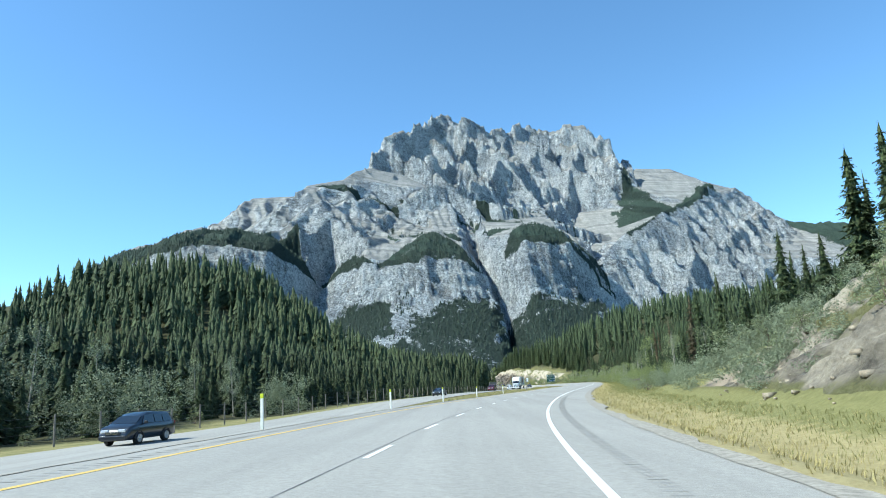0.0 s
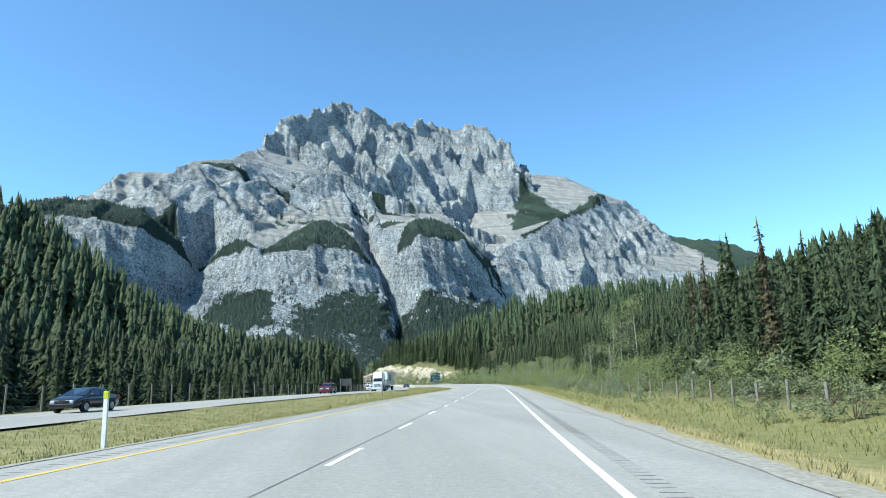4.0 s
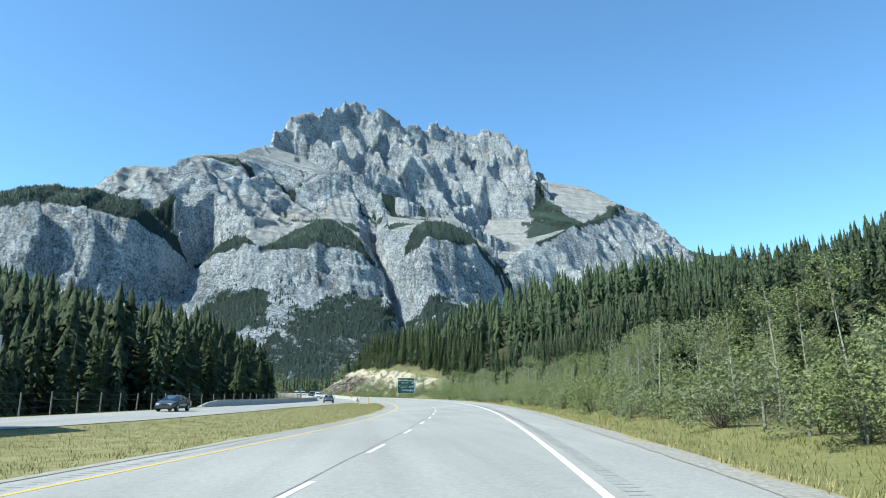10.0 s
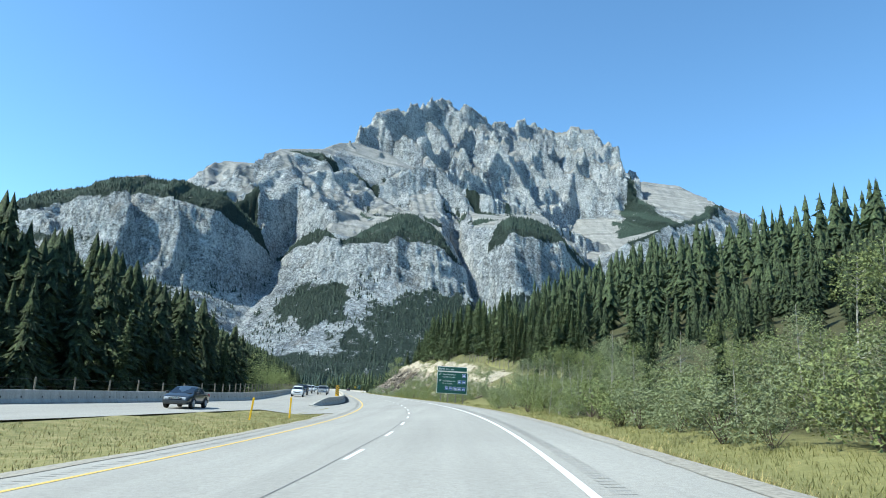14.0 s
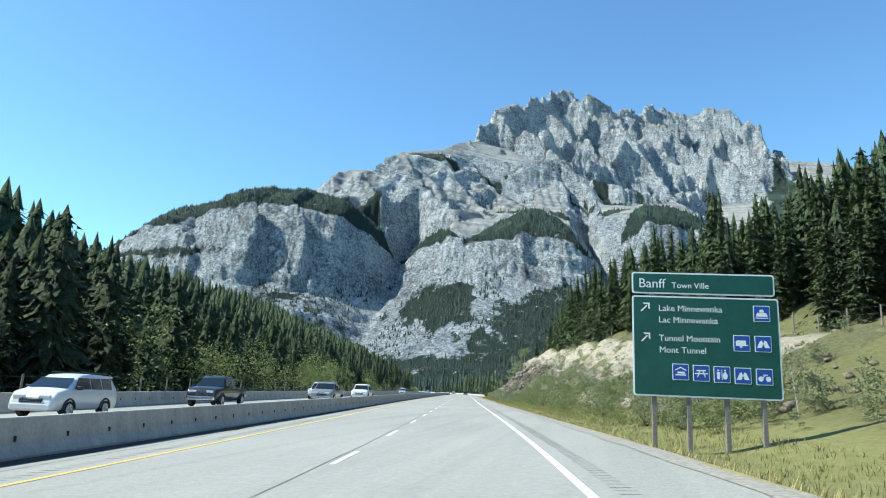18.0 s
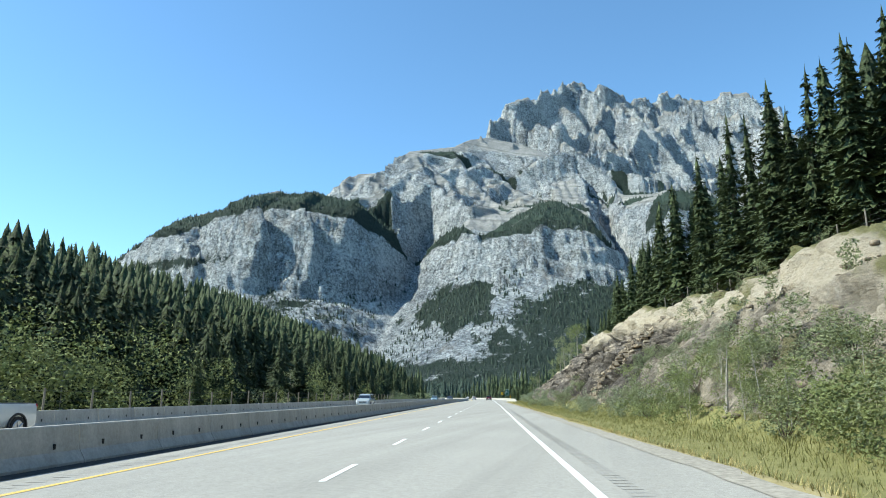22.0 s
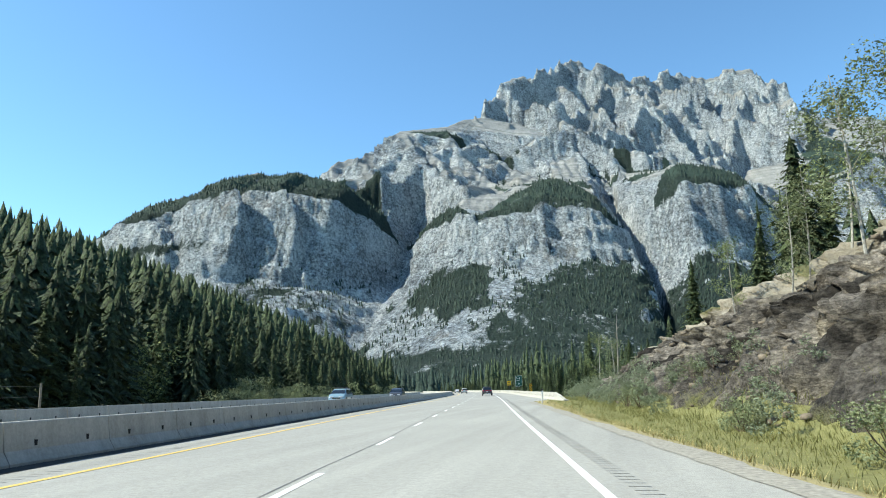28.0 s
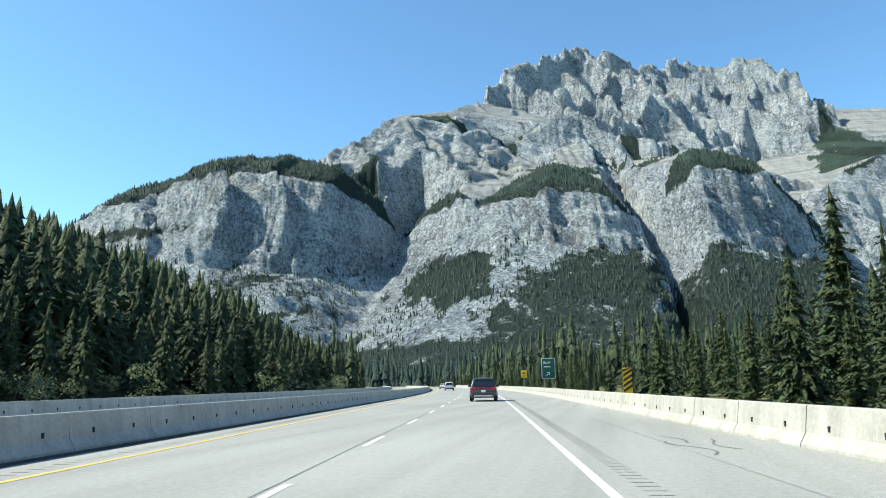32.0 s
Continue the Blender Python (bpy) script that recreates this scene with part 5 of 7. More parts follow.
def rock_face(s0, s1, label, bare):
    """Broken, dipping rock over a cut slope, faceted, with turf on its ledges."""
    ss, uu = np.arange(s0, s1, 0.36), np.linspace(0.0, 1.25, 62)
    S_, U_ = np.meshgrid(ss, uu, indexing="ij")
    foot = np.interp(S_, [-60, 95, 250, 380, 460, 560, 690, 720], [12, 11, 11, 12, 11, 10.5, 10, 12])
    run = np.interp(S_, [0, 95, 410, 560, 700], [13, 10, 14, 13, 9])
    D_ = foot + run * U_
    x, y, z = terrain(S_, D_)
    edge = smooth(s0, s0 + 8, S_) * smooth(s1, s1 - 8, S_) * smooth(0.0, 0.10, U_) * smooth(1.25, 1.02, U_)
    strong = bare(S_, U_)
    hard = edge * (0.3 + 0.7 * strong)
    # steep beds that lean back along the road, broken into blocks
    warp = (fbm(S_ / 5, z / 4, 3) - 0.5) * 2.2
    a, b = 0.80 * S_ + 0.75 * z + warp, 0.75 * z - 0.6 * S_ + warp
    beds = saw(a / 1.15, 0.8) - 0.5
    thin = saw(a / 0.42 + 0.3, 0.75) - 0.5
    blocks = np.floor(b / 1.3 + 3 * vnoise(np.floor(a / 1.15) * 1.7, b * 0))
    step = vnoise(np.floor(a / 1.15) * 0.91 + 3.1, blocks * 0.77) - 0.5
    lumps = creased(S_ / 6, z / 3.4, 3, 0.55) - 0.5
    apron = smooth(0.34, 0.12, U_ + 0.25 * (fbm(S_ / 7, U_ * 0, 3) - 0.5))
    push = hard * ((beds * 1.2 + thin * 0.5 + step * 1.9) * (1 - 0.85 * apron) + lumps * 2.6 + (creased(S_ / 1.0, z / 0.9, 2) - 0.5) * 1.1)
    h = np.interp(S_, ROAD_S, HEAD)
    x, y = x - np.cos(h) * push * 0.9, y - np.sin(h) * push * 0.9
    z = z + push * 0.12 - 0.25 * (1 - edge) + 0.12 * edge
    ob = from_arrays("rock_face", np.stack([x, y, z], -1).reshape(-1, 3), grid_faces(len(ss), len(uu)), ROCK_FACE)
    turf = np.clip(smooth(0.90, 1.06, U_) + 0.75 * smooth(0.16, 0.0, U_ + 0.22 * (fbm(S_ / 4 + 7, U_ * 6, 3) - 0.5)) + 0.7 * smooth(0.56, 0.72, fbm(S_ / 5 + 3, U_ * 4, 4)) * (1 - 0.8 * bare(S_, U_)) + (1 - bare(S_, U_)) * (fbm(S_ / 6, U_ * 3, 3) - 0.15), 0, 1)
    layer = vnoise(np.floor(a / 1.15) * 1.37, blocks * 0.63 + 5.0)
    set_attr(ob, "bed", np.clip(0.5 + (1.5 * (layer - 0.5) + 0.5 * thin) * (1 - apron), 0, 1))
    set_attr(ob, "turf", turf)
    set_attr(ob, "sand", np.clip((1 - bare(S_, U_)) * 0.75 + 0.95 * smooth(0.54, 0.86, U_), 0, 1))
    return tagged(ob, label, "rock face", kind="structure")


rock_face(-14, 52, "tan and orange eroded rock bank above the verge", lambda s, u: 0.12 + 0 * s)
rock_face(432, 706, "grey-brown fractured rock cutting beside the highway", lambda s, u: np.clip(smooth(535, 568, s) * (0.6 + 0.4 * smooth(0.9, 0.6, u)) + 0.25 * smooth(480, 500, s), 0, 1))


def rock_pieces(n, s_range, u_range, seed, lo, hi):
    """Angular slabs lying with the bedding of the cut."""
    rng = random.Random(seed)
    thing = tagged(empty("rock_ledge"), "stack of fractured tan rock slabs in the cutting", "rock ledge")
    meshes = []
    for k in range(5):
        bm = bmesh.new()
        bmesh.ops.create_cube(bm, size=1.0)
        for v in bm.verts:
            v.co += Vector((rng.uniform(-0.06, 0.06), rng.uniform(-0.06, 0.06), rng.uniform(-0.05, 0.05)))
        bmesh.ops.bevel(bm, geom=list(bm.edges), offset=0.025, segments=1, affect="EDGES")
        me = bpy.data.meshes.new("rock_slab")
        bm.to_mesh(me)
        bm.free()
        me.materials.append(CLOTH_ROCK)
        meshes.append(me)
    for k in range(n):
        u = rng.uniform(*u_range)
        s = s_range[0] + (s_range[1] - s_range[0]) * u + rng.uniform(-1, 1) * (2.6 + 2.4 * u)
        foot, run = float(np.interp(s, [460, 560, 690], [11, 10.5, 10])), float(np.interp(s, [410, 560, 700], [14, 13, 9]))
        ob = new("rock_slab", meshes[k % 5])
        size = rng.uniform(lo, hi)
        ob.parent = thing
        ob.matrix_basis = at(s, foot + run * u, 0.12, 0) @ pose(-0.3, 0, rng.uniform(-0.1, 0.2), rng.uniform(-12, -5), rng.uniform(-5, 5), rng.uniform(-16, 16)) @ Matrix.Diagonal((size * rng.uniform(0.8, 1.3), size * rng.uniform(0.8, 1.8), size * rng.uniform(0.20, 0.42), 1))


rock_pieces(298, (565, 571), (0.10, 0.82), 5, 0.35, 0.95)


def stones(n, s_range, u_range, seed, lo, hi, label):
    """Loose angular stones lying on a cut slope, in one mesh."""
    rng = np.random.default_rng(seed)
    s, u = rng.uniform(*s_range, n), rng.uniform(*u_range, n)
    foot = np.interp(s, [-60, 95, 250, 380, 460, 560, 690, 720], [12, 11, 11, 12, 11, 10.5, 10, 12])
    run = np.interp(s, [0, 95, 410, 560, 700], [13, 10, 14, 13, 9])
    x, y, z = terrain(s, foot + run * u)
    size = lo + (hi - lo) * rng.random(n) ** 2.5
    cube = np.array([(i, j, k) for i in (-1, 1) for j in (-1, 1) for k in (-0.6, 0.6)], float)
    c = cube[None] * rng.uniform(0.55, 1.2, (n, 8, 3)) * size[:, None, None]
    a = rng.uniform(0, 6.28, n)[:, None]
    co = np.stack([x[:, None] + c[..., 0] * np.cos(a) - c[..., 1] * np.sin(a), y[:, None] + c[..., 0] * np.sin(a) + c[..., 1] * np.cos(a), (z + 0.12)[:, None] + c[..., 2]], -1)
    quads = np.array([(0, 1, 3, 2), (4, 6, 7, 5), (0, 4, 5, 1), (2, 3, 7, 6), (0, 2, 6, 4), (1, 5, 7, 3)])
    fa = (8 * np.arange(n)[:, None, None] + quads[None]).reshape(-1, 4)
    return tagged(from_arrays("loose_stones", co.reshape(-1, 3), fa, CLOTH_ROCK), label, "stones", kind="stuff")


stones(900, (428, 562), (0.03, 1.05), 81, 0.05, 0.26, "loose tan stones on the sandy bank")
stones(700, (584, 704), (0.0, 0.75), 82, 0.05, 0.24, "broken grey-brown stones below the rock face")
stones(260, (-8, 46), (0.0, 1.0), 83, 0.05, 0.28, "orange and tan stones on the eroded bank")


# ---- near trees ----
def conifer_mesh(h, seed, width=0.17, gaps=0.0, whorls=24):
    """Crown of a spruce: whorls of drooping boughs, each with side sprays."""
    rng = np.random.default_rng(seed)
    co, fa = [], []

    def spray(root, tip, wide):
        root, tip = np.array(root), np.array(tip)
        ax = tip - root
        n = np.cross(ax, (0, 0, 1.0))
        n = n / (np.linalg.norm(n) + 1e-6)
        n[2] += rng.uniform(-0.5, 0.5)
        k = len(co)
        near = root + ax * 0.25
        co.extend([near + n * wide, tip, near - n * wide])
        fa.append((k, k + 1, k + 2))

    for w in range(whorls):
        f = (w + rng.uniform(-0.4, 0.4)) / whorls
        f = min(max(f, 0), 0.98)
        arms = int(rng.integers(6, 9)) if f < 0.8 else 5
        for j in range(arms):
            if rng.random() < gaps:
                continue
            a = 2 * np.pi * (j + rng.uniform(-0.4, 0.4)) / arms + 1.7 * w
            length = h * width * (0.06 + 0.96 * (1 - f) ** 0.85) * rng.uniform(0.65, 1.15) * min(1.0, 0.6 + 4 * f)
            zb = h * (0.05 + 0.93 * f) + rng.uniform(-0.2, 0.2)
            ca, sa = math.cos(a), math.sin(a)
            droop = length * rng.uniform(0.10, 0.40)
            spray((0, 0, zb + length * 0.1), (ca * length, sa * length, zb - droop), length * 0.08)
            for q in (0.22, 0.42, 0.60, 0.78, 0.95):
                px, py, pz = ca * length * q, sa * length * q, zb + length * 0.1 * (1 - q) - droop * q
                for side in (-1, 1):
                    b = a + side * rng.uniform(0.45, 1.2)
                    l2 = (length * (0.42 - 0.24 * q) + h * 0.012) * rng.uniform(0.7, 1.3)
                    spray((px, py, pz), (px + math.cos(b) * l2, py + math.sin(b) * l2, pz - l2 * rng.uniform(0.1, 0.7)), l2 * 0.27)
    spray((0, 0, h * 0.93), (0.02, 0, h * 1.02), h * 0.008)
    core, core_fa = skirt_arrays(np.zeros(1), np.zeros(1), np.zeros(1), np.full(1, h), rng, 15, 7, width * (0.62 - 0.5 * gaps))
    return np.concatenate([np.array(co), core]), np.concatenate([np.array(fa), core_fa + len(co)])


def conifer_thing(h, seed, label, width=0.17, gaps=0.0, material=None, whorls=24):
    thing = tagged(empty("conifer"), label, "tree", "roadside conifers")
    part("trunk", rod(bmesh.new(), (0, 0, -0.5), (0, 0, h * 0.93), h * 0.016 + 0.03, 0.02, 7), BARK, thing)
    co, fa = conifer_mesh(h, seed, width, gaps, whorls)
    from_arrays("crown", co, fa, material or SPRUCE, thing)
    return thing


KINDS = [conifer_thing(10, 1, "dark green spruce with drooping boughs"), conifer_thing(10, 2, "slender dark green spruce by the road", 0.135, 0.06),
         conifer_thing(10, 3, "ragged spruce with gaps between its boughs", 0.15, 0.22), conifer_thing(10, 4, "dense young spruce with full skirt", 0.22, 0.0, None, 20),
         conifer_thing(10, 5, "tall narrow spruce with thin crown", 0.11, 0.12)]
BROWN = conifer_thing(10, 6, "dying brown spruce with bare twigs", 0.12, 0.35, make_needles("brown_needles", (0.08, 0.065, 0.035), (0.19, 0.155, 0.09)))


def plant(kind, s, d, h, rng, used=set()):
    m = at(s, d, -0.1) @ pose(0, 0, 0, rng.uniform(-2, 2), rng.uniform(-2, 2), rng.uniform(0, 360)) @ Matrix.Diagonal((h / 10 * rng.uniform(0.92, 1.1),) * 2 + (h / 10, 1))
    if kind.name in used:
        ob = copy_thing(kind, Matrix.Identity(4))
    else:
        ob = kind
        used.add(kind.name)
    ob.matrix_basis = m
    return ob


tr = random.Random(21)
for k in range(78):
    s = tr.uniform(75, 408)
    d = tr.uniform(13.5, 26)
    plant(tr.choice(KINDS), s, d, tr.uniform(4.2, 7.6) * (1 + 0.12 * (d > 20)), tr)
for s, d, h, k in ((172, 27.3, 13.5, 4), (170, 27.8, 13.0, 1), (173.5, 26.5, 9, 0), (97, 19, 11, 0), (92, 21, 11.5, 1), (82, 22, 9, 2), (85, 20, 8, 0), (70, 27, 9, 0), (66, 24, 8, 2), (124, 36, 17.5, 0), (127, 38, 14, 1), (152, 40, 13.5, 0), (150, 38, 12.5, 4), (148, 41, 12, 2), (55, 33, 7.5, 0), (66, 29, 15, 0), (68, 30.5, 13, 2), (60, 29.5, 14, 0), (63, 31, 15, 1), (57, 35, 11, 0), (53, 31, 6, 3), (60, 34, 9, 1), (196, 30, 11, 4), (128, 22, 8, 0), (133, 19, 7, 3), (141, 20, 8, 1), (270, 15, 8, 3), (281, 17.5, 8.5, 0), (288, 18, 9, 1), (300, 15.5, 7, 0)):
    plant(KINDS[k], s, d, h, tr)
for s, d, h in ((126, 15, 9), (147, 17, 8.5), (152, 19, 10), (93, 17, 10)):
    plant(BROWN, s, d, h, tr)
for k in range(70):
    s = tr.uniform(480, 690)
    d = float(np.interp(s, [425, 480, 560, 640, 690], [28.5, 29.0, 27.5, 27.5, 25])) + tr.uniform(0, 8)
    plant(tr.choice(KINDS), s, d, tr.uniform(11, 18), tr)
for k in range(30):
    s = tr.uniform(424, 486)
    plant(tr.choice(KINDS), s, tr.uniform(28, 36), tr.uniform(10, 14), tr)
for s, d, h, k in ((549, 27.6, 19, 0), (556, 28.2, 18, 2), (560, 27.4, 20, 4), (566, 28.6, 17, 0), (571, 27.8, 19, 1), (541, 27, 17, 4), (537, 29, 16, 0), (546, 28, 15, 1), (552, 29, 17, 2), (585, 28, 18, 0), (590, 29, 17, 4), (597, 28.5, 19, 1), (578, 29, 14, 2), (610, 29, 16, 0), (645, 27.5, 11, 4), (652, 28, 9.5, 1), (672, 22, 6, 3), (680, 19, 7, 0)):
    plant(KINDS[k], s, d, h, tr)
for s, d, h, k in ((740, 18, 11.5, 0), (748, 19, 6.5, 3), (729, 22, 7, 2), (755, 17, 6.5, 0), (760, 21, 7, 1), (768, 16, 7, 0), (778, 15, 8, 2), (716, 20, 7, 0), (722, 24, 8, 4)):
    plant(KINDS[k], s, d, h, tr)
for k in range(40):
    s = tr.uniform(705, 860)
    plant(tr.choice(KINDS), s, tr.uniform(15, 30), tr.uniform(4.5, 7.5), tr)
for k in range(70):
    s = tr.uniform(20, 760)
    d = float(on_far(np.float64(s))) - tr.uniform(9.5, 17)
    usual = float(tree_left(np.float64(s), np.float64(d)))
    plant(tr.choice(KINDS), s, d, usual * tr.uniform(0.5, 1.05), tr)
for k in range(26):
    s = tr.uniform(708, 800)
    plant(tr.choice(KINDS), s, tr.uniform(9.5, 14), tr.uniform(3.2, 6), tr)



# ---- shrubs and broadleaf trees ----
def limb(bm, anchor, path, radii):
    """A tapering three-sided limb that grows out of a corner of the wood it stands on."""
    ring = None
    for p, r in zip(path, radii):
        p = Vector(p)
        if r < 0.004:
            tip = bm.verts.new(p)
            for i in range(3):
                bm.faces.new((ring[i], ring[(i + 1) % 3], tip))
            return
        now = [bm.verts.new(p + Vector((r * math.cos(a), r * math.sin(a), 0))) for a in (0.3, 2.4, 4.5)]
        if ring is None:
            bm.faces.new((anchor, now[0], now[1]))
        else:
            for i in range(3):
                bm.faces.new((ring[i], ring[(i + 1) % 3], now[(i + 1) % 3], now[i]))
        ring = now


def stem_with_limbs(path, radii, limbs, sides=6):
    """A stem of rings along a path, with limbs growing from it, as one skin."""
    bm = bmesh.new()
    rings = []
    for p, r in zip(path, radii):
        rings.append([bm.verts.new(Vector(p) + Vector((r * math.cos(2 * math.pi * i / sides), r * math.sin(2 * math.pi * i / sides), 0))) for i in range(sides)])
    for a, b in zip(rings[:-1], rings[1:]):
        for i in range(sides):
            bm.faces.new((a[i], a[(i + 1) % sides], b[(i + 1) % sides], b[i]))
    for j, (way, width) in enumerate(limbs):
        k = min(range(len(path)), key=lambda i: abs(path[i][2] - way[0][2]))
        limb(bm, rings[k][j % sides], way, width)
    return bm


def leaf_cloud(n, centres, leaf, rng):
    """Leaves as small pointed blades, thrown round the clump centres."""
    c = np.array(centres)
    k = rng.integers(0, len(c), n)
    v = rng.normal(size=(n, 3))
    v /= np.linalg.norm(v, axis=1)[:, None]
    rad = rng.uniform(0.45, 1.05, n) ** 0.6
    p = c[k, :3] + v * (c[k, 3] * rad)[:, None] * np.array((1, 1, 0.85))
    a = rng.normal(size=(n, 3))
    a[:, 2] *= 0.6
    a /= np.linalg.norm(a, axis=1)[:, None]
    b = np.cross(a, rng.normal(size=(n, 3)))
    b /= np.linalg.norm(b, axis=1)[:, None]
    size = leaf * rng.uniform(0.6, 1.4, n)[:, None]
    co = np.stack([p - a * size - b * size * 0.25, p + b * size * 0.75, p + a * size - b * size * 0.25], 1).reshape(-1, 3)
    return co, np.arange(3 * n).reshape(-1, 3)


def shrub_thing(seed, h, spread, leaves, leaf, material, label, bark=BARK, category="shrub"):
    rng = np.random.default_rng(seed)
    thing = tagged(empty("shrub"), label, category, "roadside shrubs")
    cs, limbs = [], []
    for j in range(11):
        a, r = rng.uniform(0, 6.28), spread * rng.uniform(0.1, 0.85)
        z = h * rng.uniform(0.22, 0.88) * (1 - 0.35 * r / spread)
        p = (r * math.cos(a), r * math.sin(a), z)
        cs.append((*p, h * rng.uniform(0.14, 0.24)))
        limbs.append(([(p[0] * 0.04, p[1] * 0.04, 0.05), (p[0] * 0.4 + rng.uniform(-0.1, 0.1), p[1] * 0.4, z * 0.5), (p[0], p[1], z + h * 0.12)], (0.03, 0.02, 0.0)))
    part("stem", stem_with_limbs([(0, 0, -0.2), (0, 0, 0.05)], (0.06, 0.05), limbs), bark, thing)
    co, fa = leaf_cloud(int(leaves * 1.35), cs, leaf * 0.8, rng)
    from_arrays("foliage", co, fa, material, thing)
    return thing


def aspen_thing(seed, h, material, label):
    rng = np.random.default_rng(seed)
    thing = tagged(empty("young_aspen"), label, "tree", "roadside broadleaf trees")
    cs, limbs = [], []
    path = [(0.08 * math.sin(3 * q), 0.06 * math.sin(5 * q), -0.3 + (h * 0.98 + 0.3) * q) for q in np.linspace(0, 1, 9)]
    for j in range(19):
        z = h * rng.uniform(0.22, 0.97)
        a, r = rng.uniform(0, 6.28), h * 0.19 * (1.1 - abs(z / h - 0.5)) * rng.uniform(0.25, 1)
        p = (r * math.cos(a), r * math.sin(a), z)
        cs.append((*p, h * rng.uniform(0.06, 0.11)))
        limbs.append(([(0.03, 0.03, z - r * 0.8), p], (0.02, 0.0)))
    part("trunk", stem_with_limbs(path, [0.048 - 0.04 * q for q in np.linspace(0, 1, 9)], limbs), BIRCH, thing)
    co, fa = leaf_cloud(2000, cs, 0.054 * h / 6, rng)
    from_arrays("foliage", co, fa, material, thing)
    return thing


SHRUBS = [shrub_thing(31, 2.6, 1.5, 1000, 0.07, WILLOW, "grey-green willow shrub on the bank"), shrub_thing(32, 3.2, 1.6, 1100, 0.078, ASPEN, "bright green leafy shrub by the verge"),
          shrub_thing(33, 1.7, 1.2, 900, 0.055, SILVER_LEAF, "pale silvery shrub at the wood edge"), shrub_thing(34, 2.2, 1.4, 950, 0.066, WILLOW, "loose grey-green shrub with thin stems")]
ASPENS = [aspen_thing(41, 6, ASPEN, "young aspen with pale trunk and light leaves"), aspen_thing(42, 6, WILLOW, "young grey-green aspen with pale trunk"), aspen_thing(43, 6, SILVER_LEAF, "pale silvery poplar at the wood edge")]


def place(kind, s, d, k, rng):
    m = at(s, d, -0.08) @ pose(0, 0, 0, rng.uniform(-5, 5), rng.uniform(-5, 5), rng.uniform(0, 360)) @ Matrix.Diagonal((k * rng.uniform(0.85, 1.2), k * rng.uniform(0.85, 1.2), k, 1))
    ob = copy_thing(kind, Matrix.Identity(4))
    ob.matrix_basis = m
    return ob


def thicket(n, s_range, d_range, seed, tall, material, label, leaves=420, leaf=0.105):
    """The bushes behind the first row, too many to count, as one mass of leaf clumps."""
    rng = np.random.default_rng(seed)
    s, d = rng.uniform(*s_range, n), rng.uniform(*d_range, n)
    x, y, z = terrain(s, d)
    h = tall * rng.uniform(0.5, 1.15, n)
    base = []
    for k in range(6):
        cs = []
        for j in range(9):
            a, r = rng.uniform(0, 6.28), 0.5 * rng.uniform(0.05, 0.85)
            cs.append((r * math.cos(a), r * math.sin(a), rng.uniform(0.12, 0.88) * (1 - 0.5 * r), rng.uniform(0.12, 0.2)))
        base.append(leaf_cloud(int(leaves * 1.35), cs, 0.78 * leaf / tall, rng))
    co, fa, at_ = [], [], 0
    for i in range(n):
        c, f = base[i % 6]
        a = rng.uniform(0, 6.28)
        ca, sa = math.cos(a), math.sin(a)
        co.append(np.stack([x[i] + h[i] * (c[:, 0] * ca - c[:, 1] * sa), y[i] + h[i] * (c[:, 0] * sa + c[:, 1] * ca), z[i] + h[i] * c[:, 2]], -1))
        fa.append(f + at_)
        at_ += len(c)
    return tagged(from_arrays("thicket", np.concatenate(co), np.concatenate(fa), material), label, "shrubs", kind="stuff")


sr = random.Random(51)
for k in range(44):
    s = sr.uniform(80, 225)
    place(sr.choice([SHRUBS[2], SHRUBS[3], SHRUBS[0]]), s, sr.uniform(10.0, 14.5), sr.uniform(0.55, 1.15), sr)
for k in range(80):
    s = sr.uniform(215, 404)
    place(sr.choice([SHRUBS[0], SHRUBS[1], SHRUBS[3]]), s, sr.uniform(9.8, 13.5), sr.uniform(0.8, 1.4), sr)
for k in range(64):
    s = sr.uniform(215, 402)
    place(sr.choice(ASPENS[:2]), s, sr.uniform(10.5, 16), sr.uniform(0.65, 1.15), sr)
for k in range(56):
    s = sr.uniform(425, 560)
    place(sr.choice(SHRUBS), s, sr.uniform(10, 17), sr.uniform(0.55, 1.1), sr)
for k in range(26):
    s = sr.uniform(425, 535)
    place(sr.choice(ASPENS[:2]), s, sr.uniform(10.5, 14), sr.uniform(0.35, 0.6), sr)
for k in range(40):
    s = sr.uniform(585, 708)
    place(sr.choice([SHRUBS[0], SHRUBS[2], SHRUBS[3]]), s, sr.uniform(9.0, 14), sr.uniform(0.5, 1.0), sr)
for k in range(30):
    s = sr.uniform(28, 95)
    place(sr.choice([SHRUBS[0], SHRUBS[2], SHRUBS[3]]), s, sr.uniform(14, 25), sr.uniform(0.8, 1.4), sr)
for s, d, k in ((648, 17.5, 1.5), (652, 19, 1.6), (644, 20, 1.5), (656, 18.5, 1.25), (650, 21, 1.6), (700, 13, 1.1), (697, 14.5, 0.9), (655, 17, 1.1), (648, 19, 1.2), (661, 16, 0.9), (163, 13.5, 1.3), (178, 15, 1.4), (190, 14, 1.1), (171, 17, 1.5), (98, 15, 1.1), (108, 16, 1.2), (88, 18, 1.2)):
    place(sr.choice(ASPENS[:2]), s, d, k, sr)
for k in range(36):
    s = sr.uniform(20, 330)
    place(sr.choice(SHRUBS[2:]), s, float(on_far(np.float64(s))) - sr.uniform(5, 9), sr.uniform(0.4, 0.8), sr)
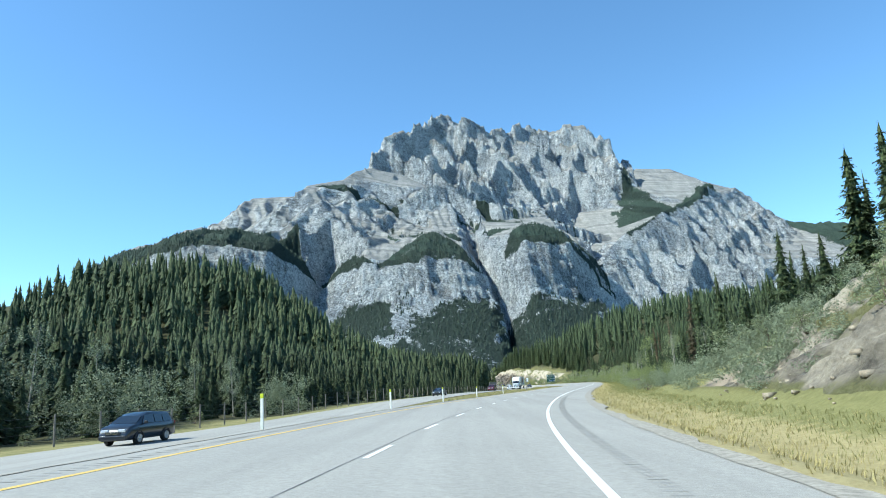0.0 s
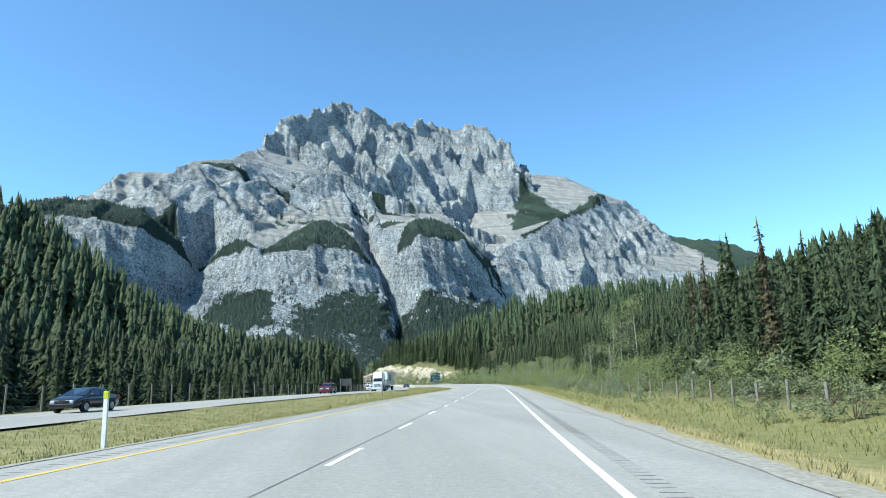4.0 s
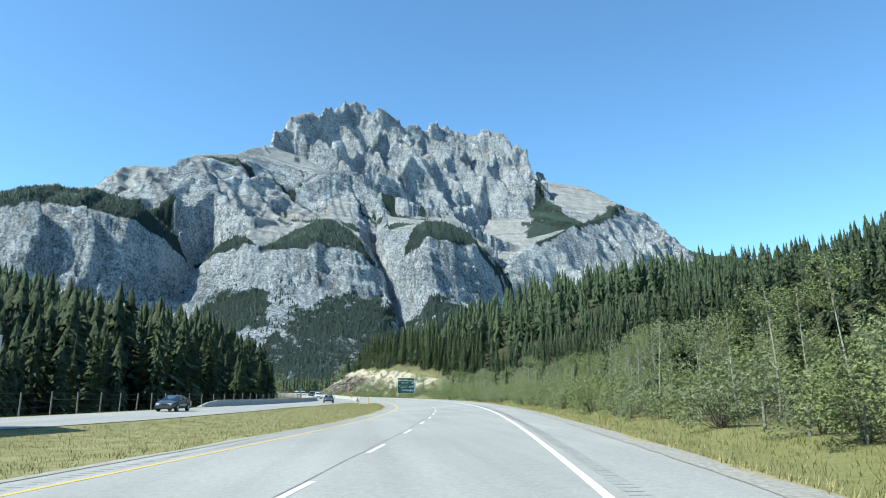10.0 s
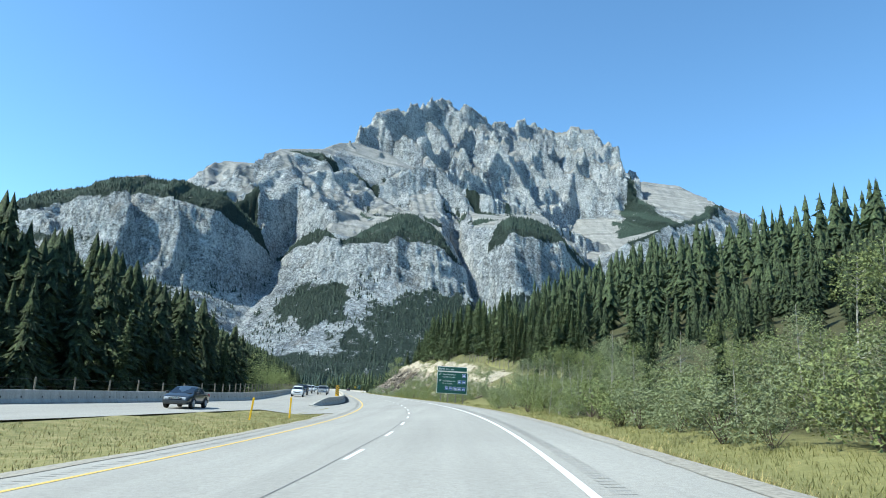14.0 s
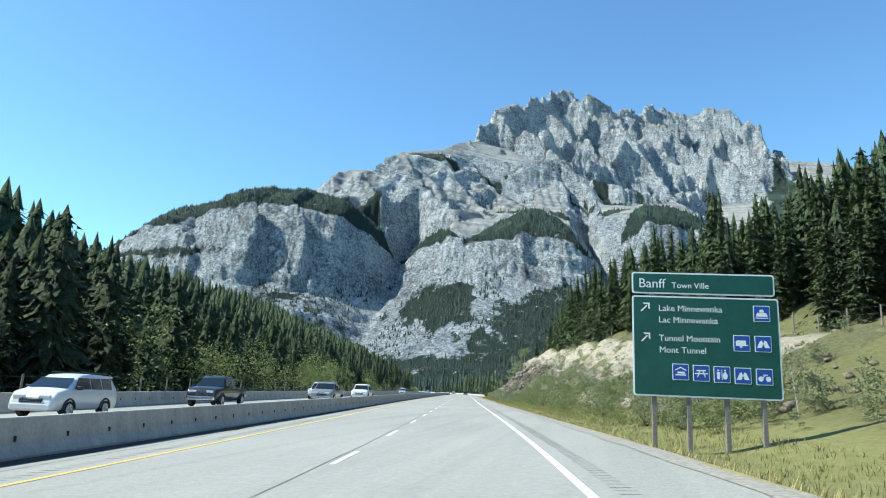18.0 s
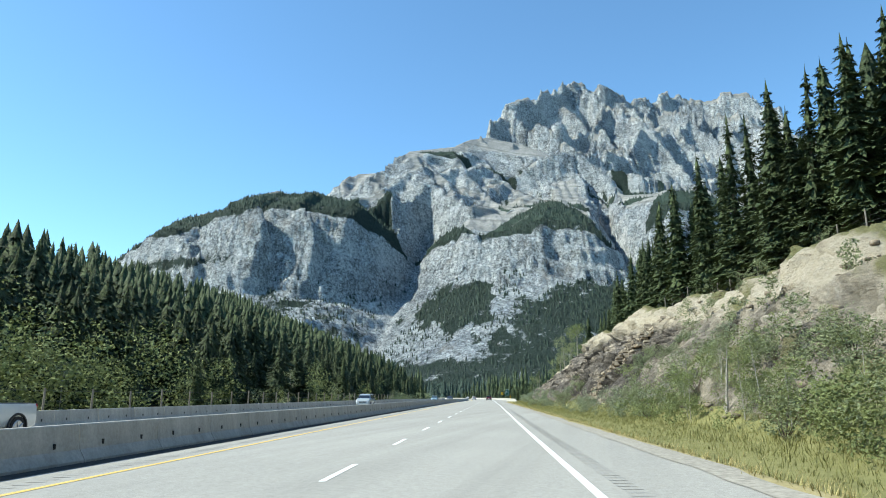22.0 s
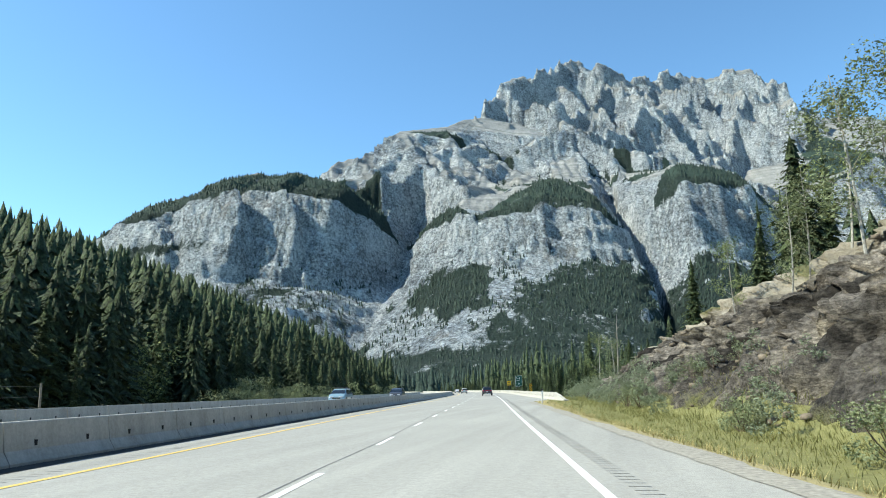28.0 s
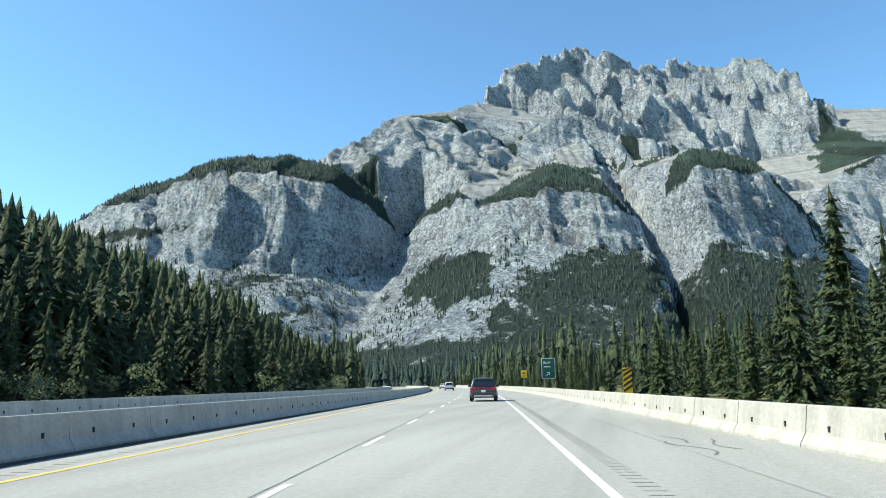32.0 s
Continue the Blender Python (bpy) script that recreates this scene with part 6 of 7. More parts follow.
for s, b, k in ((48, 16, 1.5), (53, 18, 1.7), (58, 15, 1.4), (78, 17, 1.2), (85, 16, 1.25), (88, 18, 1.35), (66, 15, 1.0), (430, 13, 1.3), (440, 12, 1.4), (452, 14, 1.5), (466, 13, 1.2), (535, 13, 1.1), (600, 14, 1.2)):
    place(ASPENS[2] if s < 100 else ASPENS[1], s, float(on_far(np.float64(s))) - b, k, sr)
for ob in SHRUBS + ASPENS:
    for o in (*ob.children_recursive, ob):
        bpy.data.objects.remove(o)
thicket(215, (225, 404), (9.2, 20), 71, 3.6, WILLOW, "grey-green willow thicket below the forest edge", 560, 0.085)
thicket(150, (225, 404), (9.4, 20), 72, 4.2, ASPEN, "green leafy thicket below the forest edge", 560, 0.088)
thicket(90, (320, 425), (14, 26), 79, 3.0, WILLOW, "grey-green willow bushes over the bank", 330)
thicket(70, (400, 560), (13, 22), 73, 2.4, WILLOW, "low grey-green bushes on the bank", 300)
thicket(44, (655, 707), (9.0, 13.0), 84, 2.3, SILVER_LEAF, "grey bushes before the end of the rock cutting", 360, 0.07)
thicket(120, (432, 562), (12, 25), 85, 1.7, WILLOW, "scattered low bushes on the sandy bank", 240, 0.07)
thicket(46, (400, 428), (11.5, 18), 86, 1.5, WILLOW, "low grey-green bushes on the slope behind the sign", 240, 0.06)
thicket(34, (528, 580), (9.4, 12.2), 87, 1.9, SILVER_LEAF, "silvery bushes on the scree below the rock", 420, 0.06)
thicket(60, (690, 760), (-34, -29), 88, 4.5, WILLOW, "grey-green bushes filling the foot of the forest", 420, 0.12)
thicket(60, (585, 692), (9.2, 12.5), 76, 1.7, SILVER_LEAF, "grey-green bushes at the foot of the rock cutting", 320, 0.07)
thicket(90, (34, 98), (12.5, 24), 75, 2.0, SILVER_LEAF, "pale grey-green sage bushes on the bank", 300, 0.075)
thicket(14, (47, 62), (-37, -33), 77, 6.5, SILVER_LEAF, "pale silvery poplar clump before the dark wood", 700, 0.12)
thicket(10, (78, 92), (-38, -34), 78, 6.0, SILVER_LEAF, "pale silvery poplar clump before the dark wood", 700, 0.12)
thicket(30, (445, 545), (-32, -27.5), 91, 10.5, ASPEN, "leafy aspens standing before the spruce forest", 900, 0.16)
thicket(12, (550, 700), (-31, -28), 92, 8.0, ASPEN, "leafy aspens standing before the spruce forest", 800, 0.15)
thicket(26, (560, 860), (-29.5, -26.5), 93, 4.5, WILLOW, "grey-green bushes at the foot of the spruce forest", 500, 0.13)
thicket(120, (96, 232), (11.6, 15.5), 94, 3.2, ASPEN, "green leafy bushes between the young spruces", 420, 0.08)
thicket(110, (100, 232), (9.2, 10.8), 95, 1.0, WILLOW, "low grey-green bushes before the wire fence", 170, 0.055)
thicket(115, (425, 535), (9.4, 13.6), 96, 2.5, ASPEN, "leafy thicket at the foot of the bank", 430, 0.075)
thicket(90, (425, 545), (9.8, 16), 97, 2.4, WILLOW, "grey-green willow thicket on the bank", 380, 0.07)
thicket(120, (38, 96), (11.5, 21), 98, 2.5, SILVER_LEAF, "pale grey-green bushes covering the bank", 360, 0.085)
thicket(60, (90, 225), (12.5, 19), 74, 2.6, SILVER_LEAF, "pale silvery bushes under the conifers", 300)


def dead_tree(s, d, h, seed):
    rng = random.Random(seed)
    thing = tagged(empty("dead_tree", at(s, d, -0.1)), "bare grey dead tree with broken branches", "tree", "dead trees")
    limbs = []
    for k in range(13):
        z = h * rng.uniform(0.3, 0.95)
        a, r = rng.uniform(0, 6.28), h * 0.18 * rng.uniform(0.4, 1)
        limbs.append(([(0.3 * z / h, 0.1 * z / h, z), (r * 0.6 * math.cos(a), r * 0.6 * math.sin(a), z + r * 0.25), (r * math.cos(a), r * math.sin(a), z + r * 0.6)], (0.03, 0.018, 0.0)))
    path = [(0.3 * q, 0.1 * q, -0.3 + (h + 0.3) * q) for q in np.linspace(0, 1, 10)]
    part("trunk", stem_with_limbs(path, [0.10 - 0.085 * q for q in np.linspace(0, 1, 10)], limbs, 7), DEAD, thing)


dead_tree(698, 15, 7.5, 3)
dead_tree(166, 12.5, 5, 4)
dead_tree(300, 13, 4.5, 5)
dead_tree(528, 12.0, 3.0, 6)
dead_tree(519, 11.5, 3.2, 7)


# ---- grass ----
def tufts(name, s, d, tall, material, label, seed, blades=5):
    """Clumps of upright blades in one mesh."""
    rng = np.random.default_rng(seed)
    n = len(s)
    x, y, z = terrain(s, d)
    co, fa = [], []
    for k in range(blades):
        a = rng.uniform(0, 6.28, n)
        r = rng.uniform(0, 0.32, n)
        h = tall * rng.uniform(0.45, 1.2, n)
        lean = h * rng.uniform(0.3, 1.3, n)
        bx, by = x + r * np.cos(a), y + r * np.sin(a)
        px, py = -np.sin(a) * 0.014, np.cos(a) * 0.014
        v = np.stack([np.stack([bx - px, by - py, z - 0.05], -1), np.stack([bx + px, by + py, z - 0.05], -1), np.stack([bx + lean * np.cos(a), by + lean * np.sin(a), z + h], -1)], 1)
        fa.append(len(co) * n * 3 + np.arange(3 * n).reshape(-1, 3))
        co.append(v.reshape(-1, 3))
    return tagged(from_arrays(name, np.concatenate(co), np.concatenate(fa), material), label, "grass", kind="stuff")


gr = np.random.default_rng(61)
n = 30000
s, d = gr.uniform(0, 735, n), 4.5 + 6.5 * gr.random(n) ** 0.8
ok = (s < 684) | (d > 8.5)
s, d = s[ok], d[ok]
dryish = gr.random(len(s)) < np.clip(1.15 - (d - 4.5) / np.interp(s, [0, 80, 130, 735], [7, 5, 2.8, 2.5]), 0.08, 0.95)
tufts("grass", s[dryish], d[dryish], np.full(dryish.sum(), 0.17), STRAW, "dry straw-coloured grass along the verge", 62)
tufts("grass", s[~dryish], d[~dryish], np.full((~dryish).sum(), 0.19), GRASS, "green roadside grass", 63)
n = 7000
s, d = gr.uniform(440, 700, n), gr.uniform(8.5, 12.2, n)
tufts("grass", s, d, np.full(n, 0.3), GRASS, "tall green grass at the foot of the cutting", 66)
n = 17000
s = gr.uniform(30, 360, n)
d = EDGE_L - 0.6 + (on_near(s) + 0.5 - EDGE_L + 0.6) * gr.random(n)
ok = on_near(s) < EDGE_L - 2.0
half = gr.random(n) < 0.4
tufts("grass", s[ok & half], d[ok & half], np.full((ok & half).sum(), 0.13), STRAW, "dry yellow grass in the median", 64)
tufts("grass", s[ok & ~half], d[ok & ~half], np.full((ok & ~half).sum(), 0.12), GRASS, "green grass in the median", 65)


# ---- vehicles ----
def ring_body(stations, half, sill=0.30):
    """A body skin lofted through cross sections: y, belt height, top height, top half width, whole half width factor."""
    bm = bmesh.new()
    rings = []
    for y, belt, top, tw, wf in stations:
        w = half * wf
        tw = half * tw
        pts = [(0, sill - 0.04), (w * 0.80, sill - 0.04), (w * 0.96, sill + 0.06), (w, (sill + belt) / 2), (w * 0.985, belt - 0.06), (w * 0.955, belt)]
        pts += [(tw + (w * 0.955 - tw) * 0.12, belt + (top - belt) * 0.86), (tw * 0.93, top - 0.015), (tw * 0.5, top + 0.012), (0, top + 0.018)]
        rings.append([bm.verts.new((x, y, z)) for x, z in pts])
    for a, b in zip(rings[:-1], rings[1:]):
        for i in range(len(a) - 1):
            bm.faces.new((a[i], b[i], b[i + 1], a[i + 1]))
    bm.faces.new(rings[0])
    bm.faces.new(rings[-1][::-1])
    bmesh.ops.mirror(bm, geom=bm.verts[:] + bm.edges[:] + bm.faces[:], axis="X", merge_dist=0.001)
    bmesh.ops.remove_doubles(bm, verts=bm.verts, dist=0.0005)
    bmesh.ops.recalc_face_normals(bm, faces=bm.faces)
    for f in bm.faces:
        f.smooth = True
    return bm


def quad_panel(pts, n, thick=0.012):
    return slab(bmesh.new(), pts, thick, n)


def wheel(thing, x, y, r, w):
    side = 1 if x > 0 else -1
    tyre = bmesh.new()
    bmesh.ops.create_cone(tyre, cap_ends=True, segments=24, radius1=r, radius2=r, depth=w, matrix=pose(x, y, r, 0, 90, 0))
    bmesh.ops.bevel(tyre, geom=[e for e in tyre.edges if len(e.link_faces) == 2 and any(len(f.verts) > 4 for f in e.link_faces)], offset=0.03, segments=2, affect="EDGES")
    wh = part("wheel", tyre, RUBBER, thing)
    rim = bmesh.new()
    bmesh.ops.create_cone(rim, cap_ends=True, segments=20, radius1=r * 0.66, radius2=r * 0.58, depth=0.03, matrix=pose(x + side * (w / 2 + 0.008), y, r, 0, 90 * side, 0))
    for k in range(5):
        a = 2 * math.pi * k / 5
        rod(rim, (x + side * (w / 2 + 0.022), y, r), (x + side * (w / 2 + 0.022), y + r * 0.58 * math.cos(a), r + r * 0.58 * math.sin(a)), 0.035, 0.03, 5)
    part("rim", rim, RIM, wh)
    part("wheel_arch", torus_arch(x + side * (w / 2 - 0.02), y, r), TRIM, thing)


def torus_arch(x, y, r):
    """A rounded lip bent over the wheel."""
    bm = bmesh.new()
    rings = []
    for k in range(11):
        a = math.pi * k / 10
        cy, cz = math.cos(a), math.sin(a)
        rings.append([bm.verts.new((x + 0.045 * math.cos(q), y + cy * (r + 0.05 + 0.045 * math.sin(q)), r + cz * (r + 0.05 + 0.045 * math.sin(q)))) for q in (0.0, 1.26, 2.51, 3.77, 5.03)])
    for a, b in zip(rings[:-1], rings[1:]):
        for i in range(5):
            bm.faces.new((a[i], a[(i + 1) % 5], b[(i + 1) % 5], b[i]))
    bmesh.ops.recalc_face_normals(bm, faces=bm.faces)
    return bm


def vehicle(kind, col, label, m, glow=False):
    """A parked-still car, minivan, sport utility car or pickup, y ahead."""
    tall = {"minivan": 1.74, "suv": 1.70, "sedan": 1.45, "pickup": 1.90}[kind]
    L = {"minivan": 5.15, "suv": 4.7, "sedan": 4.8, "pickup": 5.9}[kind]
    half = {"minivan": 1.0, "suv": 0.94, "sedan": 0.92, "pickup": 1.0}[kind]
    h = L / 2
    belt = {"minivan": 1.02, "suv": 1.05, "sedan": 0.92, "pickup": 1.18}[kind]
    thing = tagged(empty(kind if kind != "suv" else "sport_utility_car", m), label, "car" if kind != "pickup" else "pickup truck", "vehicles on the highway")
    body = paint("paint_" + kind, col)
    sill = 0.32 if kind != "pickup" else 0.42
    if kind == "pickup":
        st = [(-h, belt - 0.25, belt - 0.2, 0.90, 0.93), (-h + 0.12, belt - 0.05, belt, 0.93, 0.99), (-0.55, belt, belt + 0.02, 0.93, 1.0), (-0.50, belt, tall - 0.08, 0.80, 1.0), (-0.2, belt, tall, 0.79, 1.0),
              (0.75, belt, tall - 0.01, 0.78, 1.0), (1.05, belt, tall - 0.18, 0.78, 1.0), (1.62, belt, belt + 0.06, 0.88, 1.0), (2.5, belt - 0.06, belt - 0.01, 0.88, 0.98), (h - 0.12, belt - 0.16, belt - 0.1, 0.86, 0.95), (h, 0.72, 0.80, 0.80, 0.88)]
        roof_y, ws, rw = (-0.2, 0.75), (1.02, tall - 0.15, 1.60, belt + 0.09), (-0.52, tall - 0.16, -0.56, belt + 0.06)
    elif kind == "sedan":
        st = [(-h, 0.72, 0.78, 0.80, 0.86), (-h + 0.15, belt - 0.02, belt + 0.05, 0.84, 0.95), (-1.65, belt + 0.02, belt + 0.10, 0.82, 1.0), (-1.0, belt, tall - 0.07, 0.70, 1.0), (-0.3, belt, tall, 0.70, 1.0), (0.35, belt, tall - 0.03, 0.70, 1.0),
              (1.35, belt, belt + 0.05, 0.82, 1.0), (2.0, belt - 0.10, belt - 0.06, 0.84, 0.97), (h - 0.1, 0.66, 0.70, 0.80, 0.90), (h, 0.52, 0.56, 0.70, 0.82)]
        roof_y, ws, rw = (-1.0, 0.35), (0.42, tall - 0.08, 1.28, belt + 0.08), (-1.05, tall - 0.12, -1.62, belt + 0.12)
    else:
        back = 0.10 if kind == "minivan" else 0.22
        st = [(-h, 0.78, 0.84, 0.84, 0.92), (-h + 0.08, belt, belt + 0.06, 0.88, 0.97), (-h + 0.12 + back, belt, tall - 0.16, 0.78, 0.99), (-h + 0.42 + back, belt, tall - 0.03, 0.77, 1.0), (-0.4, belt, tall, 0.76, 1.0), (0.35, belt, tall - 0.04, 0.75, 1.0),
              (0.75, belt, tall - 0.22, 0.76, 1.0), (1.45, belt, belt + 0.07, 0.84, 1.0), (2.05, belt - 0.10, belt - 0.05, 0.84, 0.97), (h - 0.1, 0.74, 0.80, 0.80, 0.92), (h, 0.56, 0.62, 0.74, 0.86)]
        roof_y, ws, rw = (-h + 0.5, 0.35), (0.70, tall - 0.18, 1.40, belt + 0.10), (-h + 0.11 + back, tall - 0.20, -h + 0.06, belt + 0.10)
    part("body", ring_body(st, half, sill), body, thing)
    w = half
    tw = half * 0.76
    y1, z1, y0, z0 = ws
    part("windscreen", quad_panel([(-w * 0.83, y0 + 0.03, z0), (w * 0.83, y0 + 0.03, z0), (tw * 0.90, y1 + 0.04, z1), (-tw * 0.90, y1 + 0.04, z1)], (0, 0.35, 0.5)), TINT, thing)
    y1, z1, y0, z0 = rw
    part("rear_window", quad_panel([(-w * 0.80, y0 - 0.03, z0), (w * 0.80, y0 - 0.03, z0), (tw * 0.90, y1 - 0.03, z1), (-tw * 0.90, y1 - 0.03, z1)], (0, -1, 0.2), 0.02), TINT, thing)
    a0, a1 = roof_y
    cuts = [a0 + (a1 + 0.35 - a0) * q for q in ((0.0, 0.49, 1.0) if kind in ("sedan", "pickup") else (0.0, 0.33, 0.66, 1.0))]
    for side in (-1, 1):
        for c0, c1 in zip(cuts[:-1], cuts[1:]):
            lead = 0.45 if c1 == cuts[-1] else 0.0
            zt = tall - 0.16
            part("side_window", quad_panel([(side * (w * 0.955 + 0.004), c0 + 0.04, belt + 0.05), (side * (w * 0.955 + 0.004), c1 - 0.04 + lead * 0.9, belt + 0.05), (side * (tw + 0.035), c1 - 0.04, zt), (side * (tw + 0.035), c0 + 0.04, zt)], (side, 0, 0), 0.012), TINT, thing)
        part("mirror", box(bmesh.new(), (side * w * 1.0 - (0 if side > 0 else 0.2), cuts[-1] + 0.20, belt + 0.02), (side * w * 1.0 + (0.2 if side > 0 else 0), cuts[-1] + 0.32, belt + 0.18), 0.03), TRIM, thing)
        part("headlight", box(bmesh.new(), (side * w * 0.52 - 0.20, h - 0.28, belt - 0.34), (side * w * 0.52 + 0.24, h - 0.03, belt - 0.18), 0.04), CLEAR_LAMP, thing, "clear headlight")
        part("tail_light", box(bmesh.new(), (side * w * 0.76 - 0.17, -h - 0.015, belt - 0.16), (side * w * 0.76 + 0.17, -h + 0.22, belt + 0.02 if kind != "pickup" else belt - 0.01), 0.03), RED_LAMP, thing, "red tail light")
        r = 0.34 if kind != "pickup" else 0.40
        wheel(thing, side * (half - 0.10), h - 0.98, r, 0.24)
        wheel(thing, side * (half - 0.10), -h + 1.05, r, 0.24)
        if kind in ("minivan", "suv"):
            part("roof_rail", rod(bmesh.new(), (side * tw * 0.86, a0 + 0.1, tall + 0.05), (side * tw * 0.86, a1 - 0.1, tall + 0.05), 0.02, 0.02, 6), TRIM, thing)
    part("front_bumper", box(bmesh.new(), (-w * 0.84, h - 0.12, sill), (w * 0.84, h + 0.06, sill + 0.24), 0.05), body if kind != "pickup" else CHROME, thing)
    part("rear_bumper", box(bmesh.new(), (-w * 0.90, -h - 0.07, sill + 0.02), (w * 0.90, -h + 0.12, sill + 0.24), 0.05), TRIM if kind != "pickup" else CHROME, thing)
    grille = part("grille", box(bmesh.new(), (-w * 0.46, h - 0.08, sill + 0.27), (w * 0.46, h + 0.035, belt - 0.32 if kind != "sedan" else sill + 0.40), 0.02), TRIM, thing)
    for k in range(3):
        z = sill + 0.31 + 0.06 * k
        part("grille_bar", box(bmesh.new(), (-w * 0.44, h + 0.03, z), (w * 0.44, h + 0.045, z + 0.018)), CHROME, grille)
    part("number_plate", box(bmesh.new(), (-0.16, -h - 0.03, belt - 0.34), (0.16, -h + 0.02, belt - 0.18), 0.008), PLATE, thing, "pale plate with plain bars")
    if kind in ("minivan", "suv"):
        part("tailgate_bar", box(bmesh.new(), (-w * 0.58, -h - 0.005, belt - 0.08), (w * 0.58, -h + 0.15, belt - 0.015), 0.012), RED_LAMP if kind == "minivan" else CHROME, thing, "red strip across the tailgate" if kind == "minivan" else "")
        part("spoiler", box(bmesh.new(), (-tw * 0.9, -h + 0.10, tall - 0.13), (tw * 0.9, -h + 0.50, tall - 0.06), 0.03), body, thing)
        part("lower_trim", box(bmesh.new(), (-w * 0.7, -h - 0.085, sill + 0.06), (w * 0.7, -h - 0.06, sill + 0.14), 0.01), CHROME if kind == "minivan" else TRIM, thing)
    if kind == "pickup":
        part("cargo_bed", box(bmesh.new(), (-w * 0.80, -h + 0.18, belt - 0.02), (w * 0.80, -0.62, belt + 0.03), 0.01), TRIM, thing, "dark open bed")
    if glow:
        part("roof_box", box(bmesh.new(), (-0.55, -0.9, tall + 0.04), (0.55, 0.35, tall + 0.12), 0.03), TRIM, thing, "low dark roof rack")
    return thing


vehicle("minivan", (0.055, 0.052, 0.058), "dark grey minivan with red tail lights on the highway", on_road(758.5, -0.15))
vehicle("suv", (0.70, 0.71, 0.70), "white sport utility car far along the highway", on_road(850, -4.6))
vehicle("sedan", (0.66, 0.67, 0.67), "white sedan far along the highway", on_road(905, -4.6))
ONCOMING = (("suv", (0.012, 0.016, 0.024), "dark blue sport utility car oncoming", 37, -21.5), ("sedan", (0.015, 0.016, 0.018), "black sedan oncoming on the far carriageway", 129.5, -25.0),
            ("suv", (0.11, 0.012, 0.02), "maroon sport utility car oncoming", 199, -26.5), ("sedan", (0.55, 0.57, 0.58), "silver sedan oncoming on the far carriageway", 251.0, -27.2), ("sedan", (0.05, 0.06, 0.06), "dark grey sedan oncoming in the distance", 286, -26.9),
            ("sedan", (0.03, 0.033, 0.036), "dark sedan oncoming past the curved barrier", 357, -17.8), ("suv", (0.70, 0.71, 0.70), "white sport utility car behind the median barrier", 424, -16.4), ("pickup", (0.02, 0.021, 0.023), "black pickup truck behind the median barrier", 441.5, -16.4),
            ("pickup", (0.20, 0.21, 0.21), "grey pickup truck oncoming behind the barrier", 460.5, -12.9), ("pickup", (0.52, 0.53, 0.54), "silver pickup truck oncoming behind the barrier", 475, -16.4), ("pickup", (0.74, 0.75, 0.74), "white pickup truck close behind the barrier", 481.5, -12.7),
            ("pickup", (0.72, 0.74, 0.73), "white pickup truck oncoming in the far lane", 504.5, -16.4), ("suv", (0.35, 0.40, 0.42), "pale grey sport utility car oncoming", 576.5, -16.4), ("suv", (0.22, 0.33, 0.40), "light blue sport utility car with roof rack", 693.5, -16.4), ("suv", (0.05, 0.05, 0.055), "dark sport utility car oncoming behind the barrier", 716, -13.0))
for kind, col, label, s, d in ONCOMING:
    vehicle(kind, col, label, on_road(s, d, 0, 180), "roof rack" in label)


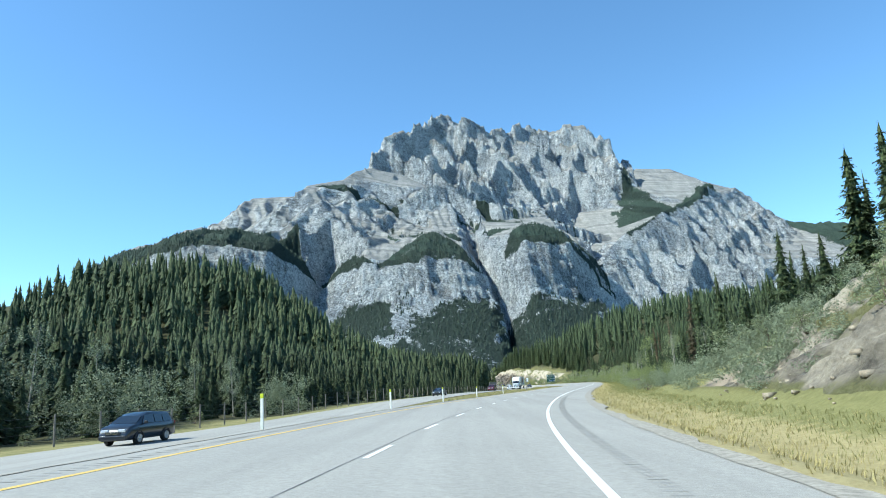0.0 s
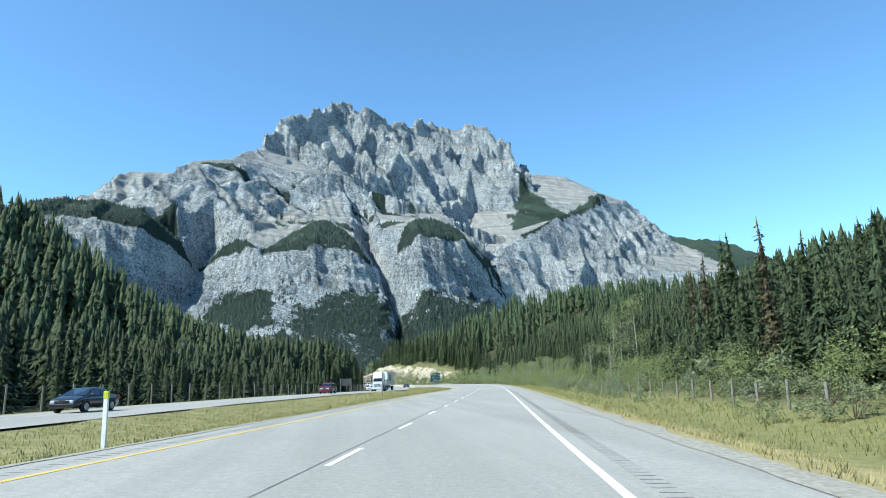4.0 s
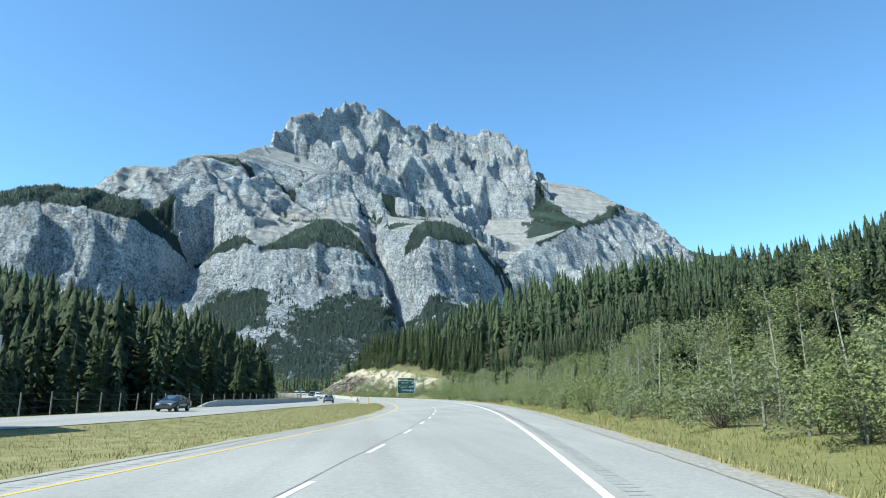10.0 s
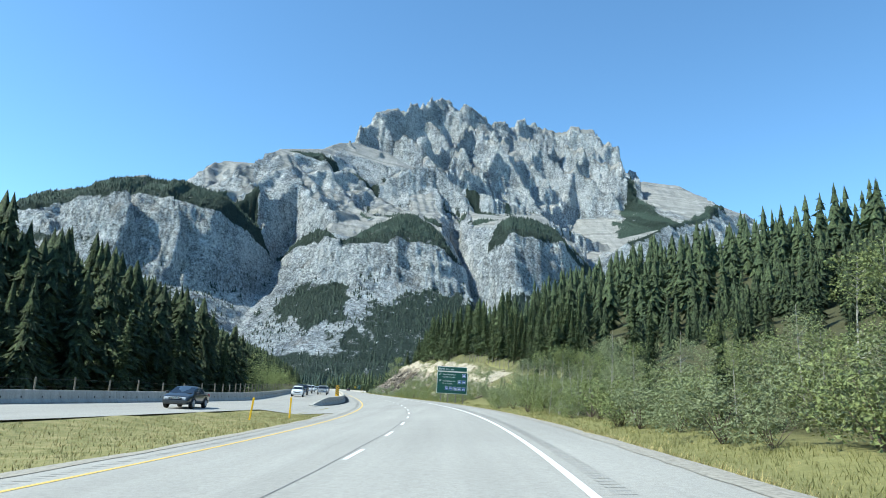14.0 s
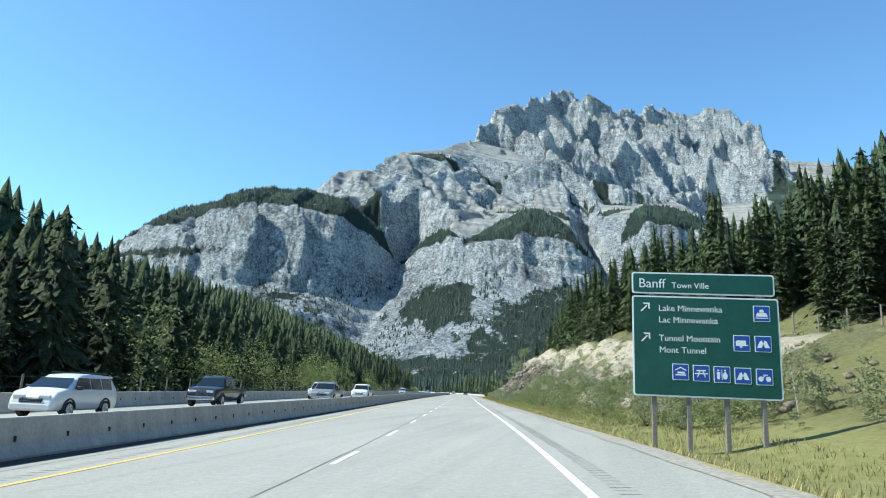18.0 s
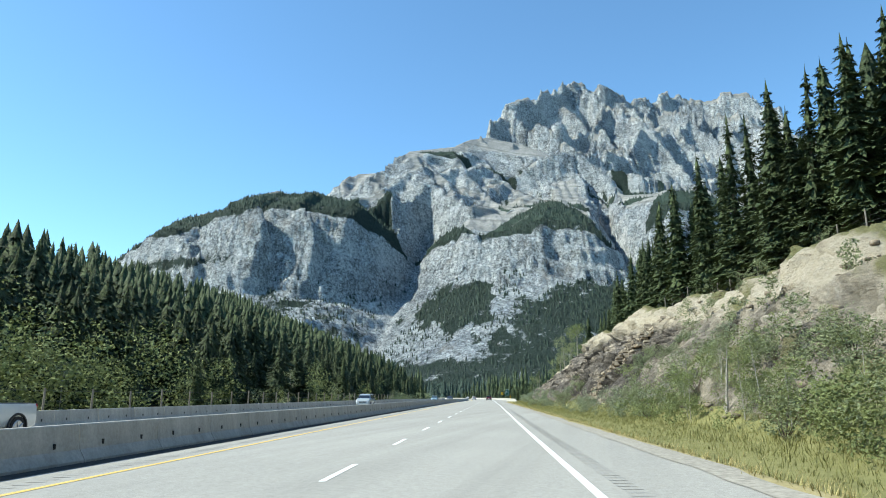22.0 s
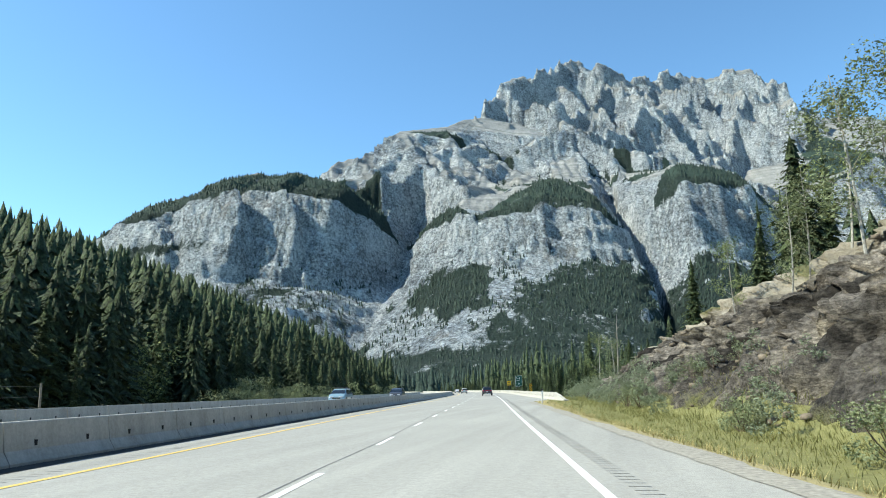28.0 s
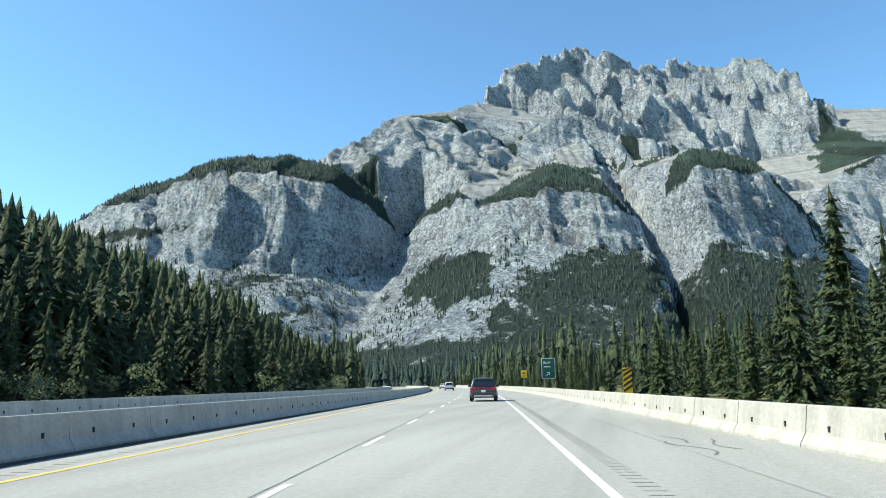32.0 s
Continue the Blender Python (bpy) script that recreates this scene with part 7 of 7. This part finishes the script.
def semi_truck(m):
    thing = tagged(empty("semi_truck", m), "white semi truck with a pale box trailer, oncoming", "truck", "vehicles on the highway")
    white = paint("truck_white", (0.72, 0.73, 0.72))
    grey = paint("truck_silver", (0.42, 0.44, 0.45))
    part("trailer", box(bmesh.new(), (-1.28, -18.2, 1.15), (1.28, -4.4, 4.05), 0.04), white, thing, "pale box trailer")
    for k in range(26):
        for side in (-1, 1):
            part("trailer_rib", box(bmesh.new(), (side * 1.285 - 0.012, -18.0 + k * 0.53, 1.2), (side * 1.285 + 0.012, -17.94 + k * 0.53, 4.0)), white, thing)
    for side in (-1, 1):
        emblem = bmesh.new()
        for y0, y1, z0, z1 in ((-10.15, -9.2, 2.1, 3.5), (-11.3, -10.35, 2.1, 3.5), (-12.4, -11.5, 2.1, 3.5)):
            box(emblem, (side * 1.30 - 0.008, y0, z0), (side * 1.30 + 0.008, y1, z1), 0.0)
        part("emblem", emblem, plain("emblem_brown", (0.22, 0.09, 0.09), 0.5), thing, "emblem of three plain dark red blocks")
    cab = bmesh.new()
    slab(cab, [(-1.2, -3.4, 0.75), (-1.2, -0.9, 0.75), (-1.2, -0.75, 1.9), (-1.2, -1.1, 2.6), (-1.2, -1.7, 3.6), (-1.2, -2.4, 3.95), (-1.2, -3.4, 3.98)], 2.4, (1, 0, 0))
    bmesh.ops.bevel(cab, geom=list(cab.edges), offset=0.08, segments=2, affect="EDGES")
    part("cab", cab, white, thing)
    hood = bmesh.new()
    slab(hood, [(-1.0, -0.95, 0.7), (-1.0, 0.85, 0.7), (-1.0, 0.95, 1.5), (-1.0, 0.6, 1.72), (-1.0, -0.85, 1.95)], 2.0, (1, 0, 0))
    bmesh.ops.bevel(hood, geom=list(hood.edges), offset=0.12, segments=2, affect="EDGES")
    part("hood", hood, white, thing)
    part("windscreen", quad_panel([(-1.02, -0.73, 1.98), (1.02, -0.73, 1.98), (0.98, -1.08, 2.62), (-0.98, -1.08, 2.62)], (0, 1, 0.3), 0.03), TINT, thing)
    part("grille_guard", box(bmesh.new(), (-0.62, 0.93, 0.75), (0.62, 1.02, 1.5), 0.03), CHROME, thing)
    for k in range(5):
        part("guard_bar", rod(bmesh.new(), (-0.7, 1.06, 0.7 + 0.2 * k), (0.7, 1.06, 0.7 + 0.2 * k), 0.03, 0.03, 6), CHROME, thing)
    part("bumper", box(bmesh.new(), (-1.2, 0.7, 0.38), (1.2, 1.1, 0.78), 0.08), white, thing)
    for side in (-1, 1):
        part("side_window", quad_panel([(side * 1.205, -1.95, 2.0), (side * 1.205, -1.0, 2.0), (side * 1.205, -1.25, 2.6), (side * 1.205, -1.95, 2.6)], (side, 0, 0), 0.015), TINT, thing)
        part("headlight", box(bmesh.new(), (side * 0.86 - 0.16, 0.62, 1.0), (side * 0.86 + 0.2, 0.9, 1.25), 0.05), CLEAR_LAMP, thing)
        part("mirror", box(bmesh.new(), (side * 1.42 - 0.10, -0.85, 2.0), (side * 1.42 + 0.10, -0.7, 2.75), 0.03), TRIM, thing)
        part("skirt", box(bmesh.new(), (side * 1.05 - 0.1, -4.3, 0.45), (side * 1.05 + 0.1, -1.9, 1.1), 0.03), grey, thing)
        for y in (0.15, -3.1, -4.2, -16.3, -17.4):
            wheel(thing, side * 1.08, y, 0.50, 0.36)
    part("chassis", box(bmesh.new(), (-0.5, -18.0, 0.75), (0.5, -0.5, 1.14), 0.02), TRIM, thing)


semi_truck(on_road(233.0, -23.4, 0, 180))
